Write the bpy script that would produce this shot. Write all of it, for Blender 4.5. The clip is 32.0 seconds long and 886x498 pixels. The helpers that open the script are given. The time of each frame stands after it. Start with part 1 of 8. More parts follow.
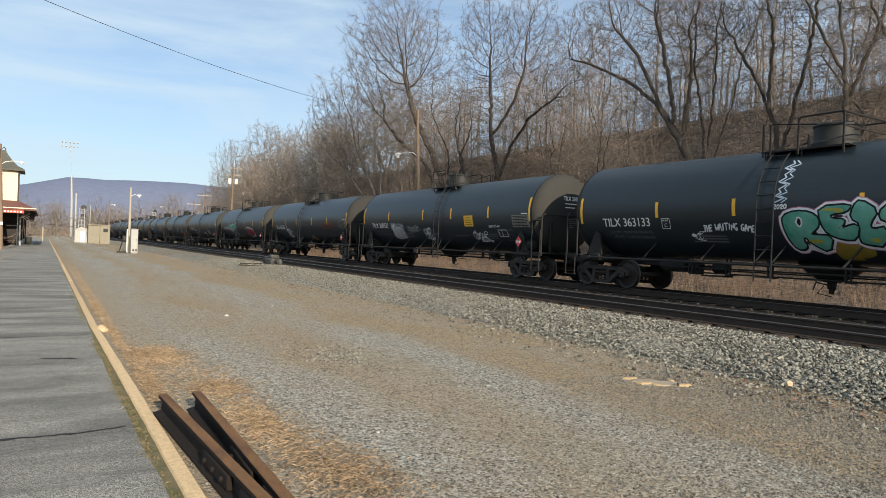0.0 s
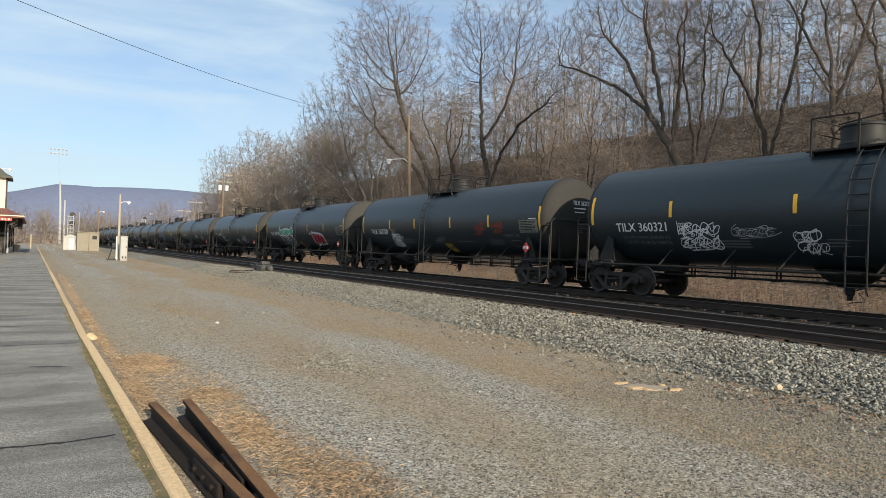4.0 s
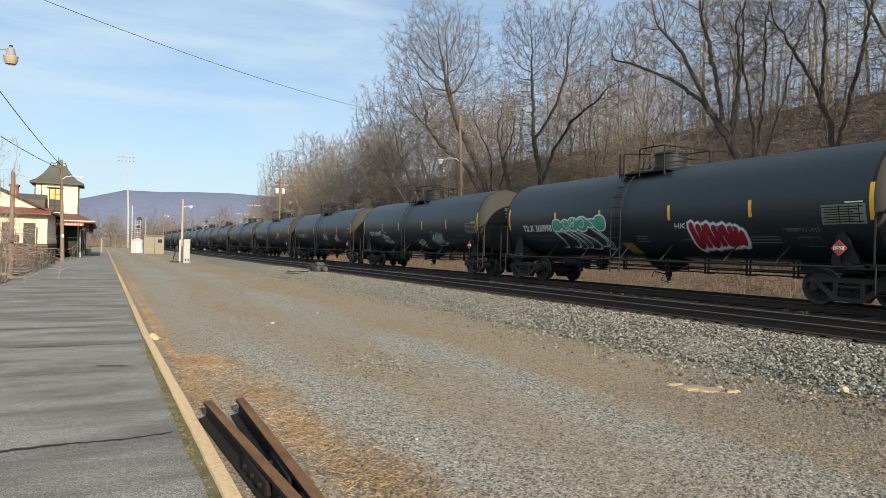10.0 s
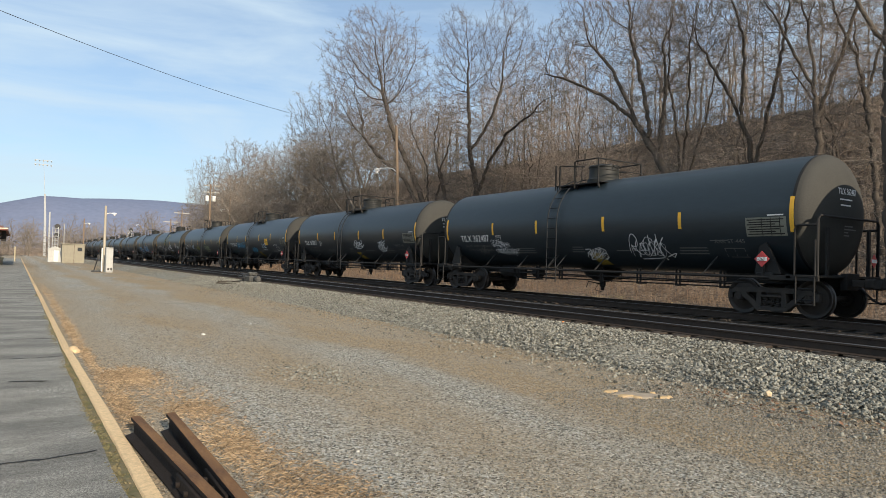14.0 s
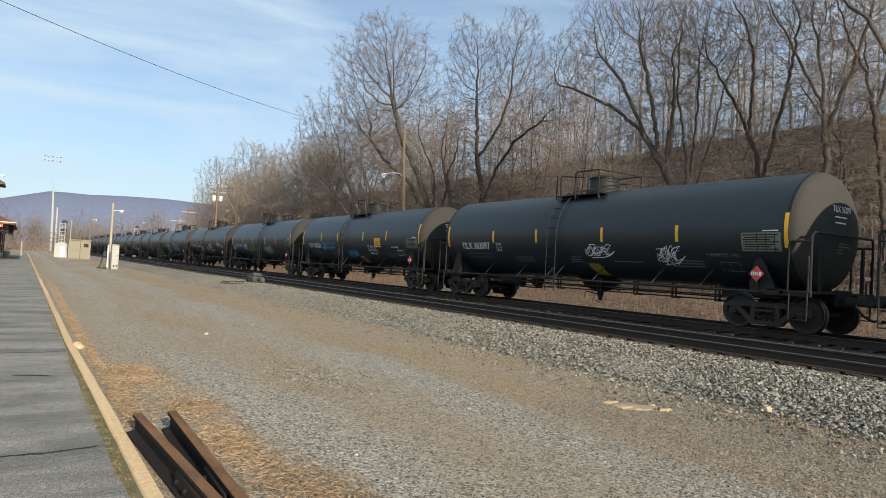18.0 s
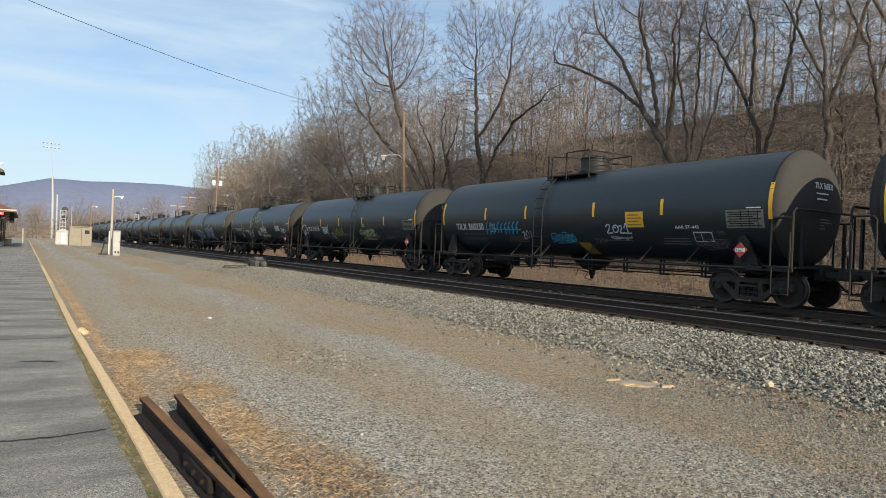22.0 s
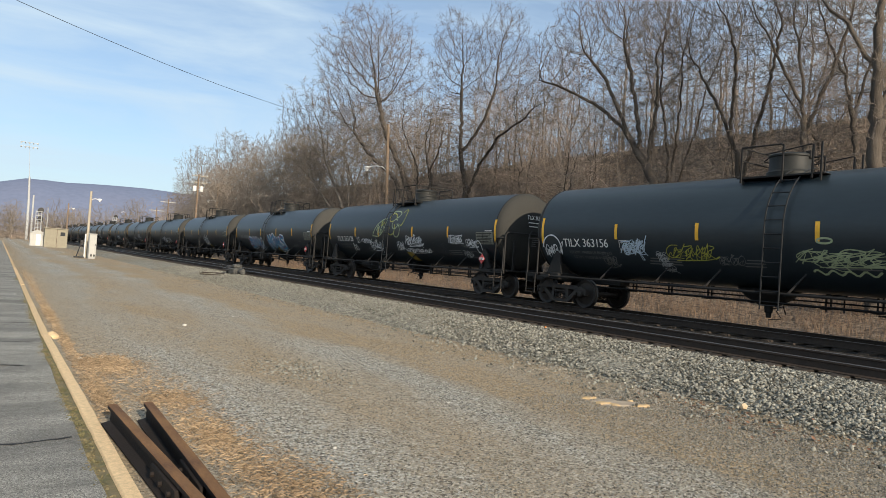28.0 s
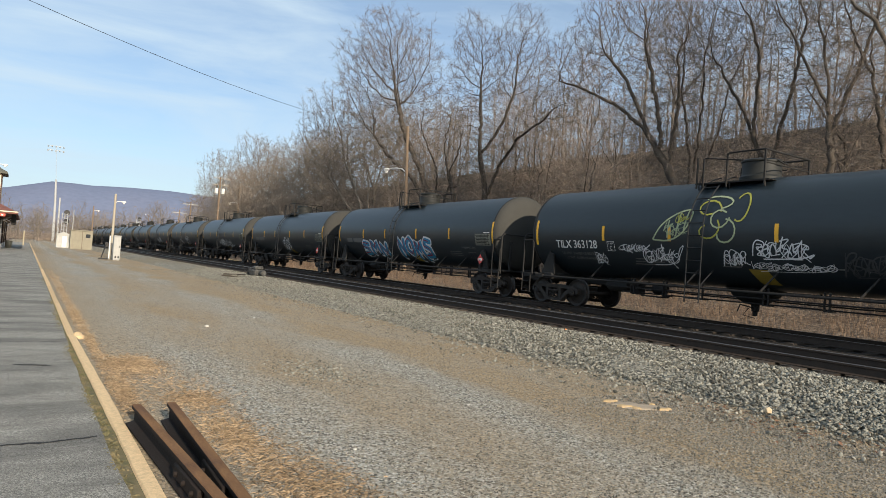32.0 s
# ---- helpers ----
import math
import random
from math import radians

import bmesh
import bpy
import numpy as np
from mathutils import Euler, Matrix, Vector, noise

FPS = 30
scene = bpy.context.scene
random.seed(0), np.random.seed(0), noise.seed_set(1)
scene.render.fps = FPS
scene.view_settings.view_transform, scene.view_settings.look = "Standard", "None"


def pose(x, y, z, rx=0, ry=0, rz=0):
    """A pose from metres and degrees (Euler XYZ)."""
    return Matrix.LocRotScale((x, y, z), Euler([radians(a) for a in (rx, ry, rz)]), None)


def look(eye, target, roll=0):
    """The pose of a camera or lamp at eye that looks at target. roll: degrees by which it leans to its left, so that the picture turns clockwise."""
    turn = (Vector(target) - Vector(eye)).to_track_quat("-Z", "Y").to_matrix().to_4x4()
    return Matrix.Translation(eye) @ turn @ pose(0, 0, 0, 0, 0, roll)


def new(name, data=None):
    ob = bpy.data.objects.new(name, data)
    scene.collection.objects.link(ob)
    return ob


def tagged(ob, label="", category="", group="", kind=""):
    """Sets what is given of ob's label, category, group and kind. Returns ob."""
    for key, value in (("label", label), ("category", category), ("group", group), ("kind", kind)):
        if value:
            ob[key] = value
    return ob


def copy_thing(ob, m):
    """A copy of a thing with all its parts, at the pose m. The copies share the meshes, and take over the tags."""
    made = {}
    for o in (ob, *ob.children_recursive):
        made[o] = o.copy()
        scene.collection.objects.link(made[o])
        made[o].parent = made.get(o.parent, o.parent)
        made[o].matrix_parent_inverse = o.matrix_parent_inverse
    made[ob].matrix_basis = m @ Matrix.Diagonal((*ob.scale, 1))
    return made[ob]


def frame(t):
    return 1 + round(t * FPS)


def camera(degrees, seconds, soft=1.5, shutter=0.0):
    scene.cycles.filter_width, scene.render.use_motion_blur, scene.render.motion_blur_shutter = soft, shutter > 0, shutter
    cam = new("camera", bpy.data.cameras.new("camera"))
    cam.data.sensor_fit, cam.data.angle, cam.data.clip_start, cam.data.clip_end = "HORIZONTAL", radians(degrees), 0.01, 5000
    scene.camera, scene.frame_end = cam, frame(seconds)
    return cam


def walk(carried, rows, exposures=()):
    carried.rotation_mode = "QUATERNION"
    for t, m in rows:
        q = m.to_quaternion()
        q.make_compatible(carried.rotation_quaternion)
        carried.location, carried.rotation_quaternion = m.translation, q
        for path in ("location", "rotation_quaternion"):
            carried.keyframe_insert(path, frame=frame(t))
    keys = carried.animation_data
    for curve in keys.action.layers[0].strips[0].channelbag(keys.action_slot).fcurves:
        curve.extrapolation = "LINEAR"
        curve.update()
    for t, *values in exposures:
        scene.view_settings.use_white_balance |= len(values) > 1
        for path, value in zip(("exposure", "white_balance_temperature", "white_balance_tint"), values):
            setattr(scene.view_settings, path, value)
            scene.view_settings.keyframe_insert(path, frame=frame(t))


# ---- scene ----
cam = camera(68.0, 32.0, soft=0.8)
PATH = [
    (0.0, pose(-0.029, -0.030, 1.607, 89.78, -2.29, -31.23)),
    (0.5, pose(-0.027, -0.035, 1.612, 89.78, -2.03, -31.27)),
    (1.0, pose(-0.024, -0.031, 1.609, 89.86, -1.92, -31.81)),
    (1.5, pose(-0.026, -0.037, 1.614, 89.95, -1.46, -32.37)),
    (2.0, pose(-0.024, -0.043, 1.603, 90.05, -1.65, -32.39)),
    (2.5, pose(-0.028, -0.039, 1.610, 90.15, -2.30, -32.30)),
    (3.0, pose(-0.030, -0.035, 1.605, 90.41, -2.43, -32.26)),
    (3.5, pose(-0.031, -0.040, 1.606, 90.41, -2.05, -32.02)),
    (5.5, pose(-0.029, -0.026, 1.610, 89.84, -2.21, -31.91)),
    (6.0, pose(-0.019, -0.031, 1.611, 89.75, -1.85, -32.35)),
    (6.5, pose(-0.023, -0.028, 1.608, 89.62, -1.53, -32.82)),
    (7.0, pose(-0.031, -0.036, 1.603, 89.62, -1.31, -32.72)),
    (7.5, pose(-0.036, -0.044, 1.611, 89.60, -1.21, -32.62)),
    (8.0, pose(-0.044, -0.037, 1.598, 89.73, -1.19, -32.15)),
    (8.5, pose(-0.027, -0.038, 1.602, 89.92, -0.76, -31.64)),
    (9.0, pose(0.031, -0.040, 1.597, 90.30, -1.67, -28.93)),
    (9.5, pose(0.065, -0.071, 1.606, 90.60, -2.00, -27.53)),
    (10.0, pose(0.044, -0.064, 1.619, 90.12, -1.41, -27.30)),
    (10.5, pose(-0.040, 0.010, 1.597, 90.23, 0.07, -26.99)),
    (11.0, pose(-0.079, 0.035, 1.616, 90.80, -0.54, -28.52)),
    (11.5, pose(-0.049, 0.024, 1.604, 92.46, -1.14, -30.15)),
    (12.0, pose(-0.025, -0.005, 1.612, 91.74, -0.79, -28.79)),
    (12.5, pose(-0.012, -0.010, 1.610, 91.22, -1.32, -28.58)),
    (13.0, pose(-0.022, -0.011, 1.615, 90.63, -0.61, -29.49)),
    (13.5, pose(0.013, 0.013, 1.608, 90.95, -1.06, -32.57)),
    (15.5, pose(-0.023, -0.044, 1.601, 91.42, -2.42, -32.80)),
    (16.0, pose(0.002, -0.022, 1.611, 90.66, -1.92, -32.51)),
    (16.5, pose(-0.009, -0.027, 1.603, 91.26, -2.30, -32.30)),
    (17.0, pose(-0.009, -0.016, 1.606, 91.66, -2.40, -32.37)),
    (17.5, pose(-0.015, -0.033, 1.605, 91.86, -2.78, -32.51)),
    (18.0, pose(-0.007, -0.033, 1.609, 91.66, -3.18, -32.58)),
    (18.5, pose(0.002, -0.026, 1.606, 91.74, -3.49, -33.30)),
    (19.0, pose(-0.011, -0.027, 1.600, 91.65, -3.48, -33.66)),
    (19.5, pose(-0.004, -0.020, 1.599, 91.30, -5.10, -33.48)),
    (20.0, pose(0.005, -0.002, 1.601, 91.49, -5.67, -34.46)),
    (20.5, pose(-0.009, -0.028, 1.600, 91.97, -5.35, -34.12)),
    (21.0, pose(-0.020, -0.041, 1.604, 91.90, -3.43, -33.05)),
    (21.5, pose(-0.017, -0.054, 1.603, 91.31, -2.58, -32.97)),
    (22.0, pose(-0.017, -0.035, 1.599, 90.05, -2.36, -32.48)),
    (22.5, pose(-0.003, -0.017, 1.599, 89.93, -2.73, -32.10)),
    (23.0, pose(0.004, -0.011, 1.607, 90.28, -2.55, -32.12)),
    (23.5, pose(0.007, -0.008, 1.604, 90.50, -2.52, -32.21)),
    (24.0, pose(0.008, -0.001, 1.604, 90.69, -2.66, -32.30)),
    (24.5, pose(0.002, -0.008, 1.605, 90.98, -3.27, -32.23)),
    (25.0, pose(0.008, -0.008, 1.605, 91.03, -3.40, -32.44)),
    (25.5, pose(0.010, -0.006, 1.605, 91.08, -3.75, -33.02)),
    (27.5, pose(0.006, -0.021, 1.605, 91.27, -3.57, -33.68)),
    (28.0, pose(0.002, -0.024, 1.604, 91.29, -4.04, -34.15)),
    (28.5, pose(0.000, -0.026, 1.604, 91.41, -3.71, -33.99)),
    (29.0, pose(-0.004, -0.030, 1.601, 91.45, -3.90, -33.67)),
    (29.5, pose(-0.005, -0.037, 1.605, 91.38, -3.83, -33.39)),
    (30.0, pose(-0.005, -0.034, 1.603, 91.31, -3.68, -33.23)),
    (30.5, pose(-0.000, -0.024, 1.600, 91.18, -3.90, -32.89)),
    (31.0, pose(0.002, -0.010, 1.603, 91.22, -4.04, -32.78)),
    (31.5, pose(0.001, -0.009, 1.598, 91.31, -3.94, -32.69)),
    (32.0, pose(0.000, -0.016, 1.605, 91.32, -4.07, -32.47)),
]
walk(cam, PATH, [(0, 0.4), (32, 0.4)])

# ---------------------------------------------------------------- light
world = bpy.data.worlds.new("sky")
scene.world = world
world.use_nodes = True
wn, wl = world.node_tree.nodes, world.node_tree.links
wn.clear()
SUN_ELEV = 20.5
sky = wn.new("ShaderNodeTexSky")
sky.sky_type = "NISHITA"
sky.sun_disc = False
sky.sun_elevation = radians(SUN_ELEV)
sky.sun_rotation = radians(183)
sky.altitude = 100
sky.air_density = 1.0
sky.dust_density = 1.1
sky.ozone_density = 3.0
# thin cirrus drawn out along the horizon
tc = wn.new("ShaderNodeTexCoord")
mp = wn.new("ShaderNodeMapping")
mp.inputs["Scale"].default_value = (1.2, 1.0, 6.5)
mp.inputs["Rotation"].default_value = (radians(9), radians(14), radians(20))
nz = wn.new("ShaderNodeTexNoise")
nz.inputs["Scale"].default_value = 2.1
nz.inputs["Detail"].default_value = 7.0
nz.inputs["Roughness"].default_value = 0.58
nz.inputs["Distortion"].default_value = 0.5
rp = wn.new("ShaderNodeValToRGB")
rp.color_ramp.elements[0].position = 0.40
rp.color_ramp.elements[0].color = (0.30, 0.30, 0.30, 1)
rp.color_ramp.elements[1].position = 0.70
rp.color_ramp.elements[1].color = (0.9, 0.9, 0.9, 1)
mx = wn.new("ShaderNodeMix")
mx.data_type = "RGBA"
mx.inputs[7].default_value = (4.45, 5.50, 6.35, 1)
bg = wn.new("ShaderNodeBackground")
bg.inputs["Strength"].default_value = 0.112
wo = wn.new("ShaderNodeOutputWorld")
wl.new(tc.outputs["Generated"], mp.inputs["Vector"])
wl.new(mp.outputs["Vector"], nz.inputs["Vector"])
wl.new(nz.outputs["Fac"], rp.inputs["Fac"])
wl.new(rp.outputs["Color"], mx.inputs[0])
wl.new(sky.outputs["Color"], mx.inputs[6])
wl.new(mx.outputs[2], bg.inputs["Color"])
wl.new(bg.outputs["Background"], wo.inputs["Surface"])

sun = new("sun", bpy.data.lights.new("sun", "SUN"))
sun.data.energy = 4.7
sun.data.angle = radians(0.6)
sun.data.color = (1.0, 0.86, 0.68)
sun.matrix_world = look((0, 0, 0), (0.05, 1.0, -math.tan(radians(SUN_ELEV))))

# ---------------------------------------------------------------- materials
def material(name, base, rough=0.8, metal=0.0, second=None, scale=3.0, fine=60.0, bump=0.0, bump_scale=None,
             amount=0.5, rand=0.0, spec=0.4, stretch=(1, 1, 1), island=0.0):
    """A surface with variation at two scales, towards a second colour, and fine relief."""
    m = bpy.data.materials.new(name)
    m.use_nodes = True
    n, l = m.node_tree.nodes, m.node_tree.links
    p = n["Principled BSDF"]
    p.inputs["Roughness"].default_value = rough
    p.inputs["Metallic"].default_value = metal
    p.inputs["Specular IOR Level"].default_value = spec
    second = second or tuple(c * 0.6 for c in base)
    co = n.new("ShaderNodeTexCoord")
    ma = n.new("ShaderNodeMapping")
    ma.inputs["Scale"].default_value = stretch
    l.new(co.outputs["Object"], ma.inputs["Vector"])
    a = n.new("ShaderNodeTexNoise")
    a.inputs["Scale"].default_value = scale
    a.inputs["Detail"].default_value = 5
    a.inputs["Roughness"].default_value = 0.6
    b = n.new("ShaderNodeTexNoise")
    b.inputs["Scale"].default_value = fine
    b.inputs["Detail"].default_value = 3
    l.new(ma.outputs["Vector"], a.inputs["Vector"])
    l.new(ma.outputs["Vector"], b.inputs["Vector"])
    r = n.new("ShaderNodeValToRGB")
    r.color_ramp.elements[0].position, r.color_ramp.elements[1].position = 0.35, 0.68
    l.new(a.outputs["Fac"], r.inputs["Fac"])
    mix = n.new("ShaderNodeMix")
    mix.data_type = "RGBA"
    mix.inputs[6].default_value = (*base, 1)
    mix.inputs[7].default_value = (*second, 1)
    mul = n.new("ShaderNodeMath")
    mul.operation = "MULTIPLY"
    mul.inputs[1].default_value = amount
    l.new(r.outputs["Color"], mul.inputs[0])
    l.new(mul.outputs[0], mix.inputs[0])
    hsv = n.new("ShaderNodeHueSaturation")
    l.new(mix.outputs[2], hsv.inputs["Color"])
    mr = n.new("ShaderNodeMapRange")
    mr.inputs["To Min"].default_value, mr.inputs["To Max"].default_value = 0.78, 1.22
    l.new(b.outputs["Fac"], mr.inputs["Value"])
    val = mr.outputs["Result"]
    for on, node, out in ((rand, "ShaderNodeObjectInfo", "Random"), (island, "ShaderNodeNewGeometry", "Random Per Island")):
        if on:
            oi = n.new(node)
            m2 = n.new("ShaderNodeMapRange")
            m2.inputs["To Min"].default_value, m2.inputs["To Max"].default_value = 1 - on, 1 + on
            l.new(oi.outputs[out], m2.inputs["Value"])
            mm = n.new("ShaderNodeMath")
            mm.operation = "MULTIPLY"
            l.new(val, mm.inputs[0])
            l.new(m2.outputs["Result"], mm.inputs[1])
            val = mm.outputs[0]
    l.new(val, hsv.inputs["Value"])
    l.new(hsv.outputs["Color"], p.inputs["Base Color"])
    if bump:
        bp = n.new("ShaderNodeBump")
        bp.inputs["Strength"].default_value = 1.0
        bp.inputs["Distance"].default_value = bump
        if bump_scale:
            c = n.new("ShaderNodeTexNoise")
            c.inputs["Scale"].default_value = bump_scale
            c.inputs["Detail"].default_value = 4
            l.new(ma.outputs["Vector"], c.inputs["Vector"])
            l.new(c.outputs["Fac"], bp.inputs["Height"])
        else:
            l.new(b.outputs["Fac"], bp.inputs["Height"])
        l.new(bp.outputs["Normal"], p.inputs["Normal"])
    return m


def gravel_material(name, stones, scale, dirt, dirt_amount, bump, patch=0.35, streak=(1, 0.22, 1), mid=0.52, rough=0.95, bands=()):
    """Crushed stone: cells of several greys, dirt between and over them in long patches."""
    m = bpy.data.materials.new(name)
    m.use_nodes = True
    n, l = m.node_tree.nodes, m.node_tree.links
    p = n["Principled BSDF"]
    p.inputs["Roughness"].default_value = rough
    p.inputs["Specular IOR Level"].default_value = 0.15
    co = n.new("ShaderNodeTexCoord")
    v = n.new("ShaderNodeTexVoronoi")
    v.inputs["Scale"].default_value = scale
    l.new(co.outputs["Object"], v.inputs["Vector"])
    v2 = n.new("ShaderNodeTexVoronoi")
    v2.inputs["Scale"].default_value = scale * 2.7
    l.new(co.outputs["Object"], v2.inputs["Vector"])
    ra = n.new("ShaderNodeValToRGB")
    ra.color_ramp.interpolation = "CONSTANT"
    while len(ra.color_ramp.elements) < len(stones):
        ra.color_ramp.elements.new(0.5)
    for i, c in enumerate(stones):
        ra.color_ramp.elements[i].position = i / len(stones)
        ra.color_ramp.elements[i].color = (*c, 1)
    sep = n.new("ShaderNodeSeparateColor")
    l.new(v.outputs["Color"], sep.inputs["Color"])
    l.new(sep.outputs["Red"], ra.inputs["Fac"])
    ra2 = n.new("ShaderNodeMapRange")
    ra2.inputs["To Min"].default_value, ra2.inputs["To Max"].default_value = 0.65, 1.3
    sep2 = n.new("ShaderNodeSeparateColor")
    l.new(v2.outputs["Color"], sep2.inputs["Color"])
    l.new(sep2.outputs["Green"], ra2.inputs["Value"])
    h = n.new("ShaderNodeHueSaturation")
    l.new(ra.outputs["Color"], h.inputs["Color"])
    l.new(ra2.outputs["Result"], h.inputs["Value"])
    # dirt in long patches
    ma = n.new("ShaderNodeMapping")
    ma.inputs["Scale"].default_value = streak
    l.new(co.outputs["Object"], ma.inputs["Vector"])
    nz = n.new("ShaderNodeTexNoise")
    nz.inputs["Scale"].default_value = patch
    nz.inputs["Detail"].default_value = 8
    nz.inputs["Roughness"].default_value = 0.62
    nz.inputs["Distortion"].default_value = 0.4
    l.new(ma.outputs["Vector"], nz.inputs["Vector"])
    rr = n.new("ShaderNodeValToRGB")
    rr.color_ramp.elements[0].position, rr.color_ramp.elements[1].position = mid - 0.1, mid + 0.1
    l.new(nz.outputs["Fac"], rr.inputs["Fac"])
    mu = n.new("ShaderNodeMath")
    mu.operation = "MULTIPLY"
    mu.inputs[1].default_value = dirt_amount
    l.new(rr.outputs["Color"], mu.inputs[0])
    if bands:
        # dirt worn into lanes along the line of travel
        sx = n.new("ShaderNodeSeparateXYZ")
        l.new(co.outputs["Object"], sx.inputs["Vector"])
        wv = n.new("ShaderNodeMath")
        wv.operation = "MULTIPLY_ADD"
        wv.inputs[1].default_value = 2.6
        l.new(nz.outputs["Fac"], wv.inputs[0])
        l.new(sx.outputs["X"], wv.inputs[2])
        mr = n.new("ShaderNodeMapRange")
        mr.inputs["From Min"].default_value, mr.inputs["From Max"].default_value = 1.3, 10.3
        l.new(wv.outputs[0], mr.inputs["Value"])
        br = n.new("ShaderNodeValToRGB")
        br.color_ramp.interpolation = "EASE"
        while len(br.color_ramp.elements) < len(bands):
            br.color_ramp.elements.new(0.5)
        for e, (x, d) in zip(br.color_ramp.elements, bands):
            e.position, e.color = x / 9, (d, d, d, 1)
        l.new(mr.outputs["Result"], br.inputs["Fac"])
        mu.operation = "MULTIPLY_ADD"
        mu.inputs[1].default_value = 0.55
        mu.use_clamp = True
        sb = n.new("ShaderNodeMath")
        sb.operation = "SUBTRACT"
        sb.inputs[1].default_value = 0.22
        l.new(br.outputs["Color"], sb.inputs[0])
        l.new(sb.outputs[0], mu.inputs[2])
    dn = n.new("ShaderNodeTexNoise")
    dn.inputs["Scale"].default_value = 38
    dn.inputs["Detail"].default_value = 4
    l.new(co.outputs["Object"], dn.inputs["Vector"])
    dm = n.new("ShaderNodeMix")
    dm.data_type = "RGBA"
    dm.inputs[6].default_value = (*[c * 0.62 for c in dirt], 1)
    dm.inputs[7].default_value = (*[c * 1.35 for c in dirt], 1)
    l.new(dn.outputs["Fac"], dm.inputs[0])
    mix = n.new("ShaderNodeMix")
    mix.data_type = "RGBA"
    l.new(mu.outputs[0], mix.inputs[0])
    l.new(h.outputs["Color"], mix.inputs[6])
    dh = n.new("ShaderNodeHueSaturation")
    l.new(dm.outputs[2], dh.inputs["Color"])
    dv = n.new("ShaderNodeMapRange")
    dv.inputs["To Min"].default_value, dv.inputs["To Max"].default_value = 0.55, 1.4
    l.new(sep.outputs["Green"], dv.inputs["Value"])
    l.new(dv.outputs["Result"], dh.inputs["Value"])
    l.new(dh.outputs["Color"], mix.inputs[7])
    l.new(mix.outputs[2], p.inputs["Base Color"])
    bp = n.new("ShaderNodeBump")
    bp.invert = True
    bp.inputs["Distance"].default_value = bump
    ad = n.new("ShaderNodeMath")
    ad.operation = "MULTIPLY_ADD"
    ad.inputs[1].default_value = 0.4
    l.new(v2.outputs["Distance"], ad.inputs[0])
    l.new(v.outputs["Distance"], ad.inputs[2])
    l.new(ad.outputs[0], bp.inputs["Height"])
    l.new(bp.outputs["Normal"], p.inputs["Normal"])
    return m


YARD = gravel_material("yard gravel", [(0.285, 0.273, 0.233), (0.39, 0.374, 0.323), (0.32, 0.288, 0.226), (0.51, 0.488, 0.427), (0.10, 0.095, 0.083)],
                       46, (0.32, 0.245, 0.155), 0.85, 0.008, patch=0.6, streak=(1, 0.3, 1),
                       bands=((0, 0.6), (0.9, 0.8), (1.4, 0.55), (1.9, 0.2), (2.5, 0.3), (3.2, 0.72), (3.8, 0.6), (4.4, 0.2), (5.0, 0.3), (5.6, 0.85), (7.6, 0.95), (8.6, 0.7)))
BALLAST = gravel_material("crushed ballast", [(0.22, 0.212, 0.178), (0.31, 0.297, 0.248), (0.40, 0.383, 0.32), (0.12, 0.12, 0.108), (0.27, 0.236, 0.175)],
                          22, (0.26, 0.215, 0.145), 0.7, 0.04)
OILED = gravel_material("oil-dark track bed", [(0.05, 0.048, 0.046), (0.07, 0.066, 0.061), (0.038, 0.037, 0.038), (0.10, 0.09, 0.08)],
                        16, (0.032, 0.028, 0.025), 0.6, 0.045)
LITTER = gravel_material("leaf litter and dead grass", [(0.20, 0.158, 0.120), (0.15, 0.119, 0.092), (0.25, 0.20, 0.15), (0.11, 0.089, 0.072)],
                         7, (0.13, 0.095, 0.068), 0.5, 0.06, patch=0.2, streak=(1, 1, 1))
ASPHALT = gravel_material("aged platform asphalt", [(0.245, 0.237, 0.208), (0.30, 0.29, 0.255), (0.355, 0.342, 0.30), (0.44, 0.425, 0.375), (0.165, 0.16, 0.143)],
                          120, (0.145, 0.14, 0.128), 0.8, 0.004, patch=0.9, streak=(0.45, 1.5, 1))
MOSS = material("moss and grit", (0.105, 0.10, 0.045), 0.95, second=(0.20, 0.155, 0.085), scale=6, fine=60, bump=0.01, amount=0.9)
CRACK = material("tar in the cracks", (0.02, 0.02, 0.02), 0.8)
KERB = material("painted concrete kerb", (0.68, 0.49, 0.28), 0.9, second=(0.46, 0.34, 0.20), scale=22, fine=80, bump=0.005, amount=0.8, rand=0.14, spec=0.2)
BLACK_TANK = material("black tank enamel", (0.0125, 0.0205, 0.0262), 0.40, second=(0.0215, 0.0305, 0.037), scale=0.5, fine=9, amount=0.55, rand=0.12,
                      spec=0.5, stretch=(1, 0.35, 1.6))
HEAD_TANK = material("dusty tank head enamel", (0.049, 0.048, 0.043), 0.75, second=(0.040, 0.039, 0.036), scale=1.4, fine=30, amount=0.6, rand=0.15, spec=0.15)
UNDER = material("grimy black underframe paint", (0.024, 0.024, 0.024), 0.6, second=(0.042, 0.038, 0.034), scale=2.2, fine=40, amount=0.55, bump=0.003, spec=0.12)
TRUCK = material("brake-dust covered cast steel", (0.032, 0.030, 0.028), 0.75, second=(0.070, 0.055, 0.044), scale=3.5, fine=45, amount=0.6, bump=0.005, spec=0.3)
WHEEL = material("dark wheel steel", (0.035, 0.032, 0.030), 0.55, 0.4, second=(0.07, 0.05, 0.036), scale=4, fine=40, amount=0.5)
TREAD = material("worn dull tread", (0.12, 0.11, 0.105), 0.45, 0.8, scale=5, amount=0.3)
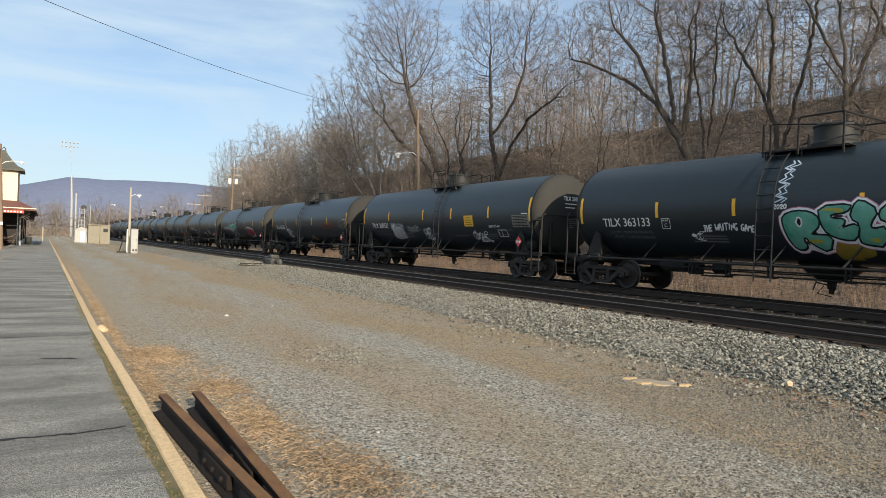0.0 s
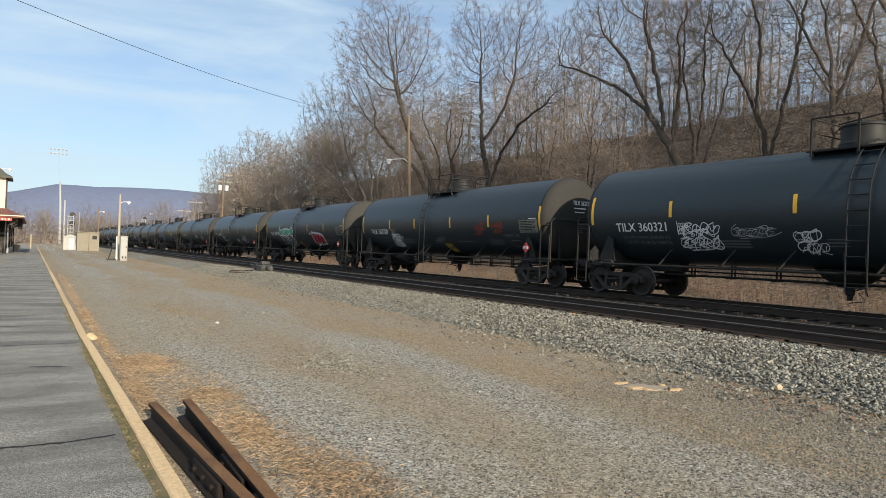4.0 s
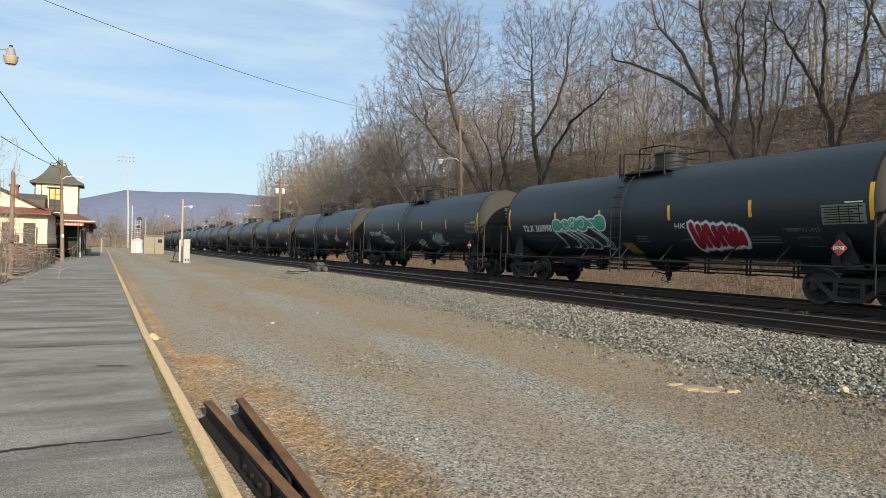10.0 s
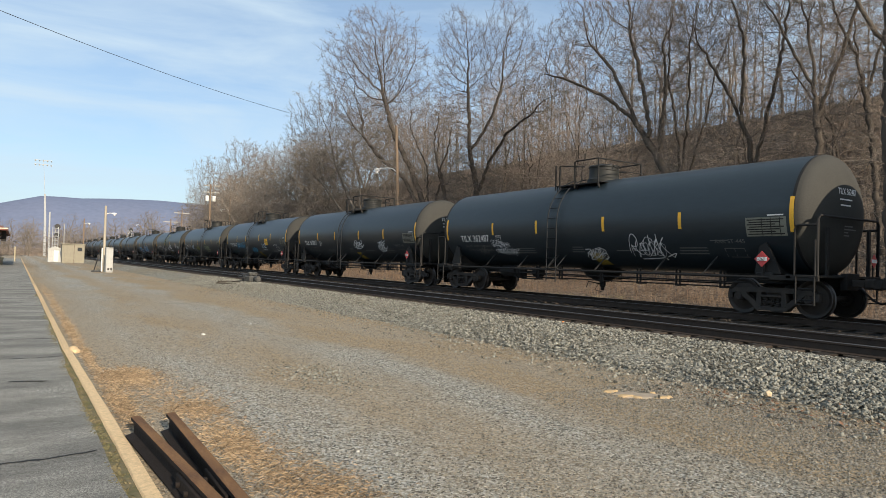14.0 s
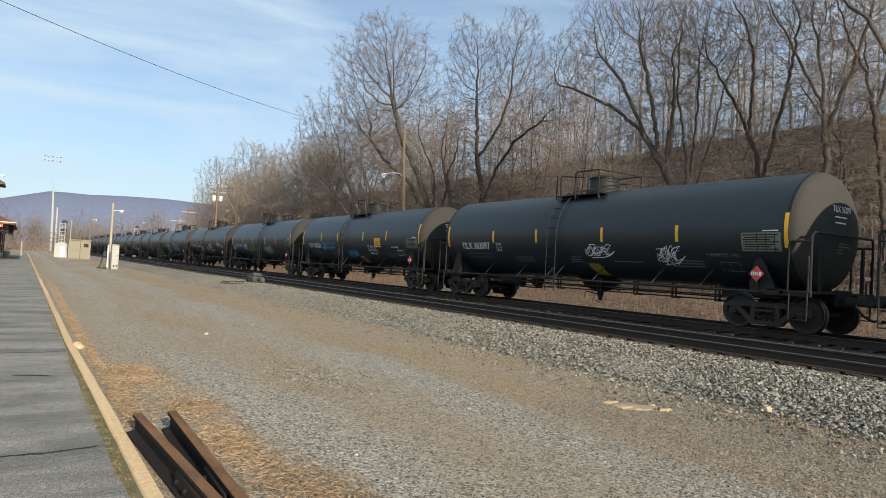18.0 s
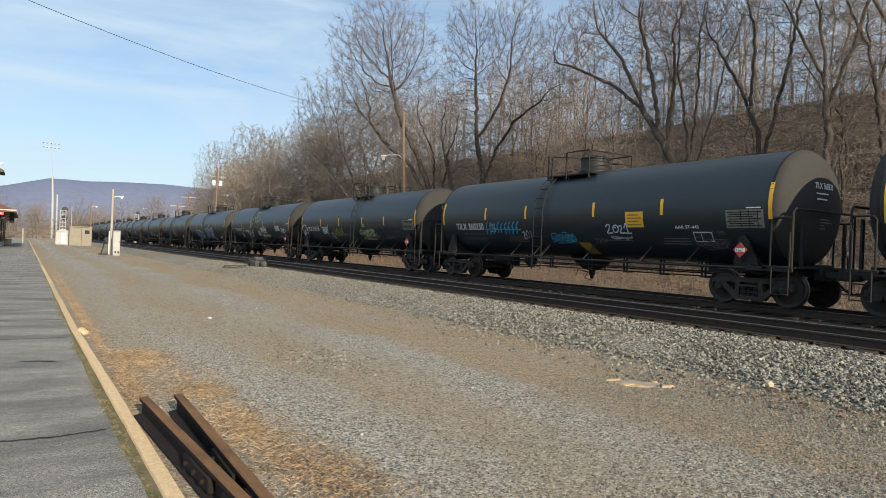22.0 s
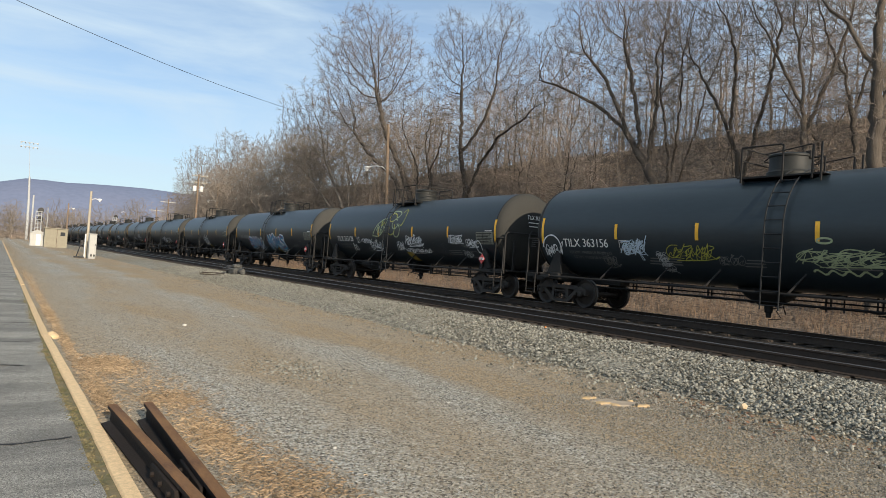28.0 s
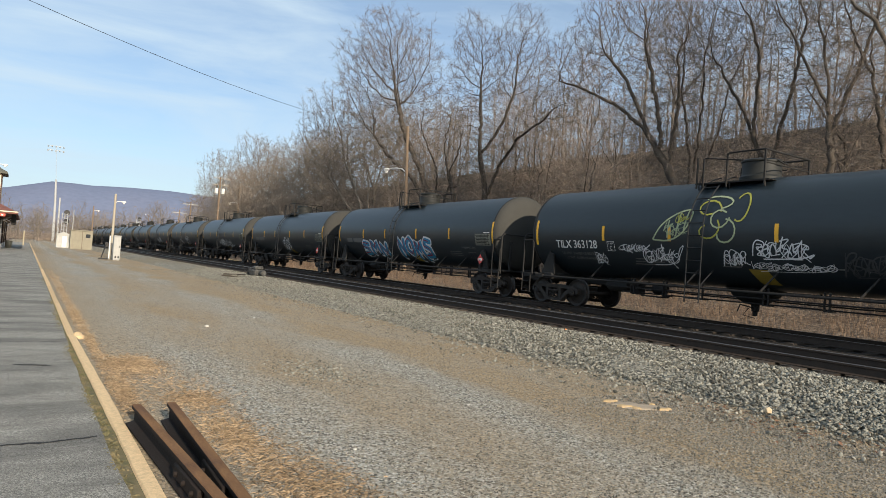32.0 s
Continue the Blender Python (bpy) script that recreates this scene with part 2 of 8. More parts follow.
YELLOW = material("yellow reflective stripe", (0.88, 0.47, 0.035), 0.5, second=(0.72, 0.40, 0.06), scale=6, amount=0.4)
OCHRE = material("grimy ochre panel paint", (0.34, 0.24, 0.035), 0.6, second=(0.20, 0.14, 0.03), scale=4, amount=0.6)
WHITE = material("white stencil paint", (0.82, 0.81, 0.77), 0.6, second=(0.55, 0.53, 0.50), scale=9, amount=0.4)
DULL = material("dirt-dulled white stencil paint", (0.15, 0.15, 0.142), 0.65, second=(0.11, 0.11, 0.108), scale=9, amount=0.6)
GREY_TABLE = material("grey stencil table", (0.23, 0.225, 0.18), 0.6, second=(0.15, 0.147, 0.12), scale=5, amount=0.5)
RED = material("placard red", (0.55, 0.07, 0.07), 0.5, scale=9, amount=0.3)
SPRAY_WHITE = material("white spray paint", (0.80, 0.81, 0.82), 0.6, second=(0.55, 0.56, 0.57), scale=5, amount=0.6)
SPRAY_GREEN = material("green spray paint", (0.05, 0.30, 0.17), 0.55, second=(0.10, 0.40, 0.27), scale=2.5, amount=0.9)
SPRAY_TEAL = material("teal spray paint", (0.17, 0.42, 0.33), 0.55, second=(0.05, 0.27, 0.18), scale=2.2, amount=0.95)
SPRAY_PALE = material("pale blue-white spray paint", (0.52, 0.62, 0.70), 0.6, second=(0.36, 0.46, 0.55), scale=5, amount=0.6)
SPRAY_HAZE = material("thin greyish spray paint", (0.46, 0.47, 0.475), 0.6, second=(0.22, 0.23, 0.235), scale=3, fine=40, amount=0.9)
SPRAY_DIM = material("dull blue-green spray paint", (0.045, 0.12, 0.14), 0.6, second=(0.03, 0.07, 0.09), scale=4, amount=0.8)
SPRAY_LIME = material("pale yellow-green spray paint", (0.42, 0.47, 0.28), 0.6, second=(0.26, 0.30, 0.18), scale=4, amount=0.7)
GHOST = material("buffed grey spray paint", (0.06, 0.063, 0.065), 0.6, second=(0.04, 0.043, 0.046), scale=3, amount=0.7)
SPRAY_RED = material("dark red spray paint", (0.32, 0.02, 0.035), 0.55, second=(0.22, 0.01, 0.03), scale=3, amount=0.8)
SPRAY_PINK = material("pink spray paint", (0.55, 0.17, 0.26), 0.6, scale=3, amount=0.6)
SPRAY_BLUE = material("blue spray paint", (0.03, 0.22, 0.42), 0.55, second=(0.05, 0.33, 0.50), scale=4, amount=0.8)
SPRAY_YELLOW = material("yellow spray paint", (0.42, 0.40, 0.07), 0.6, second=(0.28, 0.27, 0.05), scale=4, amount=0.6)
SPRAY_RUST = material("rust-red spray paint", (0.30, 0.055, 0.03), 0.6, scale=4, amount=0.6)
SPRAY_BLACK = material("black spray paint", (0.006, 0.006, 0.007), 0.5, scale=4, amount=0.3)
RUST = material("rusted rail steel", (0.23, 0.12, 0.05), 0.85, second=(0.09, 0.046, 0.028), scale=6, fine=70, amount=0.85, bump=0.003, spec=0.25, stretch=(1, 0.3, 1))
# rust, with the shade below the rail head put into the colour
DARK_RUST = material("rusted rail web darkened for shade", (0.020, 0.0145, 0.012), 0.85, second=(0.013, 0.010, 0.009), scale=5, fine=60, amount=0.7, bump=0.003, spec=0.25)
RAIL_SIDE = material("greasy brown rail web", (0.042, 0.032, 0.026), 0.75, second=(0.066, 0.046, 0.034), scale=5, fine=60, amount=0.6, spec=0.25)
RAIL_HEAD = material("worn rail head", (0.20, 0.19, 0.185), 0.42, 0.75, second=(0.10, 0.08, 0.07), scale=3, amount=0.5, stretch=(1, 0.1, 1))
TIE = material("creosoted timber tie", (0.044, 0.036, 0.029), 0.9, second=(0.062, 0.048, 0.037), scale=4, fine=50, amount=0.6, bump=0.008, rand=0.35, stretch=(0.4, 3, 3), spec=0.2)
BARK = material("grey-brown bark", (0.115, 0.097, 0.080), 0.95, second=(0.055, 0.047, 0.040), scale=2.5, fine=22, amount=0.8, bump=0.02, rand=0.22, stretch=(1, 1, 0.35), spec=0.15)
TWIGS = material("thin grey-brown twigs", (0.285, 0.245, 0.205), 0.95, second=(0.20, 0.168, 0.14), scale=0.5, fine=6, amount=0.8, rand=0.2, spec=0.12)
RED_TWIGS = material("thin reddish-brown twigs", (0.35, 0.285, 0.232), 0.95, second=(0.24, 0.195, 0.16), scale=0.4, fine=6, amount=0.8, rand=0.22, spec=0.12)
# paler than the near twigs: distance haze mixed into the colour
FAR_TWIGS = material("tan twigs paled for haze", (0.42, 0.35, 0.30), 0.95, second=(0.32, 0.265, 0.23), scale=0.3, fine=3, amount=0.8, rand=0.2, spec=0.1)
DARK_TWIGS = material("dark grey-brown twigs", (0.19, 0.163, 0.14), 0.95, second=(0.13, 0.111, 0.096), scale=0.5, fine=6, amount=0.8, rand=0.2, spec=0.12)
BRAMBLE = material("brown bramble stems", (0.175, 0.144, 0.122), 0.95, second=(0.108, 0.088, 0.075), scale=0.6, fine=8, amount=0.8, island=0.35, spec=0.12)
PALE_BARK = material("pale grey-tan bark", (0.25, 0.215, 0.18), 0.95, second=(0.15, 0.127, 0.105), scale=2.0, fine=22, amount=0.8, bump=0.01, rand=0.25, stretch=(1, 1, 0.35), spec=0.15)
PALE_POLE = material("pale weathered pole timber", (0.40, 0.36, 0.29), 0.9, second=(0.29, 0.25, 0.19), scale=3, fine=40, amount=0.7, stretch=(2, 2, 0.15), spec=0.2)
WOOD_POLE = material("weathered pole timber", (0.235, 0.175, 0.125), 0.9, second=(0.16, 0.115, 0.08), scale=3, fine=40, amount=0.7, stretch=(2, 2, 0.15), spec=0.2)
GALV = material("galvanised steel", (0.36, 0.36, 0.345), 0.5, 0.3, second=(0.27, 0.27, 0.265), scale=4, amount=0.5)
SILVER = material("aluminium-painted sheet", (0.42, 0.42, 0.395), 0.6, 0.1, second=(0.30, 0.30, 0.29), scale=3, amount=0.5)
TAN = material("tan painted plywood hut", (0.27, 0.25, 0.19), 0.8, second=(0.21, 0.19, 0.145), scale=2, amount=0.6)
CREAM = material("cream painted stucco", (0.74, 0.655, 0.49), 0.85, second=(0.66, 0.575, 0.425), scale=1.5, fine=60, amount=0.5, bump=0.003)
SLATE = material("grey-green slate roof", (0.105, 0.105, 0.085), 0.8, second=(0.07, 0.072, 0.062), scale=3, fine=40, amount=0.7)
RED_ROOF = material("faded red metal roof", (0.20, 0.075, 0.055), 0.7, second=(0.13, 0.055, 0.045), scale=2, fine=40, amount=0.7)
BROWN_TRIM = material("brown painted timber trim", (0.085, 0.05, 0.033), 0.75, second=(0.05, 0.032, 0.024), scale=4, amount=0.6)
SIGN_RED = material("faded red sign board", (0.52, 0.095, 0.06), 0.65, second=(0.42, 0.08, 0.055), scale=3, amount=0.5)
# near-black stand-in for the shade under the station canopy
DARK = material("canopy shade painted dark", (0.03, 0.027, 0.024), 0.8)
BRICK = material("weathered brick", (0.25, 0.10, 0.06), 0.9, second=(0.16, 0.075, 0.05), scale=6, amount=0.7)
GLASS_DARK = material("dim window glass", (0.04, 0.045, 0.05), 0.08, spec=0.6, amount=0.2)
AMBER = material("yellowed window blind", (0.60, 0.42, 0.13), 0.5, second=(0.5, 0.36, 0.14), scale=2, amount=0.4)
BLACK_METAL = material("black painted steel", (0.02, 0.02, 0.02), 0.5, scale=5, amount=0.4)
MAST = material("dull galvanised mast", (0.40, 0.41, 0.41), 0.6, second=(0.32, 0.33, 0.33), scale=2, amount=0.4)
LAMP_WHITE = material("pale lamp housing", (0.72, 0.71, 0.68), 0.5, scale=5, amount=0.3)
STRAW = material("dead yellow grass", (0.33, 0.245, 0.155), 0.95, second=(0.16, 0.112, 0.07), scale=1.2, fine=20, amount=0.8, rand=0.1, island=0.55, spec=0.15)
RED_STALK = material("red-brown dead stalks", (0.225, 0.158, 0.108), 0.95, second=(0.15, 0.105, 0.076), scale=0.6, fine=8, amount=0.8, island=0.35, spec=0.15)
PALE_GRASS = material("olive and straw-coloured short grass", (0.33, 0.27, 0.155), 0.95, second=(0.20, 0.18, 0.095), scale=0.5, fine=12, amount=0.8, island=0.45, spec=0.15)
STONE = material("single ballast stones", (0.245, 0.237, 0.198), 0.95, second=(0.100, 0.100, 0.091), scale=8, fine=40, amount=0.7, island=0.75, spec=0.2)
PEBBLE = material("loose pebbles", (0.225, 0.208, 0.174), 0.95, second=(0.12, 0.11, 0.092), scale=8, fine=40, amount=0.6, island=0.65, spec=0.2)
YELLOW_STONE = material("yellow-painted stone", (0.6, 0.46, 0.29), 0.9, second=(0.5, 0.42, 0.3), scale=12, amount=0.7)
PATCH = material("crumbled pale concrete", (0.41, 0.34, 0.255), 0.95, second=(0.27, 0.22, 0.16), scale=7, fine=30, amount=0.8, bump=0.01)
FRAGMENT = material("yellow paint on broken concrete", (0.50, 0.35, 0.17), 0.95, second=(0.36, 0.28, 0.19), scale=7, fine=40, amount=0.8, bump=0.006)
LADDER = material("worn black ladder paint", (0.017, 0.019, 0.021), 0.7, second=(0.024, 0.025, 0.026), scale=6, amount=0.5, spec=0.2)
MACHINE = material("grimy machine paint", (0.036, 0.037, 0.036), 0.7, second=(0.16, 0.155, 0.14), scale=7, amount=0.7, spec=0.2)
WIRE = material("black cable sheath", (0.02, 0.02, 0.022), 0.6)
PALE_STONE = material("pale chalky stone", (0.58, 0.55, 0.49), 0.95, second=(0.42, 0.40, 0.36), scale=14, amount=0.6)
DEAD_LEAF = material("red-brown dead leaves", (0.21, 0.105, 0.062), 0.9, second=(0.15, 0.10, 0.065), scale=5, amount=0.6, island=0.4)
ORANGE = material("bright orange plastic shard", (0.75, 0.26, 0.06), 0.6, amount=0.3)
PALE_CAN = material("pale planter", (0.42, 0.36, 0.25), 0.8)

# ---------------------------------------------------------------- mesh helpers
class Shape:
    """Collects vertices and faces of one part."""

    def __init__(self):
        self.v, self.f, self.mi = [], [], []
        self.slot = 0

    def add(self, verts, faces):
        o = len(self.v)
        self.v.extend(verts)
        self.f.extend([tuple(i + o for i in f) for f in faces])
        self.mi.extend([self.slot] * len(faces))
        return self

    def box(self, x0, x1, y0, y1, z0, z1, b=0.0, m=None):
        """A box whose edges are cut back by b."""
        x0, x1, y0, y1, z0, z1 = min(x0, x1), max(x0, x1), min(y0, y1), max(y0, y1), min(z0, z1), max(z0, z1)
        b = min(b, 0.45 * min(x1 - x0, y1 - y0, z1 - z0))
        lo, hi = (x0, y0, z0), (x1, y1, z1)
        if b <= 0:
            v = [(a, c, d) for a in (x0, x1) for c in (y0, y1) for d in (z0, z1)]
            f = [(0, 1, 3, 2), (4, 6, 7, 5), (0, 4, 5, 1), (2, 3, 7, 6), (0, 2, 6, 4), (1, 5, 7, 3)]
        else:
            v, idx = [], {}
            for s in ((i, j, k) for i in (0, 1) for j in (0, 1) for k in (0, 1)):
                for ax in range(3):
                    p = []
                    for a in range(3):
                        e = hi[a] if s[a] else lo[a]
                        if a != ax:
                            e += -b if s[a] else b
                        p.append(e)
                    idx[s, ax] = len(v)
                    v.append(tuple(p))
            f = []
            for ax in range(3):
                u, w = (ax + 1) % 3, (ax + 2) % 3
                for side in (0, 1):
                    q = []
                    for a, c in ((0, 0), (1, 0), (1, 1), (0, 1)):
                        s = [0, 0, 0]
                        s[ax], s[u], s[w] = side, a, c
                        q.append(idx[tuple(s), ax])
                    f.append(tuple(q if side else q[::-1]))
                for a in (0, 1):
                    for c in (0, 1):
                        s0, s1 = [0, 0, 0], [0, 0, 0]
                        s0[u], s0[w], s1[u], s1[w], s1[ax] = a, c, a, c, 1
                        s0, s1 = tuple(s0), tuple(s1)
                        q = (idx[s0, u], idx[s1, u], idx[s1, w], idx[s0, w])
                        f.append(q if a != c else q[::-1])
            for s in ((i, j, k) for i in (0, 1) for j in (0, 1) for k in (0, 1)):
                q = (idx[s, 0], idx[s, 1], idx[s, 2])
                f.append(q if sum(s) % 2 else q[::-1])
        if m is not None:
            v = [tuple(m @ Vector(p)) for p in v]
        return self.add(v, f)

    def tube(self, pts, r, n=8, caps=True, closed=False):
        """A round bar along points; r is one radius or one for each point."""
        pts = [Vector(p) for p in pts]
        rs = r if isinstance(r, (list, tuple)) else [r] * len(pts)
        v, f = [], []
        k = len(pts)
        ref = None
        for i, p in enumerate(pts):
            a, c = pts[max(i - 1, 0)], pts[min(i + 1, k - 1)]
            if closed:
                a, c = pts[i - 1], pts[(i + 1) % k]
            d = (c - a).normalized()
            if ref is None:
                ref = d.orthogonal().normalized()
            ref = (ref - d * ref.dot(d)).normalized()
            s = d.cross(ref)
            for j in range(n):
                t = 2 * math.pi * j / n
                v.append(tuple(p + (ref * math.cos(t) + s * math.sin(t)) * rs[i]))
        for i in range(k if closed else k - 1):
            for j in range(n):
                i2 = (i + 1) % k
                f.append((i * n + j, i * n + (j + 1) % n, i2 * n + (j + 1) % n, i2 * n + j))
        if caps and not closed:
            f.append(tuple(range(n))[::-1])
            f.append(tuple((k - 1) * n + j for j in range(n)))
        return self.add(v, f)

    def lathe(self, prof, axis, n=32, m=None, caps=False):
        """A turned body: profile of (along, radius) round the axis 'x', 'y' or 'z'."""
        v, f = [], []
        for h, r in prof:
            for j in range(n):
                t = 2 * math.pi * j / n
                a, c = r * math.cos(t), r * math.sin(t)
                v.append({"x": (h, a, c), "y": (c, h, a), "z": (a, c, h)}[axis])
        for i in range(len(prof) - 1):
            for j in range(n):
                f.append((i * n + j, i * n + (j + 1) % n, (i + 1) * n + (j + 1) % n, (i + 1) * n + j))
        if caps:
            f.append(tuple(range(n))[::-1])
            f.append(tuple((len(prof) - 1) * n + j for j in range(n)))
        if m is not None:
            v = [tuple(m @ Vector(p)) for p in v]
        return self.add(v, f)

    def prism(self, outline, x0, x1, m=None):
        """An outline of (y, z) drawn out from x0 to x1."""
        k = len(outline)
        v = [(x0, y, z) for y, z in outline] + [(x1, y, z) for y, z in outline]
        f = [tuple(range(k))[::-1], tuple(range(k, 2 * k))]
        f += [(i, (i + 1) % k, (i + 1) % k + k, i + k) for i in range(k)]
        if m is not None:
            v = [tuple(m @ Vector(p)) for p in v]
        return self.add(v, f)

    def mesh(self, name, mats, smooth=True, angle=38):
        me = bpy.data.meshes.new(name)
        me.from_pydata(self.v, [], self.f)
        for m in (mats if isinstance(mats, (list, tuple)) else [mats]):
            me.materials.append(m)
        if max(self.mi, default=0):
            me.polygons.foreach_set("material_index", self.mi)
        bm = bmesh.new()
        bm.from_mesh(me)
        bmesh.ops.recalc_face_normals(bm, faces=bm.faces)
        bm.to_mesh(me)
        bm.free()
        if smooth:
            me.shade_smooth()
            me.set_sharp_from_angle(angle=radians(angle))
        me.update()
        return me


def part(name, shape, mats, parent=None, label="", m=None, smooth=True, angle=38):
    """Links a shape, or a mesh, as one object under a thing or a part."""
    me = shape if isinstance(shape, bpy.types.Mesh) else shape.mesh(name, mats, smooth, angle)
    ob = new(name, me)
    if parent is not None:
        ob.parent = parent
    if m is not None:
        ob.matrix_basis = m
    return tagged(ob, label)


def thing(name, label, category, m=None, group="", kind=""):
    ob = new(name)
    ob.empty_display_size = 0.3
    if m is not None:
        ob.matrix_basis = m
    return tagged(ob, label, category, group, kind)


def raw_mesh(name, verts, faces, mat, smooth=False):
    """A mesh from arrays, for the many small pieces."""
    me = bpy.data.meshes.new(name)
    me.from_pydata(verts.tolist() if isinstance(verts, np.ndarray) else verts, [], faces.tolist() if isinstance(faces, np.ndarray) else faces)
    me.materials.append(mat)
    if smooth:
        me.shade_smooth()
    me.update()
    return me

# ---------------------------------------------------------------- ground
RAIL_Z = 0.50          # top of rail above the yard
NEAR_X, TRAIN_X = 11.80, 16.75   # the two track centres


def lerp_list(pairs, x):
    for (a, za), (b, zb) in zip(pairs, pairs[1:]):
        if x <= b:
            return za + (zb - za) * max(0.0, min(1.0, (x - a) / (b - a)))
    return pairs[-1][1]


BANK = [(-9e3, 0), (19, 0), (21, -0.05), (24, 0.25), (28, 1.3), (34, 5.6), (39, 10.6), (42, 12.0), (48, 12.4), (75, 11.0), (200, 8), (9e3, 6)]


def land(x, y):
    """Height of the natural ground: flat yard, then a steep wooded bank beside the line."""
    fade = 1 - 0.8 * max(0.0, min(1.0, (y - 130) / 170))
    z = lerp_list(BANK, x) * fade
    if x > 20:
        z += 0.35 * min(1, (x - 20) / 8) * noise.noise((x * 0.12, y * 0.12, 3.1)) + 0.12 * noise.noise((x * 0.5, y * 0.5, 1.0))
    return z


def ground():
    xs = [-2500, -900, -300, -120, -60, -30, -14, -8, -3.2, 0.8, 3, 5, 7, 9, 11.8, 14.2, 16.75, 19, 20, 21, 22.5, 24, 26, 28, 30, 32, 34, 36, 38, 40, 42,
          44, 48, 54, 62, 75, 100, 150, 260, 600, 1500, 3500]
    ys = [-300, -120, -60, -30, -15] + list(range(-8, 150, 3)) + [158, 170, 185, 200, 220, 250, 290, 340, 400, 500, 700, 1100, 1800, 3200, 4600]
    sh = Shape()
    for y in ys:
        for x in xs:
            sh.v.append((x, y, land(x, y)))
    w = len(xs)
    for j in range(len(ys) - 1):
        for i in range(w - 1):
            sh.f.append((j * w + i, j * w + i + 1, (j + 1) * w + i + 1, (j + 1) * w + i))
            xm = (xs[i] + xs[i + 1]) / 2
            sh.mi.append(0 if -3.2 < xm < 20 and ys[j] < 420 else 1)
    ob = part("ground", sh, [YARD, LITTER], angle=180)
    return tagged(ob, "grey and brown gravel yard before a bank of dead leaves", "ground", kind="structure")


ground()


def strip(name, prof, y0, y1, step, mat, jitter, label, category):
    """A long bed with the cross-section prof of (x, z), slightly uneven."""
    sh = Shape()
    ys = []
    y = y0
    while y < y1:
        ys.append(y)
        y += step * (1 if y < 60 else 4)
    ys.append(y1)
    k = len(prof)
    for j, y in enumerate(ys):
        for i, (x, z) in enumerate(prof):
            e = jitter * noise.noise((x * 0.9, y * 0.7, 7.7)) if 0 < i < k - 1 else 0
            o = 0.25 * noise.noise((y * 0.35, x, 2.2)) if i in (0, k - 1) else 0
            sh.v.append((x + o, y, z + e))
    for j in range(len(ys) - 1):
        for i in range(k - 1):
            sh.f.append((j * k + i, j * k + i + 1, (j + 1) * k + i + 1, (j + 1) * k + i))
            sh.mi.append(0)
    return tagged(part(name, sh, mat, angle=180), label, category, kind="structure")


BED_Z = 0.295
strip("ballast_shoulder", [(7.85, -0.06), (8.15, 0.03), (8.5, 0.10), (9.0, 0.19), (9.6, 0.265), (10.1, 0.295), (10.45, 0.30)], -20, 420, 0.4, BALLAST, 0.05,
      "pale grey crushed-stone ballast shoulder sloping to the yard", "ballast")
strip("track_bed", [(10.45, 0.30), (10.8, BED_Z), (11.8, BED_Z), (13.2, 0.285), (14.4, 0.26), (15.4, 0.285), (16.75, BED_Z), (18.1, BED_Z), (18.5, 0.27), (19.6, -0.05)],
      -20, 420, 0.5, OILED, 0.015, "oil-blackened ballast bed under two railway tracks", "track bed")

# rails, with foot, web and head
RAIL_OUT = [(-0.075, -0.172), (0.075, -0.172), (0.075, -0.160), (0.012, -0.142), (0.009, -0.045), (0.036, -0.034), (0.036, -0.006), (0.030, 0.0),
            (-0.030, 0.0), (-0.036, -0.006), (-0.036, -0.034), (-0.009, -0.045), (-0.012, -0.142), (-0.075, -0.160)]


def rail_shape(y0, y1, head_slot):
    sh = Shape()
    k = len(RAIL_OUT)
    sh.v = [(x, y0, z) for x, z in RAIL_OUT] + [(x, y1, z) for x, z in RAIL_OUT]
    for i in range(k):
        sh.f.append((i, (i + 1) % k, (i + 1) % k + k, i + k))
        sh.mi.append(head_slot if i in (6, 7, 8) else 0)
    sh.f += [tuple(range(k))[::-1], tuple(range(k, 2 * k))]
    sh.mi += [0, 0]
    return sh


def track(name, cx, label):
    t = thing(name, label, "railway track", pose(cx, 0, RAIL_Z), kind="structure")
    me = rail_shape(-20, 420, 1).mesh("rail", [RAIL_SIDE, RAIL_HEAD], smooth=False)
    for s in (-1, 1):
        part("rail", me, None, t, m=pose(s * 0.753, 0, 0))
    return t


track_near = track("track_near", NEAR_X, "empty near track of worn steel rails on dark timber ties")
track_train = track("track_far", TRAIN_X, "far track of worn steel rails carrying the tank train")

# ---------------------------------------------------------------- tank car
MANWAY = material("dull olive-grey housing paint", (0.022, 0.023, 0.021), 0.6, second=(0.015, 0.016, 0.015), scale=2.5, fine=30, amount=0.6, spec=0.3)
TANK_R, TANK_Z = 1.50, 2.52     # radius, and height of the axis above the rail
HALF = 7.48                     # half the straight shell
PITCH = 17.414
TRUCK_Y = 6.728
SURF = 0.007


def shell_x(z, off=SURF):
    d = max(-0.999, min(0.999, (z - TANK_Z) / TANK_R))
    return -TANK_R * math.sqrt(1 - d * d) - off


def at_a(a):
    """Place along the car from its trailing stripe, as the car's own y."""
    return 7.42 - a


def patch(sh, a0, a1, z0, z1, off=SURF, lean=0.0, nz=5):
    """A painted rectangle that follows the shell's curve."""
    v = []
    for i in range(nz + 1):
        z = z0 + (z1 - z0) * i / nz
        s = lean * i / nz
        v += [(shell_x(z, off), at_a(a0 + s), z), (shell_x(z, off), at_a(a1 + s), z)]
    sh.add(v, [(2 * i, 2 * i + 1, 2 * i + 3, 2 * i + 2) for i in range(nz)])
    return sh


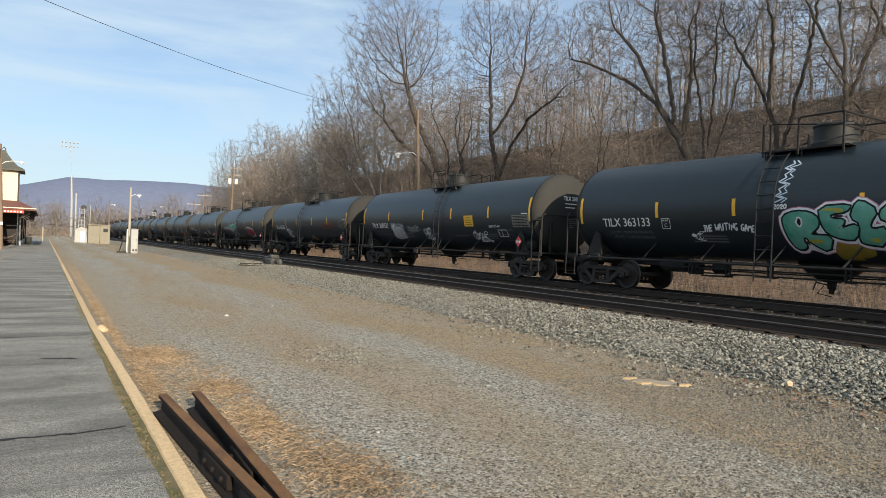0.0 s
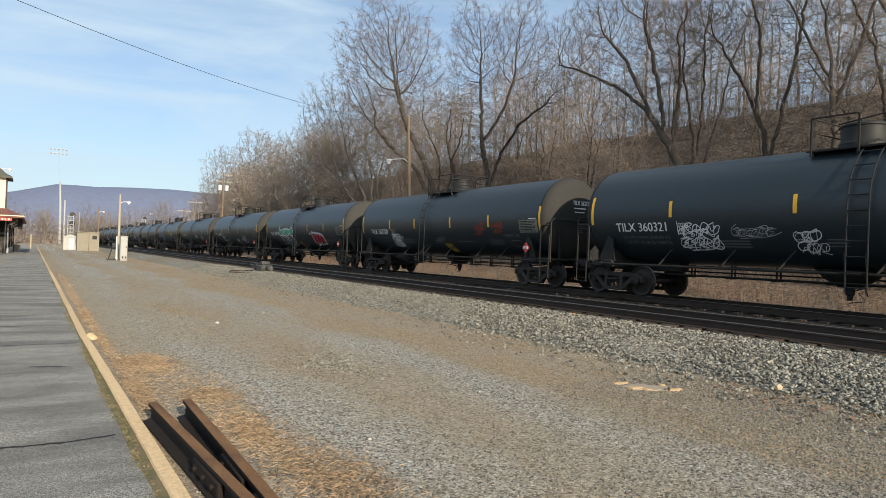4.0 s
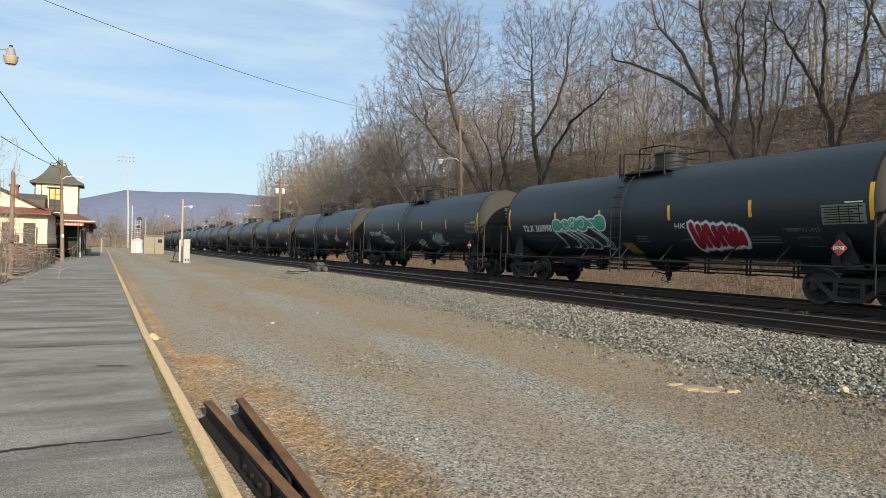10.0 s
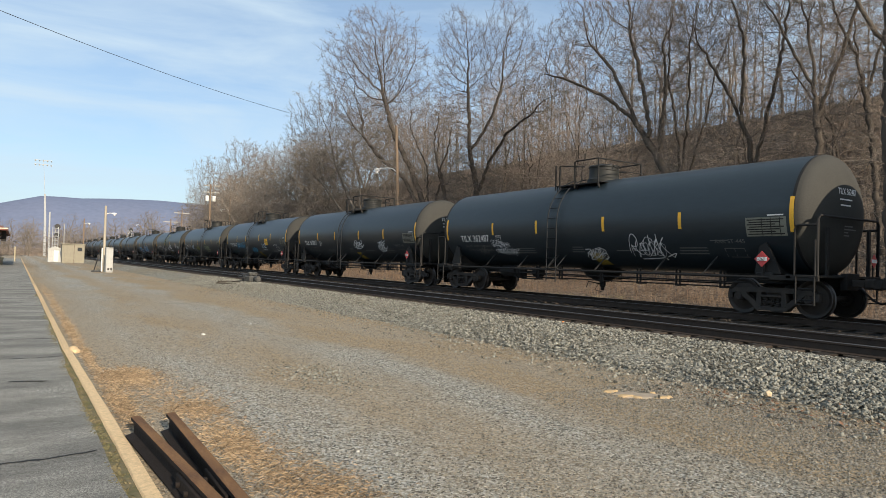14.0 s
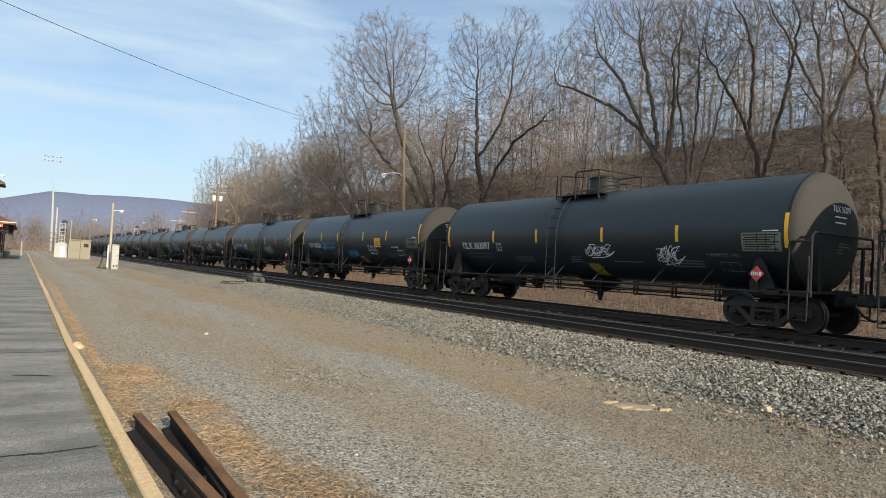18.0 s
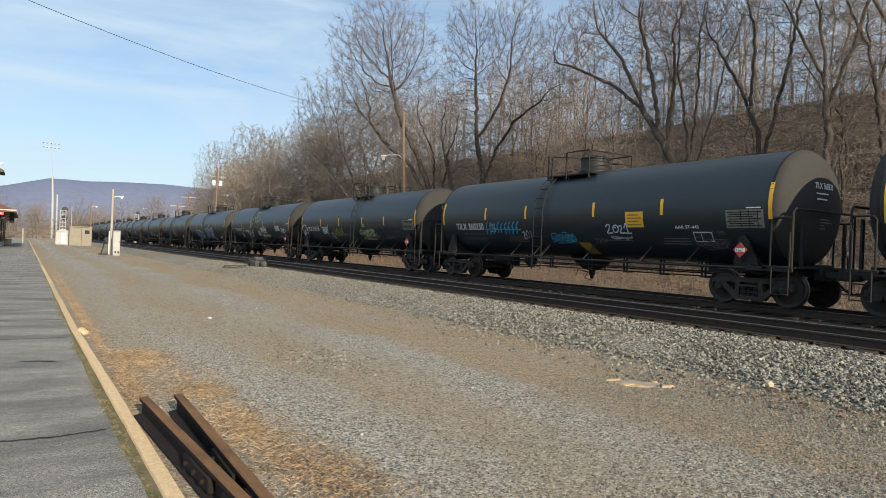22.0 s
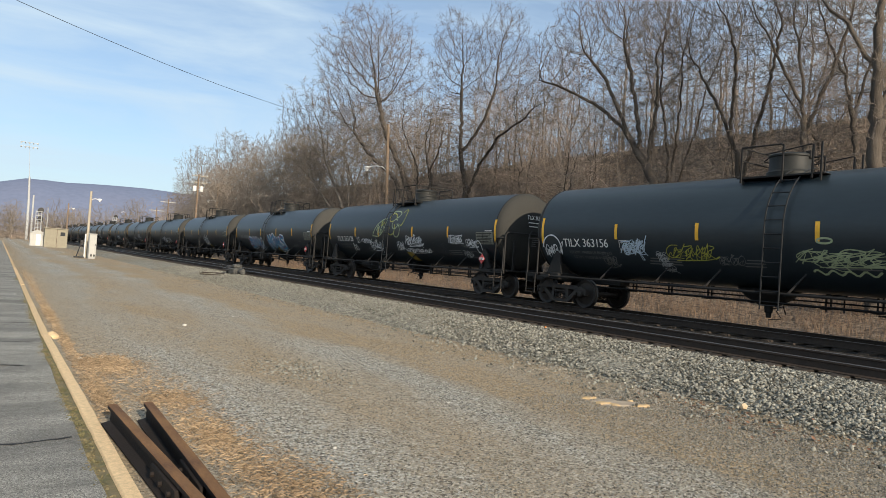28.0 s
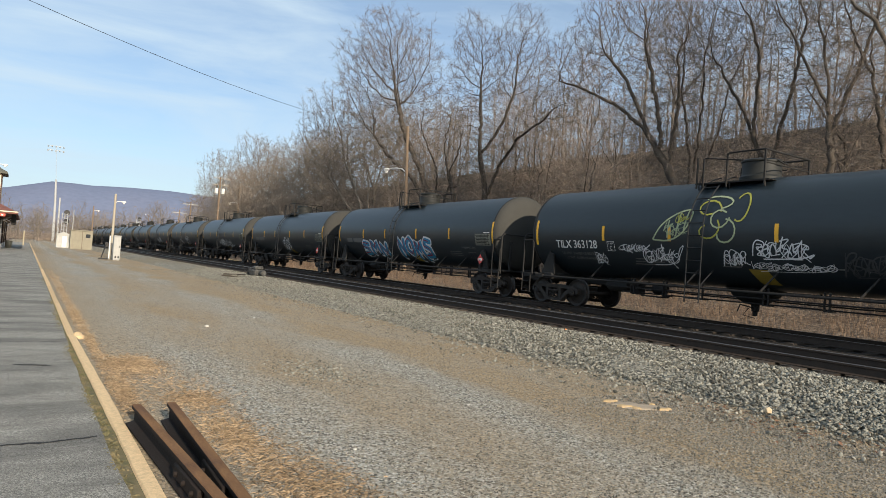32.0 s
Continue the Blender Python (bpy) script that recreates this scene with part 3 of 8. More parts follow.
def bold(me, by):
    """Each letter painted twice, the second coat a hair to the side and in front."""
    k = len(me.vertices)
    co = [tuple(v.co) for v in me.vertices]
    fs = [tuple(p.vertices) for p in me.polygons]
    out = bpy.data.meshes.new(me.name)
    out.from_pydata([(x - by / 2, y, 0.0) for x, y, _ in co] + [(x + by / 2, y, 0.0015) for x, y, _ in co], [], fs + [tuple(i + k for i in f) for f in fs])
    bpy.data.meshes.remove(me)
    return out


def lettering(text, a, z, size, mat, parent, name, width=None, off=SURF):
    """Words in the built-in font, wrapped on the shell; a and z give the lower left corner."""
    cu = bpy.data.curves.new(name, "FONT")
    cu.body = text
    cu.size = size
    tmp = new("tmp_text", cu)
    bpy.context.view_layer.update()
    me = bpy.data.meshes.new_from_object(tmp)
    bpy.data.objects.remove(tmp)
    me = bold(me, size * 0.035)
    co = np.zeros(len(me.vertices) * 3)
    me.vertices.foreach_get("co", co)
    co = co.reshape(-1, 3)
    sx = (width / max(1e-6, co[:, 0].max())) if width else 1.0
    out = [(shell_x(z + p[1], off + p[2]), at_a(a + p[0] * sx), z + p[1]) for p in co]
    me.vertices.foreach_set("co", np.array(out).ravel())
    me.materials.clear()
    me.materials.append(mat)
    me.update()
    ob = new(name, me)
    ob.parent = parent
    return ob


def stroke(sh, pts, w, off=SURF):
    """A brush line on the shell through points (a, z)."""
    v, f = [], []
    k = len(pts)
    for i, (a, z) in enumerate(pts):
        a0, z0 = pts[max(i - 1, 0)]
        a1, z1 = pts[min(i + 1, k - 1)]
        d = math.hypot(a1 - a0, z1 - z0) or 1
        na, nz_ = -(z1 - z0) / d * w / 2, (a1 - a0) / d * w / 2
        for s in (-1, 1):
            zz = z + s * nz_
            v.append((shell_x(zz, off), at_a(a + s * na), zz))
    f = [(2 * i, 2 * i + 1, 2 * i + 3, 2 * i + 2) for i in range(k - 1)]
    sh.add(v, f)


def build_wheelset():
    sh = Shape()
    prof = [(-0.07, 0.10), (-0.065, 0.16), (-0.045, 0.20), (-0.02, 0.36), (-0.055, 0.405), (-0.06, 0.445)]
    tread = [(-0.06, 0.445), (-0.055, 0.453), (0.045, 0.458), (0.055, 0.482), (0.068, 0.482), (0.072, 0.46)]
    inner = [(0.072, 0.46), (0.07, 0.405), (0.03, 0.37), (0.03, 0.20), (0.09, 0.16), (0.095, 0.09)]
    for s in (-1, 1):
        def place(pr):
            return [(s * (0.775 - h), r) for h, r in pr]
        sh.slot = 0
        sh.lathe(place(prof), "x", 28)
        sh.slot = 1
        sh.lathe(place(tread), "x", 28)
        sh.slot = 0
        sh.lathe(place(inner), "x", 28)
        # roller bearing with its cap and three bolts
        sh.lathe([(s * 0.86, 0.10), (s * 0.90, 0.125), (s * 1.06, 0.125), (s * 1.075, 0.10), (s * 1.09, 0.095), (s * 1.09, 0.0)], "x", 20)
        for j in range(3):
            t = 2 * math.pi * j / 3
            c, d = 0.055 * math.cos(t), 0.055 * math.sin(t)
            sh.box(s * 1.09, s * 1.105, c - 0.016, c + 0.016, d - 0.016, d + 0.016)
    sh.lathe([(-0.9, 0.085), (-0.6, 0.085), (-0.3, 0.075), (0.3, 0.075), (0.6, 0.085), (0.9, 0.085)], "x", 16)
    return sh.mesh("wheelset", [WHEEL, TREAD])


def build_side_frame():
    """Cast side frame with its two window openings and pedestal jaws."""
    sh = Shape()
    top = [(-1.10, 0.50), (-1.10, 0.60), (-0.98, 0.665), (-0.70, 0.675), (-0.42, 0.70), (0.42, 0.70), (0.70, 0.675), (0.98, 0.665), (1.10, 0.60), (1.10, 0.50),
           (0.98, 0.555), (0.72, 0.565), (0.40, 0.575), (-0.40, 0.575), (-0.72, 0.565), (-0.98, 0.555)]
    sh.prism(top, -0.09, 0.09)
    for s in (-1, 1):
        diag = [(s * 0.86, 0.57), (s * 0.70, 0.57), (s * 0.36, 0.30), (s * 0.30, 0.185), (s * 0.44, 0.185)]
        sh.prism(diag if s > 0 else diag[::-1], -0.085, 0.085)
        col = [(s * 0.27, 0.185), (s * 0.40, 0.30), (s * 0.36, 0.60), (s * 0.25, 0.60)]
        sh.prism(col if s > 0 else col[::-1], -0.095, 0.095)
        sh.box(-0.075, 0.075, s * 1.10 - 0.05, s * 1.10 + 0.05, 0.40, 0.60, 0.015)
        sh.box(-0.075, 0.075, s * 0.70 - 0.05, s * 0.70 + 0.05, 0.38, 0.58, 0.015)
        sh.box(-0.08, 0.08, s * 0.889 - 0.13, s * 0.889 + 0.13, 0.555, 0.615, 0.02)
    sh.prism([(-0.44, 0.185), (-0.38, 0.13), (0.38, 0.13), (0.44, 0.185), (0.36, 0.235), (-0.36, 0.235)], -0.11, 0.11)
    return sh.mesh("side_frame", TRUCK)


def build_spring():
    """One coil spring of the nest between the columns."""
    sh = Shape()
    pts = [(0.05 * math.cos(t * 0.9), 0.068 * math.sin(t * 0.9), 0.235 + 0.0078 * t) for t in range(0, 29, 2)]
    sh.tube(pts, 0.018, 4, caps=False)
    return sh.mesh("spring", TRUCK)


def build_spring_seat():
    sh = Shape()
    sh.box(-0.14, 0.14, -0.26, 0.26, 0.455, 0.52, 0.02)
    return sh.mesh("spring_seat", TRUCK)


WHEELSET, SIDE_FRAME, SPRING, SPRING_SEAT = build_wheelset(), build_side_frame(), build_spring(), build_spring_seat()


def add_truck(car, y):
    sh = Shape()
    sh.box(-0.95, 0.95, -0.19, 0.19, 0.46, 0.66, 0.03)
    sh.lathe([(0.64, 0.24), (0.70, 0.24), (0.78, 0.17), (0.80, 0.17)], "z", 18)
    for s in (-1, 1):
        sh.box(-0.85, 0.85, s * 0.46 - 0.03, s * 0.46 + 0.03, 0.36, 0.44, 0.01)     # brake beams
        for e in (-1, 1):
            sh.box(e * 0.70, e * 0.82, s * 0.40 - 0.03, s * 0.40 + 0.04, 0.33, 0.58, 0.015)  # brake shoes
    tr = part("truck", sh, TRUCK, car, "grimy cast steel two-axle truck", pose(0, y, 0))
    for s in (-1, 1):
        part("side_frame", SIDE_FRAME, None, tr, m=pose(s * 1.0, 0, 0))
        part("spring_seat", SPRING_SEAT, None, tr, m=pose(s * 1.0, 0, 0))
        for cy in (-0.17, 0.0, 0.17):
            part("spring", SPRING, None, tr, m=pose(s * 1.055, cy, 0))
        part("wheelset", WHEELSET, None, tr, m=pose(0, s * 0.889, 0.458))
    return tr


def tank_car():
    car = thing("tank_car", "black steel tank car with yellow reflective stripes on rails", "tank car", group="cars of the train")
    # shell and heads
    sh = Shape()
    prof = [(-HALF, TANK_R), (-HALF / 2, TANK_R), (0, TANK_R), (HALF / 2, TANK_R), (HALF, TANK_R)]
    sh.lathe(prof, "y", 72, pose(0, 0, TANK_Z))
    tank = part("tank", sh, BLACK_TANK, car, "glossy black jacketed tank shell", angle=60)
    for s in (-1, 1):
        h = Shape()
        pr = [(s * HALF, TANK_R)]
        for i in range(1, 13):
            t = math.pi / 2 * i / 12
            pr.append((s * (HALF + 0.015 + 0.44 * math.sin(t)), (TANK_R - 0.012) * max(0.001, math.cos(t)) ** 0.80))
        h.lathe(pr, "y", 72, pose(0, 0, TANK_Z))
        part("tank_head", h, HEAD_TANK, car, "dished tank head filmed with pale dust", angle=60)
        b = Shape()
        b.lathe([(s * (HALF - 0.05), TANK_R), (s * (HALF - 0.05), TANK_R + 0.006), (s * (HALF + 0.02), TANK_R + 0.006), (s * (HALF + 0.02), TANK_R - 0.01)], "y", 72, pose(0, 0, TANK_Z))
        part("end_ring", b, UNDER, car)
    # stripes on both flanks
    for a, z0, z1, mt in ((0.06, 2.04, 2.89, YELLOW), (3.21, 2.20, 2.655, YELLOW), (5.72, 2.20, 2.655, YELLOW), (8.86, 2.20, 2.655, YELLOW),
                          (11.68, 2.20, 2.655, YELLOW), (14.80, 2.04, 2.89, YELLOW)):
        st = Shape()
        patch(st, a, a + 0.105, z0, z1, nz=8)
        part("reflective_stripe", st, mt, tank, "yellow reflective stripe")
        st2 = Shape()
        st2.add([(-p[0], p[1], p[2]) for p in st.v], st.f)
        part("reflective_stripe", st2, mt, tank, "yellow reflective stripe")
    # stub sills, bolsters and saddles
    for s in (-1, 1):
        b = Shape()
        b.box(-0.22, 0.22, s * 4.9, s * 8.10, 0.78, 1.06, 0.02)
        b.box(-0.30, 0.30, s * 7.95, s * 8.12, 0.70, 1.10, 0.02)
        part("stub_sill", b, UNDER, car)
        c = Shape()
        c.prism([(s * 7.12, 1.05), (s * 6.45, 1.05), (s * 6.56, 1.72), (s * 6.74, 1.82), (s * 6.88, 1.55)][:: -s], -1.36, -1.28)
        c.prism([(s * 7.12, 1.05), (s * 6.45, 1.05), (s * 6.56, 1.72), (s * 6.74, 1.82), (s * 6.88, 1.55)][:: -s], 1.28, 1.36)
        c.box(-1.42, 1.42, s * TRUCK_Y - 0.22, s * TRUCK_Y + 0.22, 0.86, 1.08, 0.03)
        c.box(-1.30, 1.30, s * TRUCK_Y - 0.05, s * TRUCK_Y + 0.05, 1.05, 1.40, 0.0)
        part("bolster_saddle", c, UNDER, car, "bolster with saddle plates under the tank")
        # end platform
        d = Shape()
        d.box(-1.48, 1.48, s * 7.30, s * 7.42, 0.94, 1.05, 0.01)
        d.box(-1.50, 1.50, s * 7.42, s * 8.06, 0.98, 1.035, 0.008)
        d.box(-1.48, -1.42, s * 6.9, s * 8.06, 0.90, 1.02, 0.008)
        d.box(1.42, 1.48, s * 6.9, s * 8.06, 0.90, 1.02, 0.008)
        part("end_platform", d, UNDER, car)
        # end handrail, an upside-down U across the end
        e = Shape()
        for q in (-1, 1):
            e.tube([(q * 1.46, s * 7.50, 0.95), (q * 1.46, s * 7.50, 2.12), (q * 1.46, s * 7.56, 2.2), (q * 1.46, s * 7.98, 2.2), (q * 1.44, s * 8.02, 2.26)], 0.027, 8)
            e.box(q * 0.98 - 0.05, q * 0.98 + 0.05, s * 8.0 - 0.03, s * 8.0 + 0.03, 1.0, 2.16, 0.006)
        e.tube([(-1.44, s * 8.02, 0.98), (-1.44, s * 8.02, 2.32), (-1.36, s * 8.02, 2.42), (1.36, s * 8.02, 2.42), (1.44, s * 8.02, 2.32), (1.44, s * 8.02, 0.98)], 0.031, 8)
        part("end_handrail", e, UNDER, car)
        # corner steps
        for q in (-1, 1):
            g = Shape()
            g.tube([(q * 1.49, s * 7.98, 1.0), (q * 1.49, s * 7.98, 0.36), (q * 1.49, s * 7.55, 0.36), (q * 1.49, s * 7.55, 1.0)], 0.021, 8)
            g.box(q * 1.42, q * 1.52, s * 7.55, s * 7.98, 0.345, 0.37, 0.004)
            for zz in (0.46, 0.72):
                g.tube([(q * 1.47, s * 7.98, zz), (q * 1.47, s * 7.55, zz)], 0.017, 6)
            g.tube([(q * 1.47, s * 7.98, 0.98), (q * 1.47, s * 7.98, 1.86)], 0.024, 8)
            part("corner_step", g, UNDER, car)
        # coupler and hose
        k = Shape()
        k.box(-0.085, 0.085, s * 8.05, s * 8.45, 0.78, 0.95, 0.02)
        k.box(-0.17, 0.17, s * 8.40, s * 8.71, 0.74, 0.99, 0.05)
        k.box(-0.19, -0.05, s * 8.62, s * 8.83, 0.73, 1.0, 0.04)
        part("coupler", k, TRUCK, car, "cast steel knuckle coupler")
        ho = Shape()
        ho.tube([(0.33, s * 8.0, 0.80), (0.36, s * 8.2, 0.66), (0.36, s * 8.4, 0.47), (0.34, s * 8.58, 0.40), (0.32, s * 8.70, 0.43)], 0.028, 8)
        part("brake_hose", ho, UNDER, car)
        add_truck(car, s * TRUCK_Y)
    # side pipe with raking brackets
    for q in (-1, 1):
        b = Shape()
        b.tube([(q * 1.44, -7.0, 0.955), (q * 1.44, 7.0, 0.955)], 0.034, 8)
        part("side_pipe", b, UNDER, car)
        for y in (-5.0, -3.4, -1.1, 1.1, 2.7, 4.7):
            c = Shape()
            c.tube([(q * 1.43, y, 0.96), (q * 1.12, y - 0.26, 1.46)], 0.026, 6)
            part("pipe_bracket", c, UNDER, car)
    # brake rigging under the belly
    b = Shape()
    b.tube([(-0.95, -6.0, 0.80), (-0.95, 4.4, 0.80)], 0.022, 6)
    b.tube([(-0.75, -5.6, 0.66), (-0.75, 3.9, 0.66)], 0.02, 6)
    b.tube([(0.6, -5.8, 0.72), (0.6, 4.9, 0.72)], 0.02, 6)
    part("brake_pipe", b, UNDER, car)
    for y in (-5.3, -3.9, -2.5, -1.0, 0.9, 2.1, 3.3):
        h = Shape()
        for e in (-0.06, 0.06):
            h.box(-0.99, -0.93, y + e - 0.016, y + e + 0.016, 0.64, 1.08, 0.004)
        h.box(-0.99, -0.70, y - 0.08, y + 0.08, 0.62, 0.65, 0.004)
        part("pipe_hanger", h, UNDER, car)
    r = Shape()
    r.lathe([(3.75, 0.0), (3.75, 0.17), (3.82, 0.21), (4.55, 0.21), (4.62, 0.17), (4.62, 0.0)], "y", 18, pose(-0.55, 0, 0.84))
    r.box(-0.9, -0.55, 3.15, 3.42, 0.60, 1.0, 0.02)
    part("brake_reservoir", r, UNDER, car)
    cy = Shape()
    cy.lathe([(2.55, 0.0), (2.55, 0.15), (2.95, 0.16), (3.0, 0.05), (3.5, 0.03)], "y", 16, pose(-0.35, 0, 0.82))
    cy.box(-1.05, -0.6, 2.2, 2.9, 0.57, 0.61, 0.004)
    part("brake_cylinder", cy, UNDER, car)
    # bottom outlet with its skid
    o = Shape()
    o.lathe([(0.40, 0.05), (0.44, 0.10), (0.60, 0.11), (0.62, 0.26), (0.80, 0.55), (1.04, 0.78)], "z", 20, pose(0, at_a(7.55), 0))
    o.lathe([(0.30, 0.0), (0.30, 0.06), (0.42, 0.07)], "z", 12, pose(0, at_a(7.55), 0))
    o.tube([(-0.1, at_a(7.55), 0.52), (-0.62, at_a(7.5), 0.60), (-0.66, at_a(7.45), 0.40)], 0.018, 6)
    o.tube([(0.0, at_a(7.35), 0.5), (0.0, at_a(7.2), 0.30), (0.0, at_a(7.55), 0.24)], 0.014, 6)
    part("bottom_outlet", o, UNDER, car, "bottom outlet valve with sloped skid")
    # ladders on both flanks, bent over the shell
    for q in (-1, 1):
        for a in (6.48, 6.93):
            s = Shape()
            pts = [(q * 1.60, at_a(a), 0.55), (q * 1.60, at_a(a), 1.6)]
            for i in range(0, 15):
                t = radians(-32 + i * 8.0)
                pts.append((q * 1.60 * math.cos(t) if t > 0 else q * 1.60, at_a(a), TANK_Z + 1.60 * math.sin(t)))
            s.tube(pts, 0.019, 6)
            part("ladder_stile", s, LADDER, car)
        for i in range(12):
            zz = 0.66 + i * 0.34
            x = 1.60 if zz < TANK_Z else math.sqrt(max(0.02, 1.60 ** 2 - (zz - TANK_Z) ** 2))
            if zz > TANK_Z + 1.52:
                break
            rg = Shape()
            rg.tube([(q * x, at_a(6.48), zz), (q * x, at_a(6.93), zz)], 0.016, 6)
            part("ladder_rung", rg, LADDER, car)
        br = Shape()
        for a in (6.48, 6.93):
            br.tube([(q * 1.60, at_a(a), 0.98), (q * 1.42, at_a(a + 0.22), 0.96)], 0.018, 6)
            br.tube([(q * 1.60, at_a(a), 1.0), (q * 1.30, at_a(a) - 0.18, 1.45)], 0.018, 6)
        part("ladder_brace", br, LADDER, car)
    # manway housing and platform on top
    m = Shape()
    m.lathe([(3.94, 0.56), (4.05, 0.56), (4.08, 0.53), (4.12, 0.50), (4.44, 0.50), (4.46, 0.525), (4.50, 0.525), (4.535, 0.48), (4.55, 0.0)], "z", 36, pose(0, at_a(7.50), 0))
    man = part("manway_housing", m, MANWAY, car, "squat round valve housing, dull olive grey")
    hl = Shape()
    hl.box(-0.07, 0.07, at_a(6.96), at_a(7.10), 4.40, 4.60, 0.01)
    part("lid_hinge", hl, UNDER, man)
    hl = Shape()
    hl.tube([(-0.12, at_a(8.00), 4.50), (-0.12, at_a(8.14), 4.40), (0.12, at_a(8.14), 4.40), (0.12, at_a(8.00), 4.50)], 0.016, 6)
    part("lid_latch", hl, UNDER, man)
    hl = Shape()
    hl.tube([(-0.2, at_a(7.50), 4.545), (-0.2, at_a(7.50), 4.60), (0.2, at_a(7.50), 4.60), (0.2, at_a(7.50), 4.545)], 0.014, 6)
    part("lid_handle", hl, UNDER, man)
    for q in (-1, 1):
        g = Shape()
        g.box(q * 0.60, q * 0.98, at_a(8.35), at_a(6.15), 3.845, 3.862, 0.004)
        g.box(q * 0.98, q * 1.0, at_a(8.35), at_a(6.15), 3.83, 3.875, 0.004)
        for a in (6.25, 7.2, 8.2):
            g.tube([(q * 0.96, at_a(a), 3.85), (q * 0.94, at_a(a), 3.64)], 0.02, 6)
        plat = part("top_platform", g, UNDER, car, "steel grating walkway beside the valve housing")
        for a, hgt in ((6.22, 4.58), (6.42, 4.54), (7.14, 4.62), (8.22, 4.62)):
            p = Shape()
            p.box(q * 1.02 - 0.02, q * 1.02 + 0.02, at_a(a) - 0.022, at_a(a) + 0.022, 3.72, hgt, 0.005)
            part("rail_post", p, UNDER, plat)
        r2 = Shape()
        r2.tube([(q * 1.02, at_a(6.42), 4.52), (q * 1.02, at_a(6.46), 4.55), (q * 1.02, at_a(7.6), 4.40)], 0.018, 6)
        part("low_rail", r2, UNDER, plat)
        r4 = Shape()
        r4.tube([(q * 1.02, at_a(7.14), 4.56), (q * 1.02, at_a(7.19), 4.63), (q * 1.02, at_a(8.22), 4.63)], 0.023, 6)
        part("top_rail", r4, UNDER, plat)
    for zz in (4.63, 4.30):
        r3 = Shape()
        r3.tube([(-1.02, at_a(8.22), zz), (1.02, at_a(8.22), zz)], 0.023 if zz > 4.5 else 0.017, 6)
        part("platform_end_rail", r3, UNDER, plat)
    # hazard placards on their brackets
    for q in (-1, 1):
        for y in ((at_a(14.12),) if q < 0 else (at_a(0.74),)):
            p = Shape()
            p.box(-0.012, 0.0, -0.14, 0.14, -0.14, 0.14, 0.004)
            pl = part("hazard_placard", p, [RED], car, "red and white diamond hazard placard", pose(q * 1.46, y, 1.40, 45, 0, 0))
            w = Shape()
            w.box(-0.016, 0.004, -0.13, 0.13, -0.045, 0.045, 0.002)
            part("placard_panel", w, WHITE, pl, m=pose(0, 0, 0, -45, 0, 0))
            if q < 0:
                cu = bpy.data.curves.new("placard_number", "FONT")
                cu.body, cu.size = "1267", 0.105
                tmp = new("tmp_text", cu)
                bpy.context.view_layer.update()
                me = bpy.data.meshes.new_from_object(tmp)
                bpy.data.objects.remove(tmp)
                for vv in me.vertices:
                    vv.co = (-1.482, y + 0.115 - vv.co.x * 0.95, 1.362 + vv.co.y)
                me.materials.clear()
                me.materials.append(SPRAY_BLACK)
                pn = new("placard_number", me)
                pn.parent = car
            bk = Shape()
            bk.box(q * 1.36, q * 1.445, y - 0.03, y + 0.03, 0.96, 1.30, 0.006)
            part("placard_bracket", bk, UNDER, car)
    head_placard = Shape()
    head_placard.box(-0.125, 0.125, -0.012, 0.0, -0.125, 0.125, 0.004)
    hp = part("hazard_placard", head_placard, [RED], car, "red and white diamond hazard placard", pose(1.12, -8.06, 1.42, 0, 45, 0))
    w = Shape()
    w.box(-0.13, 0.13, -0.016, 0.004, -0.045, 0.045, 0.002)
    part("placard_panel", w, WHITE, hp, m=pose(0, 0, 0, 0, -45, 0))
    bk = Shape()
    bk.box(1.09, 1.15, -8.05, -8.03, 1.0, 1.34, 0.004)
    part("placard_bracket", bk, UNDER, car)
    # stencilled data on the near flank
    tb = Shape()
    patch(tb, 13.68, 14.72, 1.96, 2.42)
    tab = part("data_table", tb, GREY_TABLE, tank, "grey stencilled inspection table")
    for j in range(7):
        row = Shape()
        z = 2.00 + j * 0.058
        patch(row, 13.72 + 0.05 * (j % 2), 14.66 - 0.11 * ((j * 2) % 3), z, z + 0.026, 0.011, nz=1)
        part("table_row", row, UNDER, tab)
    for k in (0.40, 0.62, 0.84):
        col = Shape()
        patch(col, 13.68 + k * 1.04, 13.70 + k * 1.04, 1.97, 2.41, 0.014, nz=3)
        part("table_rule", col, UNDER, tab)
    hd = Shape()
    patch(hd, 14.25, 14.66, 2.45, 2.48, nz=1)
    part("table_heading", hd, WHITE, tab)
    lettering("AAR ST-445", 12.72, 1.80, 0.14, DULL, tank, "stencil_lettering", 0.86)
    fr = Shape()
    for a0, a1, z0, z1 in ((12.95, 13.50, 1.66, 1.68), (13.05, 13.58, 1.44, 1.46), (12.95, 12.97, 1.45, 1.67), (13.50, 13.52, 1.45, 1.67), (13.22, 13.235, 1.45, 1.67)):
        patch(fr, a0, a1, z0, z1, nz=1)
    part("stencil_frame", fr, DULL, tank)
    for a0, a1, z, n in ((4.35, 5.45, 1.52, 3), (7.30, 7.85, 1.56, 3), (9.25, 10.4, 1.60, 1), (11.5, 12.45, 1.52, 3), (12.6, 13.1, 1.86, 1)):
        for k in range(n):
            ln = Shape()
            patch(ln, a0 + 0.04 * k, a1, z + 0.075 * k, z + 0.075 * k + 0.028, nz=1)
            part("stencil_line", ln, DULL, tank)
    oc = Shape()
    patch(oc, 8.02, 8.52, 1.53, 1.17, lean=0.14, nz=5)
    part("outlet_marking", oc, OCHRE, tank, "grimy ochre panel above the outlet")
    return car


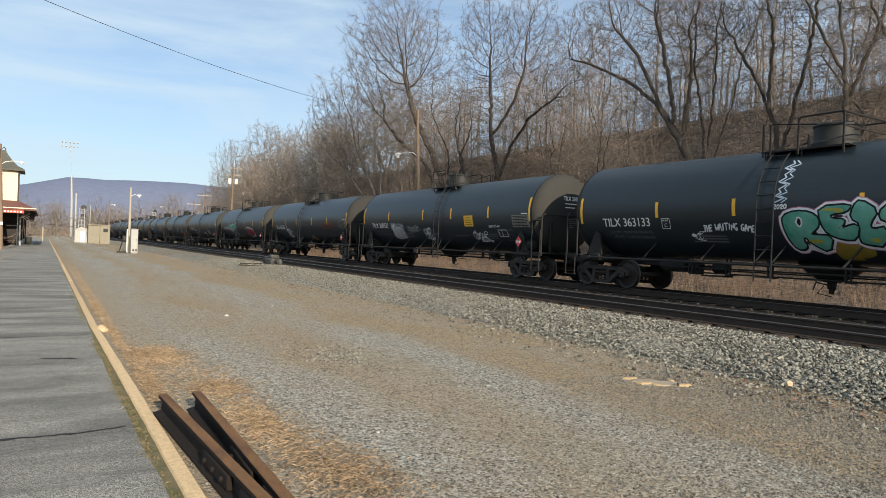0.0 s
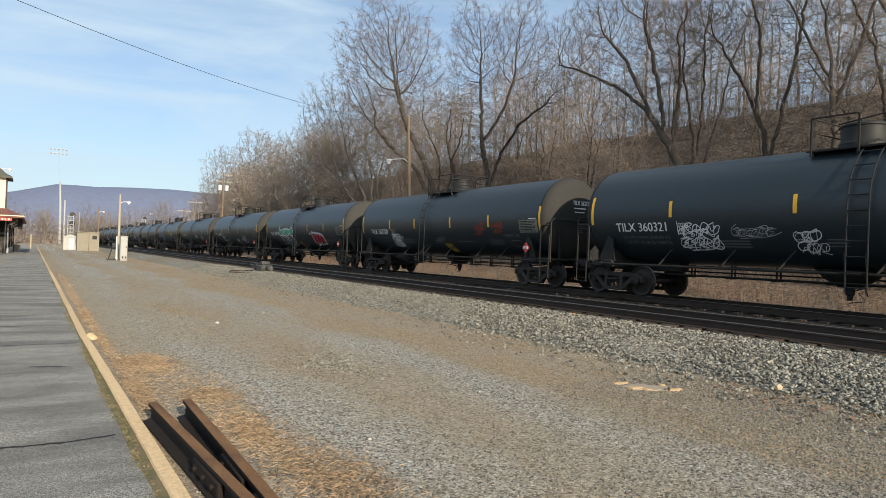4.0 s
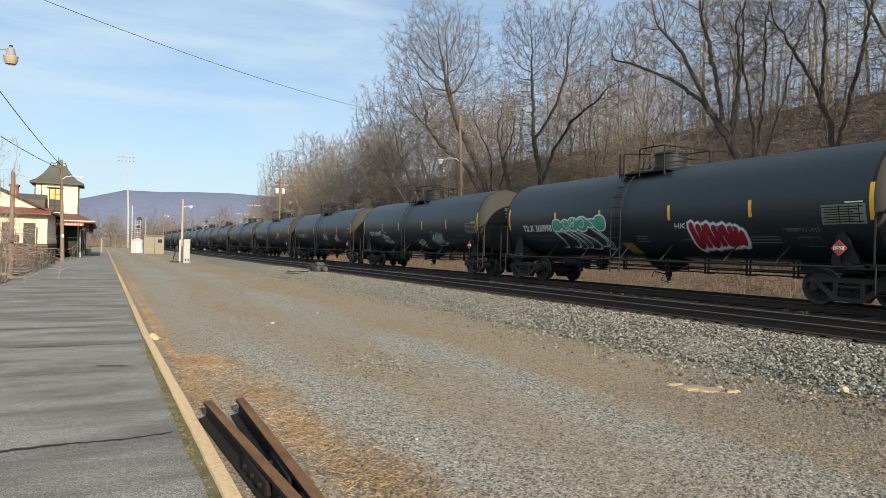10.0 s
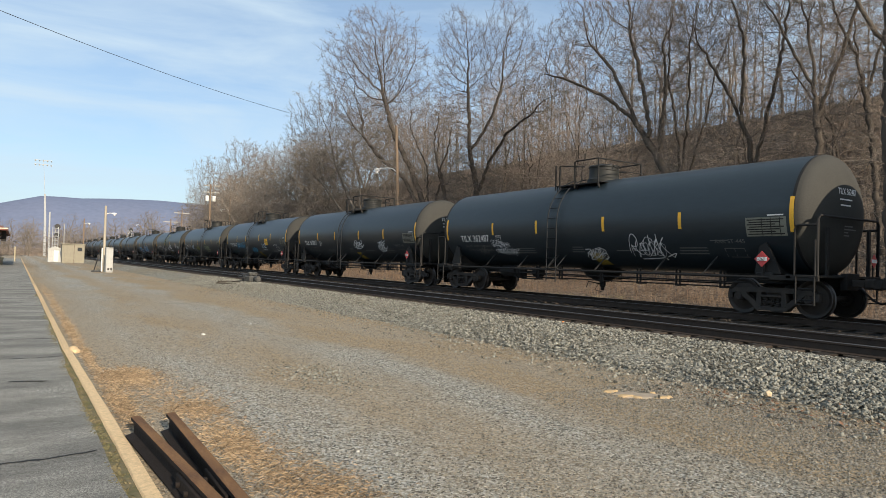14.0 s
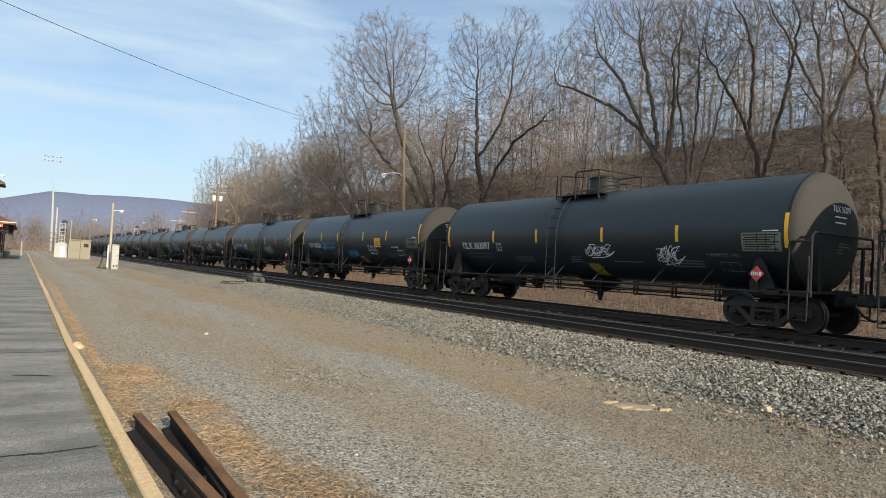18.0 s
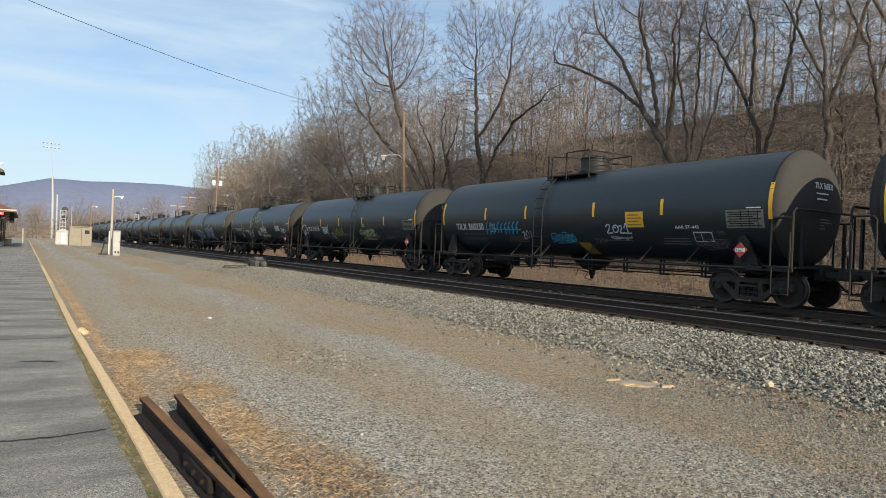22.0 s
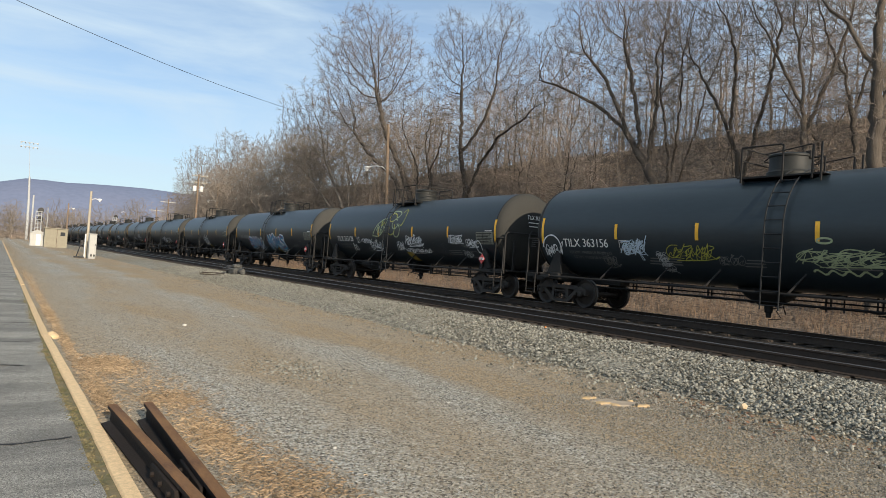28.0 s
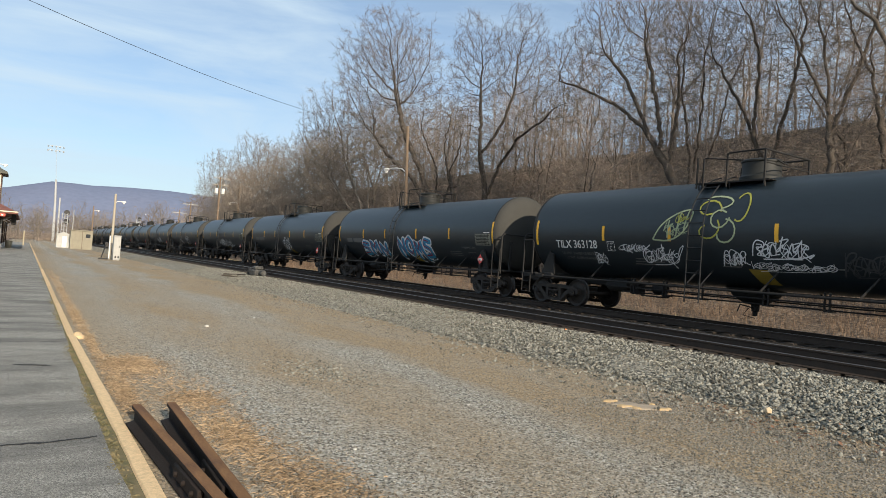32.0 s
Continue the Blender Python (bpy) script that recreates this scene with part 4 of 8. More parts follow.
def travel(t):
    """Where the trailing stripe of the second car is along the line, as the train slows a little."""
    return 33.905 - 4.6355 * t + 0.010433 * t * t


SLACK = {0: 0.0, 1: -0.02, 2: 0.05, 3: 0.10, 4: 0.15, 5: 0.08, 6: -0.06}   # play in the couplings


def car_y(i, t):
    return travel(t) + i * PITCH - 7.45 + SLACK.get(i, 0.0 if i < 0 else -0.13)

# ---------------------------------------------------------------- bare trees
def crown_points(rs, blobs, n):
    """Points spread through uneven ellipsoids (x, y, z, rx, ry, rz), denser towards their skin."""
    vol = np.array([b[3] * b[4] * b[5] for b in blobs])
    out = []
    for b, share in zip(blobs, vol / vol.sum()):
        k = max(20, int(n * share))
        d = rs.normal(0, 1, (k, 3))
        d /= np.linalg.norm(d, axis=1, keepdims=True)
        w = np.array([1 + 0.34 * noise.noise((p[0] * 1.6 + b[0], p[1] * 1.6 + b[1], p[2] * 1.6)) for p in d])
        r = (rs.rand(k) ** 0.42 * w)[:, None]
        out.append(np.array(b[:3]) + d * r * np.array(b[3:]))
    return np.concatenate(out)


def colonise(rs, stems, blobs, n, step, kill, keep=0.55, rise=0.05, rounds=140):
    """Grows limbs from the stems into the crown, each twig towards the free space nearest to it."""
    pos, par, way = [], [], []
    for pts in stems:
        pts = [np.array(p, float) for p in pts]
        last = -1
        if pos:
            d = np.linalg.norm(np.array(pos) - pts[0], axis=1)
            last = int(d.argmin()) if d.min() < 1.2 else -1
        for a, b in zip(pts, pts[1:]):
            k = max(1, int(np.linalg.norm(b - a) / step))
            for j in range(k):
                if pos and any(sum(((a[q] + (b[q] - a[q]) * j / k - o[q]) / o[q + 3]) ** 2 for q in range(3)) < 0.5 for o in blobs):
                    break
                p = a + (b - a) * (j + (0 if last < 0 else 1)) / k + rs.normal(0, 0.07 * step ** 0.5, 3) * (1, 1, 0.5)
                pos.append(p)
                par.append(last)
                way.append((b - a) / np.linalg.norm(b - a))
                last = len(pos) - 1
    P = np.array(pos)
    # the crown, and side shoots along the upper two thirds of the stems
    stem = P[P[:, 2] > P[:, 2].min() + 0.3 * (P[:, 2].max() - P[:, 2].min())]
    side = stem[rs.randint(0, len(stem), int(n * 0.3))] + rs.normal(0, 1, (int(n * 0.3), 3)) * np.array([1.5, 1.5, 1.0]) * step * 3.4
    A = np.concatenate([crown_points(rs, blobs, n), side])
    W = np.array(way)
    D = np.linalg.norm(A[:, None] - P[None], axis=2)
    near, dist = D.argmin(1), D.min(1)
    kids = np.zeros(len(P), int)
    for _ in range(rounds):
        if not len(A):
            break
        acc = np.zeros_like(P)
        to = A - P[near]
        np.add.at(acc, near, to / (np.linalg.norm(to, axis=1, keepdims=True) + 1e-6))
        act = np.unique(near)
        act = act[kids[act] < 3]
        if not len(act):
            break
        d = acc[act]
        d /= np.linalg.norm(d, axis=1, keepdims=True) + 1e-6
        d = d + W[act] * keep + rs.normal(0, 0.22, d.shape) + np.array([0, 0, rise])
        d /= np.linalg.norm(d, axis=1, keepdims=True)
        q = P[act] + d * step
        kids[act] += 1
        o = len(P)
        P, W = np.concatenate([P, q]), np.concatenate([W, d])
        kids = np.concatenate([kids, np.zeros(len(q), int)])
        par.extend(act.tolist())
        D = np.linalg.norm(A[:, None] - q[None], axis=2)
        m = D.min(1)
        better = m < dist
        near[better] = D.argmin(1)[better] + o
        dist = np.minimum(dist, m)
        live = dist > kill
        A, near, dist = A[live], near[live], dist[live]
    return P, np.array(par), W


def limbs_mesh(name, limbs, mat):
    """Tapered tubes for all limbs, each a list of points with a radius for every point."""
    groups = {}
    for pts, rad in limbs:
        sides = 8 if rad[0] > 0.12 else 5 if rad[0] > 0.05 else 3
        groups.setdefault((len(pts), sides), []).append((pts, rad))
    allv, allf, base = [], [], 0
    for (n, sides), gl in groups.items():
        P = np.array([g[0] for g in gl])
        R = np.array([g[1] for g in gl])
        D = np.empty_like(P)
        D[:, 1:-1] = P[:, 2:] - P[:, :-2]
        D[:, 0] = P[:, 1] - P[:, 0]
        D[:, -1] = P[:, -1] - P[:, -2]
        D /= np.linalg.norm(D, axis=2, keepdims=True) + 1e-9
        ref = np.tile(np.array([0.31, 0.52, 0.21]), (len(gl), n, 1))
        U = np.cross(D, ref)
        U /= np.linalg.norm(U, axis=2, keepdims=True) + 1e-9
        W = np.cross(D, U)
        ang = np.arange(sides) * 2 * np.pi / sides
        V = P[:, :, None, :] + R[:, :, None, None] * (U[:, :, None, :] * np.cos(ang)[None, None, :, None] + W[:, :, None, :] * np.sin(ang)[None, None, :, None])
        idx = base + np.arange(len(gl) * n * sides).reshape(len(gl), n, sides)
        a = idx[:, :-1, :]
        b = np.roll(a, -1, axis=2)
        d = idx[:, 1:, :]
        c = np.roll(d, -1, axis=2)
        allf.append(np.stack([a, b, c, d], -1).reshape(-1, 4))
        allv.append(V.reshape(-1, 3))
        base += len(gl) * n * sides
    return raw_mesh(name, np.concatenate(allv), np.concatenate(allf), mat, smooth=True)


def plant(where, stems, blobs, seed, label, n=1800, step=0.34, kill=0.55, tip=0.0085, trunk_r=0.3, twigs=4, twig_len=0.6, bark=None, twig=None, group="", rise=0.05):
    """A leafless tree: trunk and limbs, branchwork, and a crown of fine twigs."""
    rs = np.random.RandomState(seed)
    P, par, W = colonise(rs, stems, blobs, n, step, kill, rise=rise)
    k = len(P)
    power = 2.5
    load = np.zeros(k)
    child = [[] for _ in range(k)]
    for i in range(k - 1, -1, -1):
        if not child[i]:
            load[i] = 1.0
        if par[i] >= 0:
            load[par[i]] += load[i]
            child[par[i]].append(i)
    top = load[par < 0].max()
    ex = max(1 / power, math.log(trunk_r / tip) / math.log(max(top, 2)))
    R = np.maximum(tip * load ** ex, tip)
    R = np.minimum(R, trunk_r * 1.1)
    # runs of limb: each follows its stoutest child; cut where it thins into the next part
    cuts = (0.075, 0.024)
    lists = ([], [], [])

    def grade(r):
        return 0 if r > cuts[0] else 1 if r > cuts[1] else 2

    todo = [(-1, i) for i in range(k) if par[i] < 0]
    while todo:
        a, i = todo.pop()
        pts, rad = ([P[a], P[i]], [min(R[i] * 1.05, R[a]), R[i]]) if a >= 0 else ([P[i]], [R[i]])
        g = grade(R[i])
        while child[i]:
            c = sorted(child[i], key=lambda j: -load[j])
            todo += [(i, j) for j in c[1:]]
            j = c[0]
            if grade(R[j]) != g:
                todo.append((i, j))
                break
            pts.append(P[j])
            rad.append(R[j])
            i = j
        if not child[i]:
            pts.append(P[i] + W[i] * step * 0.8)
            rad.append(tip * 0.35)
        if len(pts) > 1:
            lists[g].append((pts, rad))
    # fine twigs on everything thin
    thin = np.nonzero((R < 0.022) & (par >= 0))[0]
    ends = np.array([not child[i] for i in thin], bool)
    src = np.concatenate([np.repeat(thin, twigs), np.repeat(thin[ends], 2)])
    src = src[rs.rand(len(src)) < 0.8]
    d = W[src] + rs.normal(0, 0.62, (len(src), 3)) + np.array([0, 0, 0.12])
    d /= np.linalg.norm(d, axis=1, keepdims=True)
    ln = twig_len * rs.uniform(0.45, 1.3, (len(src), 1))
    b0 = P[src] + W[src] * step * rs.uniform(-0.5, 0.5, (len(src), 1))
    end = b0 + d * ln
    lists[2].extend(([p, e], [tip * 0.85, tip * 0.4]) for p, e in zip(b0, end))
    t = thing("bare_tree", label, "tree", where, group)
    for nm, ls, mt in (("trunk", lists[0] + lists[1], bark or BARK), ("crown", lists[2], twig or TWIGS)):
        if ls:
            part(nm, limbs_mesh(nm, ls, mt), None, t)
    return t


def on_land(x, y, dz=-0.25):
    return pose(x, y, land(x, y) + dz)


WOOD = "leafless trees on the bank"


def hero(x, y, stems, blobs, seed, label, **kw):
    """A tree of its own at (x, y); its stems and crown are given in the world."""
    z = land(x, y) - 0.25
    st = [[(a - x, b - y, c - z) for a, b, c in s] for s in stems]
    bl = [(a - x, b - y, c - z, rx, ry, rz) for a, b, c, rx, ry, rz in blobs]
    return plant(on_land(x, y), st, bl, seed, label, group=WOOD, **kw)


# the old many-stemmed tree behind the lamp pole
hero(28.2, 44.8, [[(28.2, 44.8, 1.2), (28.0, 45.4, 5.0), (27.6, 47.6, 9.0), (27.0, 50.0, 12.5), (26.8, 52.0, 16.5)], [(28.1, 45.1, 3.5), (27.4, 48.5, 8.5), (26.8, 52.6, 11.0), (26.2, 56.5, 14.5)],
                   [(28.0, 45.3, 4.5), (28.2, 46.4, 9.5), (27.4, 48.8, 14.0), (27.0, 50.4, 18.0)], [(27.9, 45.2, 3.0), (28.3, 44.4, 8.0), (28.0, 45.0, 11.0), (27.8, 44.0, 13.6)]],
     [(26.5, 53.2, 19.0, 4.6, 5.6, 4.9), (27.0, 55.8, 14.6, 3.0, 3.4, 2.8), (27.4, 49.0, 14.6, 2.0, 2.4, 2.6)], 11, "large many-stemmed leafless tree leaning over the bank", n=4200, kill=0.42, trunk_r=0.30, tip=0.0095, twig=DARK_TWIGS)
# lower rounded trees farther along
hero(29.5, 60.5, [[(29.5, 60.5, 1.2), (29.3, 61.8, 6.0), (29.0, 65.0, 10.0), (28.7, 67.5, 13.0)], [(29.4, 61.0, 3.5), (28.6, 64.5, 7.0), (28.2, 69.5, 10.5)], [(29.4, 61.0, 4.0), (29.6, 62.0, 9.5), (29.2, 63.0, 13.0)]],
     [(28.5, 68.4, 15.2, 4.2, 5.4, 5.6), (29.0, 63.0, 13.0, 3.0, 3.0, 4.0)], 12, "broad round-crowned leafless tree among brush", n=3000, kill=0.5, trunk_r=0.22, tip=0.011, bark=PALE_BARK)
hero(30, 79, [[(30, 79, 2), (30, 80, 6.0), (30, 82, 10.0), (30, 83, 13.0)], [(30, 79.4, 4), (29.5, 84, 8), (29.5, 86, 10)]], [(30, 83, 13.0, 4.0, 4.6, 4.8), (31, 78, 11, 3, 3, 4)], 13, "broad round-crowned leafless tree among brush",
     n=2200, step=0.42, kill=0.55, tip=0.013, trunk_r=0.22, bark=PALE_BARK)
hero(29, 95.0, [[(29, 95, 1.5), (28.8, 95.2, 6), (28.4, 95.4, 10), (28.2, 95.5, 13)], [(29, 95, 4), (28.4, 97.5, 8), (28, 99, 10)], [(29, 95, 4), (28.6, 92.5, 8), (28.2, 91, 10.5)]], [(28, 95.8, 13.0, 4.2, 4.8, 5.9), (28.5, 91, 11, 2.6, 3, 3.5)], 14,
     "broad round-crowned leafless tree among brush", n=2600, step=0.4, kill=0.5, tip=0.0115, trunk_r=0.2, twigs=4, twig_len=0.55, bark=PALE_BARK)
hero(29, 117.5, [[(29, 117.5, 1.5), (28.8, 117.5, 6), (28.4, 117.4, 10), (28.2, 117.4, 13)], [(29, 117.5, 4), (28.4, 120, 8), (28, 121.5, 10)]], [(28, 117.4, 13.4, 4.0, 5.0, 6.0)], 15,
     "broad round-crowned leafless tree among brush", n=2200, step=0.42, kill=0.52, tip=0.013, trunk_r=0.2, twigs=4, twig_len=0.55, bark=PALE_BARK)
# the forked tree with a long level limb
hero(30.4, 42.0, [[(30.4, 42.0, 2.0), (30.4, 42.3, 7.5), (30.2, 43.2, 11.0), (29.8, 42.8, 14.5), (29.6, 43.2, 18.0)], [(30.4, 42.1, 7.2), (30.6, 41.0, 9.5), (30.3, 38.4, 11.4), (29.6, 35.0, 12.0), (29.2, 33.0, 12.6)],
                  [(30.4, 42.6, 11.0), (30.5, 40.6, 13.0), (30.6, 39.2, 16.0), (30.6, 38.9, 18.5)]],
     [(29.5, 43.2, 18.0, 2.4, 2.7, 3.9), (30.5, 39.0, 17.4, 2.4, 2.5, 4.1), (29.2, 33.6, 12.6, 2.0, 2.9, 1.7), (30.0, 46.4, 14.2, 1.6, 1.8, 2.0)], 23, "tall forked leafless tree with one long level limb",
     n=3200, kill=0.4, step=0.32, trunk_r=0.24, tip=0.0085, twig=DARK_TWIGS)
# dark broken limbs standing between them
hero(28.8, 43.6, [[(28.8, 43.6, 1.5), (28.6, 43.9, 6.5), (28.4, 44.6, 9.0), (28.4, 43.6, 10.4), (28.3, 42.6, 12.2)], [(28.5, 44.4, 8.6), (28.6, 45.6, 9.8), (28.5, 45.0, 11.6), (28.5, 45.2, 13.0)]], [(28.5, 43.8, 12.0, 1.0, 1.6, 1.4)], 24,
     "dead crooked tree with broken stub limbs", n=90, kill=0.4, trunk_r=0.17, twigs=1)
# trees that lean out of the bank above the cars
hero(27.5, 21.4, [[(27.5, 21.4, 0.9), (27.4, 21.8, 6.5), (27.1, 23.6, 9.4), (26.9, 25.6, 11.0), (26.2, 28.0, 12.4), (25.9, 29.6, 13.0)], [(27.1, 23.4, 9.2), (26.8, 25.0, 12.4), (26.3, 26.2, 14.0)], [(27.2, 22.6, 8.4), (27.2, 23.4, 12.0), (26.8, 24.2, 15.0)],
                  [(27.3, 22.2, 7.6), (27.6, 22.0, 11.0), (27.6, 22.4, 14.5)]],
     [(26.0, 27.4, 13.9, 2.0, 2.3, 2.2), (26.5, 24.8, 15.3, 2.4, 2.5, 2.7), (27.4, 22.4, 14.6, 1.8, 1.8, 2.6)], 37, "leafless tree leaning far out along the bank", n=3600, kill=0.3, step=0.25, trunk_r=0.23, tip=0.0068, twig_len=0.42, twig=DARK_TWIGS)
hero(30, 22.9, [[(30, 22.9, 3), (30.0, 23.0, 8.0), (29.8, 23.6, 12.0), (29.4, 23.4, 15.5)], [(30, 22.9, 6.0), (29.7, 22.2, 11.0), (29.0, 21.6, 15.0)], [(30, 22.9, 5.0), (30.2, 21.4, 10.0), (30.0, 20.4, 14.5)]],
     [(29.0, 22.4, 15.0, 2.6, 2.9, 3.6), (30.0, 20.6, 14.0, 2, 2, 3)], 38, "slender leafless tree with several upright stems", n=1900, kill=0.4, step=0.3, trunk_r=0.11, tip=0.007, twig_len=0.45, twig=DARK_TWIGS)
hero(29.0, 17.9, [[(29.0, 17.9, 2.6), (29.0, 18.2, 7.6), (28.7, 18.9, 9.6), (28.4, 19.8, 11.4), (28.0, 20.9, 13.6)], [(28.8, 18.6, 8.8), (28.6, 18.4, 12.0), (28.2, 18.6, 15.0)], [(29.0, 18.0, 6.5), (29.2, 17.0, 11.0), (29.2, 16.4, 15.0)]],
     [(28.0, 20.2, 14.2, 2.1, 2.2, 2.6), (28.6, 17.6, 15.0, 2.2, 2.2, 3.0)], 39, "dark crooked leafless tree on the bank", n=1900, kill=0.37, step=0.28, trunk_r=0.16, tip=0.0068, twig_len=0.42, twig=DARK_TWIGS)
hero(28, 14.5, [[(28, 14.5, 1.5), (27.9, 14.5, 7.0), (27.6, 14.6, 10.0), (27.4, 14.8, 12.4)], [(27.8, 14.5, 9.0), (27.0, 15.4, 11.4), (26.6, 16.2, 13.5)], [(27.8, 14.5, 8.0), (28.1, 13.6, 11.0), (28.3, 12.8, 14.0)]],
     [(27.0, 15.2, 14.0, 2.3, 2.6, 2.8), (28.2, 13.0, 14.4, 2.0, 2.0, 2.6)], 41, "crooked leafless tree with a pale split trunk", n=1700, kill=0.36, step=0.26, trunk_r=0.15, tip=0.006, twig_len=0.4, twig=DARK_TWIGS)
hero(26.5, 11.0, [[(26.5, 11.0, 0.6), (26.3, 11.1, 6.0), (26.0, 11.1, 11.0), (25.8, 10.9, 14.5)], [(26.1, 11.1, 9.6), (25.6, 12.0, 11.6), (25.2, 13.0, 12.8)], [(26.2, 11.1, 8.0), (26.6, 10.0, 12.0)]],
     [(25.4, 12.4, 13.4, 1.7, 2.0, 2.0), (25.9, 10.6, 14.6, 2.4, 2.2, 2.6)], 42, "stout leafless tree with an ivy-dark trunk", n=1500, kill=0.36, step=0.26, trunk_r=0.26, tip=0.006, twig_len=0.4, twig=DARK_TWIGS)
hero(29.0, 12.5, [[(29.0, 12.5, 2.4), (28.8, 12.8, 7.0), (28.5, 13.4, 11.0), (28.3, 13.4, 14.0)], [(28.6, 13.2, 10.0), (28.0, 14.0, 12.5)], [(28.7, 13.0, 9.0), (28.9, 12.2, 12.5)]],
     [(28.1, 13.6, 14.0, 2.2, 2.3, 2.9)], 43, "grey leafless tree crowding the bank", n=1300, kill=0.38, step=0.28, trunk_r=0.12, tip=0.006, twig_len=0.42, twig=DARK_TWIGS)


def model_tree(kind, seed, label, group):
    """One model of a kind of tree, to be set out in several places."""
    rs = np.random.RandomState(seed)
    w = lambda s: rs.normal(0, s)
    if kind == "spreading":
        h = rs.uniform(12, 14)
        st = [[(0, 0, 0), (w(0.3), w(0.3), h * 0.25), (w(0.6), w(0.6), h * 0.5), (w(0.8), w(0.8), h * 0.75)]]
        for _ in range(2):
            a = rs.uniform(0, 6.28)
            st.append([st[0][1], (1.5 * math.cos(a), 1.5 * math.sin(a), h * 0.45), (3 * math.cos(a), 3 * math.sin(a), h * 0.62)])
        return plant(pose(0, 0, 0), st, [(w(0.5), w(0.5), h * 0.68, 4.0, 4.0, h * 0.34)], seed, label, n=1500, step=0.45, kill=0.56, tip=0.0115, trunk_r=0.17, twigs=3, twig_len=0.6, bark=PALE_BARK, twig=TWIGS, group=group)
    if kind == "bankside":
        h = rs.uniform(11, 13)
        st = [[(0, 0, 0), (w(0.3), w(0.3), h * 0.3), (w(0.5), w(0.5), h * 0.6), (w(0.7), w(0.7), h * 0.85)], [(0, 0, h * 0.2), (w(0.9), w(0.9), h * 0.45), (w(1.6), w(1.6), h * 0.7)]]
        return plant(pose(0, 0, 0), st, [(w(0.4), w(0.4), h * 0.72, 2.4, 2.4, h * 0.32)], seed, label, n=750, step=0.4, kill=0.5, tip=0.009, trunk_r=0.10, twigs=2, twig_len=0.6, twig=RED_TWIGS, group=group, rise=0.12)
    if kind == "woodland":
        h = rs.uniform(13, 16)
        st = [[(0, 0, 0), (w(0.15), w(0.15), h * 0.35), (w(0.3), w(0.3), h * 0.7), (w(0.4), w(0.4), h * 0.92)]]
        return plant(pose(0, 0, 0), st, [(0, 0, h * 0.76, 1.4, 1.4, h * 0.27)], seed, label, n=210, step=0.5, kill=0.6, tip=0.010, trunk_r=0.125, twigs=1, twig_len=0.8, bark=PALE_BARK, twig=TWIGS, group=group, rise=0.35)
    if kind == "sapling":
        h = rs.uniform(6, 8)
        st = [[(0, 0, 0), (w(0.2), w(0.2), h * 0.4), (w(0.4), w(0.4), h * 0.8)], [(0, 0, 0.3), (w(0.6), w(0.6), h * 0.4), (w(1.0), w(1.0), h * 0.7)]]
        return plant(pose(0, 0, 0), st, [(0, 0, h * 0.62, 1.7, 1.7, h * 0.40)], seed, label, n=330, step=0.4, kill=0.48, tip=0.009, trunk_r=0.05, twigs=2, twig_len=0.6, bark=PALE_BARK, twig=RED_TWIGS, group=group, rise=0.15)
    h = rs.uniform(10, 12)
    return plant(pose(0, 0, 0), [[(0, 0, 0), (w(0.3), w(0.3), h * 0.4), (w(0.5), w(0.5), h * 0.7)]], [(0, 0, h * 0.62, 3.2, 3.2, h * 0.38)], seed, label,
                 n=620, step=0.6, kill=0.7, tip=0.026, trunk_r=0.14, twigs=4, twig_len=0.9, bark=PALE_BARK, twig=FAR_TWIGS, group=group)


def set_out(kind, seeds, places, label, group, low=0.85, high=1.15):
    rng = random.Random(77)
    models = [model_tree(kind, s, label, group) for s in seeds]
    for i, (x, y) in enumerate(places):
        src = models[i % len(models)]
        ob = src if i < len(models) else copy_thing(src, pose(0, 0, 0))
        k = rng.uniform(low, high)
        ob.matrix_basis = on_land(x, y) @ pose(0, 0, 0, rng.uniform(-3, 3), rng.uniform(-3, 3), rng.uniform(0, 360)) @ Matrix.Diagonal((k, k, k * rng.uniform(0.95, 1.08), 1))


def scatter(rng, n, x0, x1, y0, y1, gap, away=()):
    got = []
    tries = 0
    while len(got) < n and tries < n * 60:
        tries += 1
        x, y = rng.uniform(x0, x1), rng.uniform(y0, y1)
        if all((x - a) ** 2 + (y - b) ** 2 > gap * gap for a, b in got) and all((x - a) ** 2 + (y - b) ** 2 > 6 for a, b in away):
            got.append((x, y))
    return got


HEROES = [(29, 95), (29, 117.5), (28.2, 44.8), (29.5, 60.5), (30, 79), (30.4, 42), (28.8, 43.6), (27.5, 21.4), (30, 22.9), (29, 17.9), (28, 14.5), (26.5, 11), (29, 12.5), (25.7, 46)]
rng = random.Random(5)
side_wood = scatter(rng, 24, 29.5, 41, 3, 62, 3.2, HEROES)
far_wood = scatter(rng, 34, 26.5, 40, 64, 138, 3.8, HEROES)
set_out("bankside", (105, 106, 107, 108), side_wood, "grey-brown leafless tree crowding the bank above the cars", WOOD, 0.7, 1.0)
set_out("spreading", (111, 112, 113, 114, 115), far_wood, "grey-brown round-crowned leafless tree standing among brush", WOOD, 0.7, 1.0)
ridge = scatter(rng, 120, 40, 58, 4, 90, 1.6)
set_out("woodland", (201, 202, 203, 204, 205, 206), ridge, "slender pale-stemmed leafless tree on the top of the bank", "slender trees on the ridge", 0.6, 0.9)
under = [(x, y) for x, y in scatter(rng, 56, 24.5, 39, 4, 150, 2.2, HEROES) if x > 29 or y > 50]
set_out("sapling", (301, 302, 303, 304, 305), under, "small leafless reddish-brown tree in the brush", "saplings on the bank", 0.6, 1.0)
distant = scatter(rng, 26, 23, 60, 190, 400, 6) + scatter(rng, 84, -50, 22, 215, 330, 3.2)
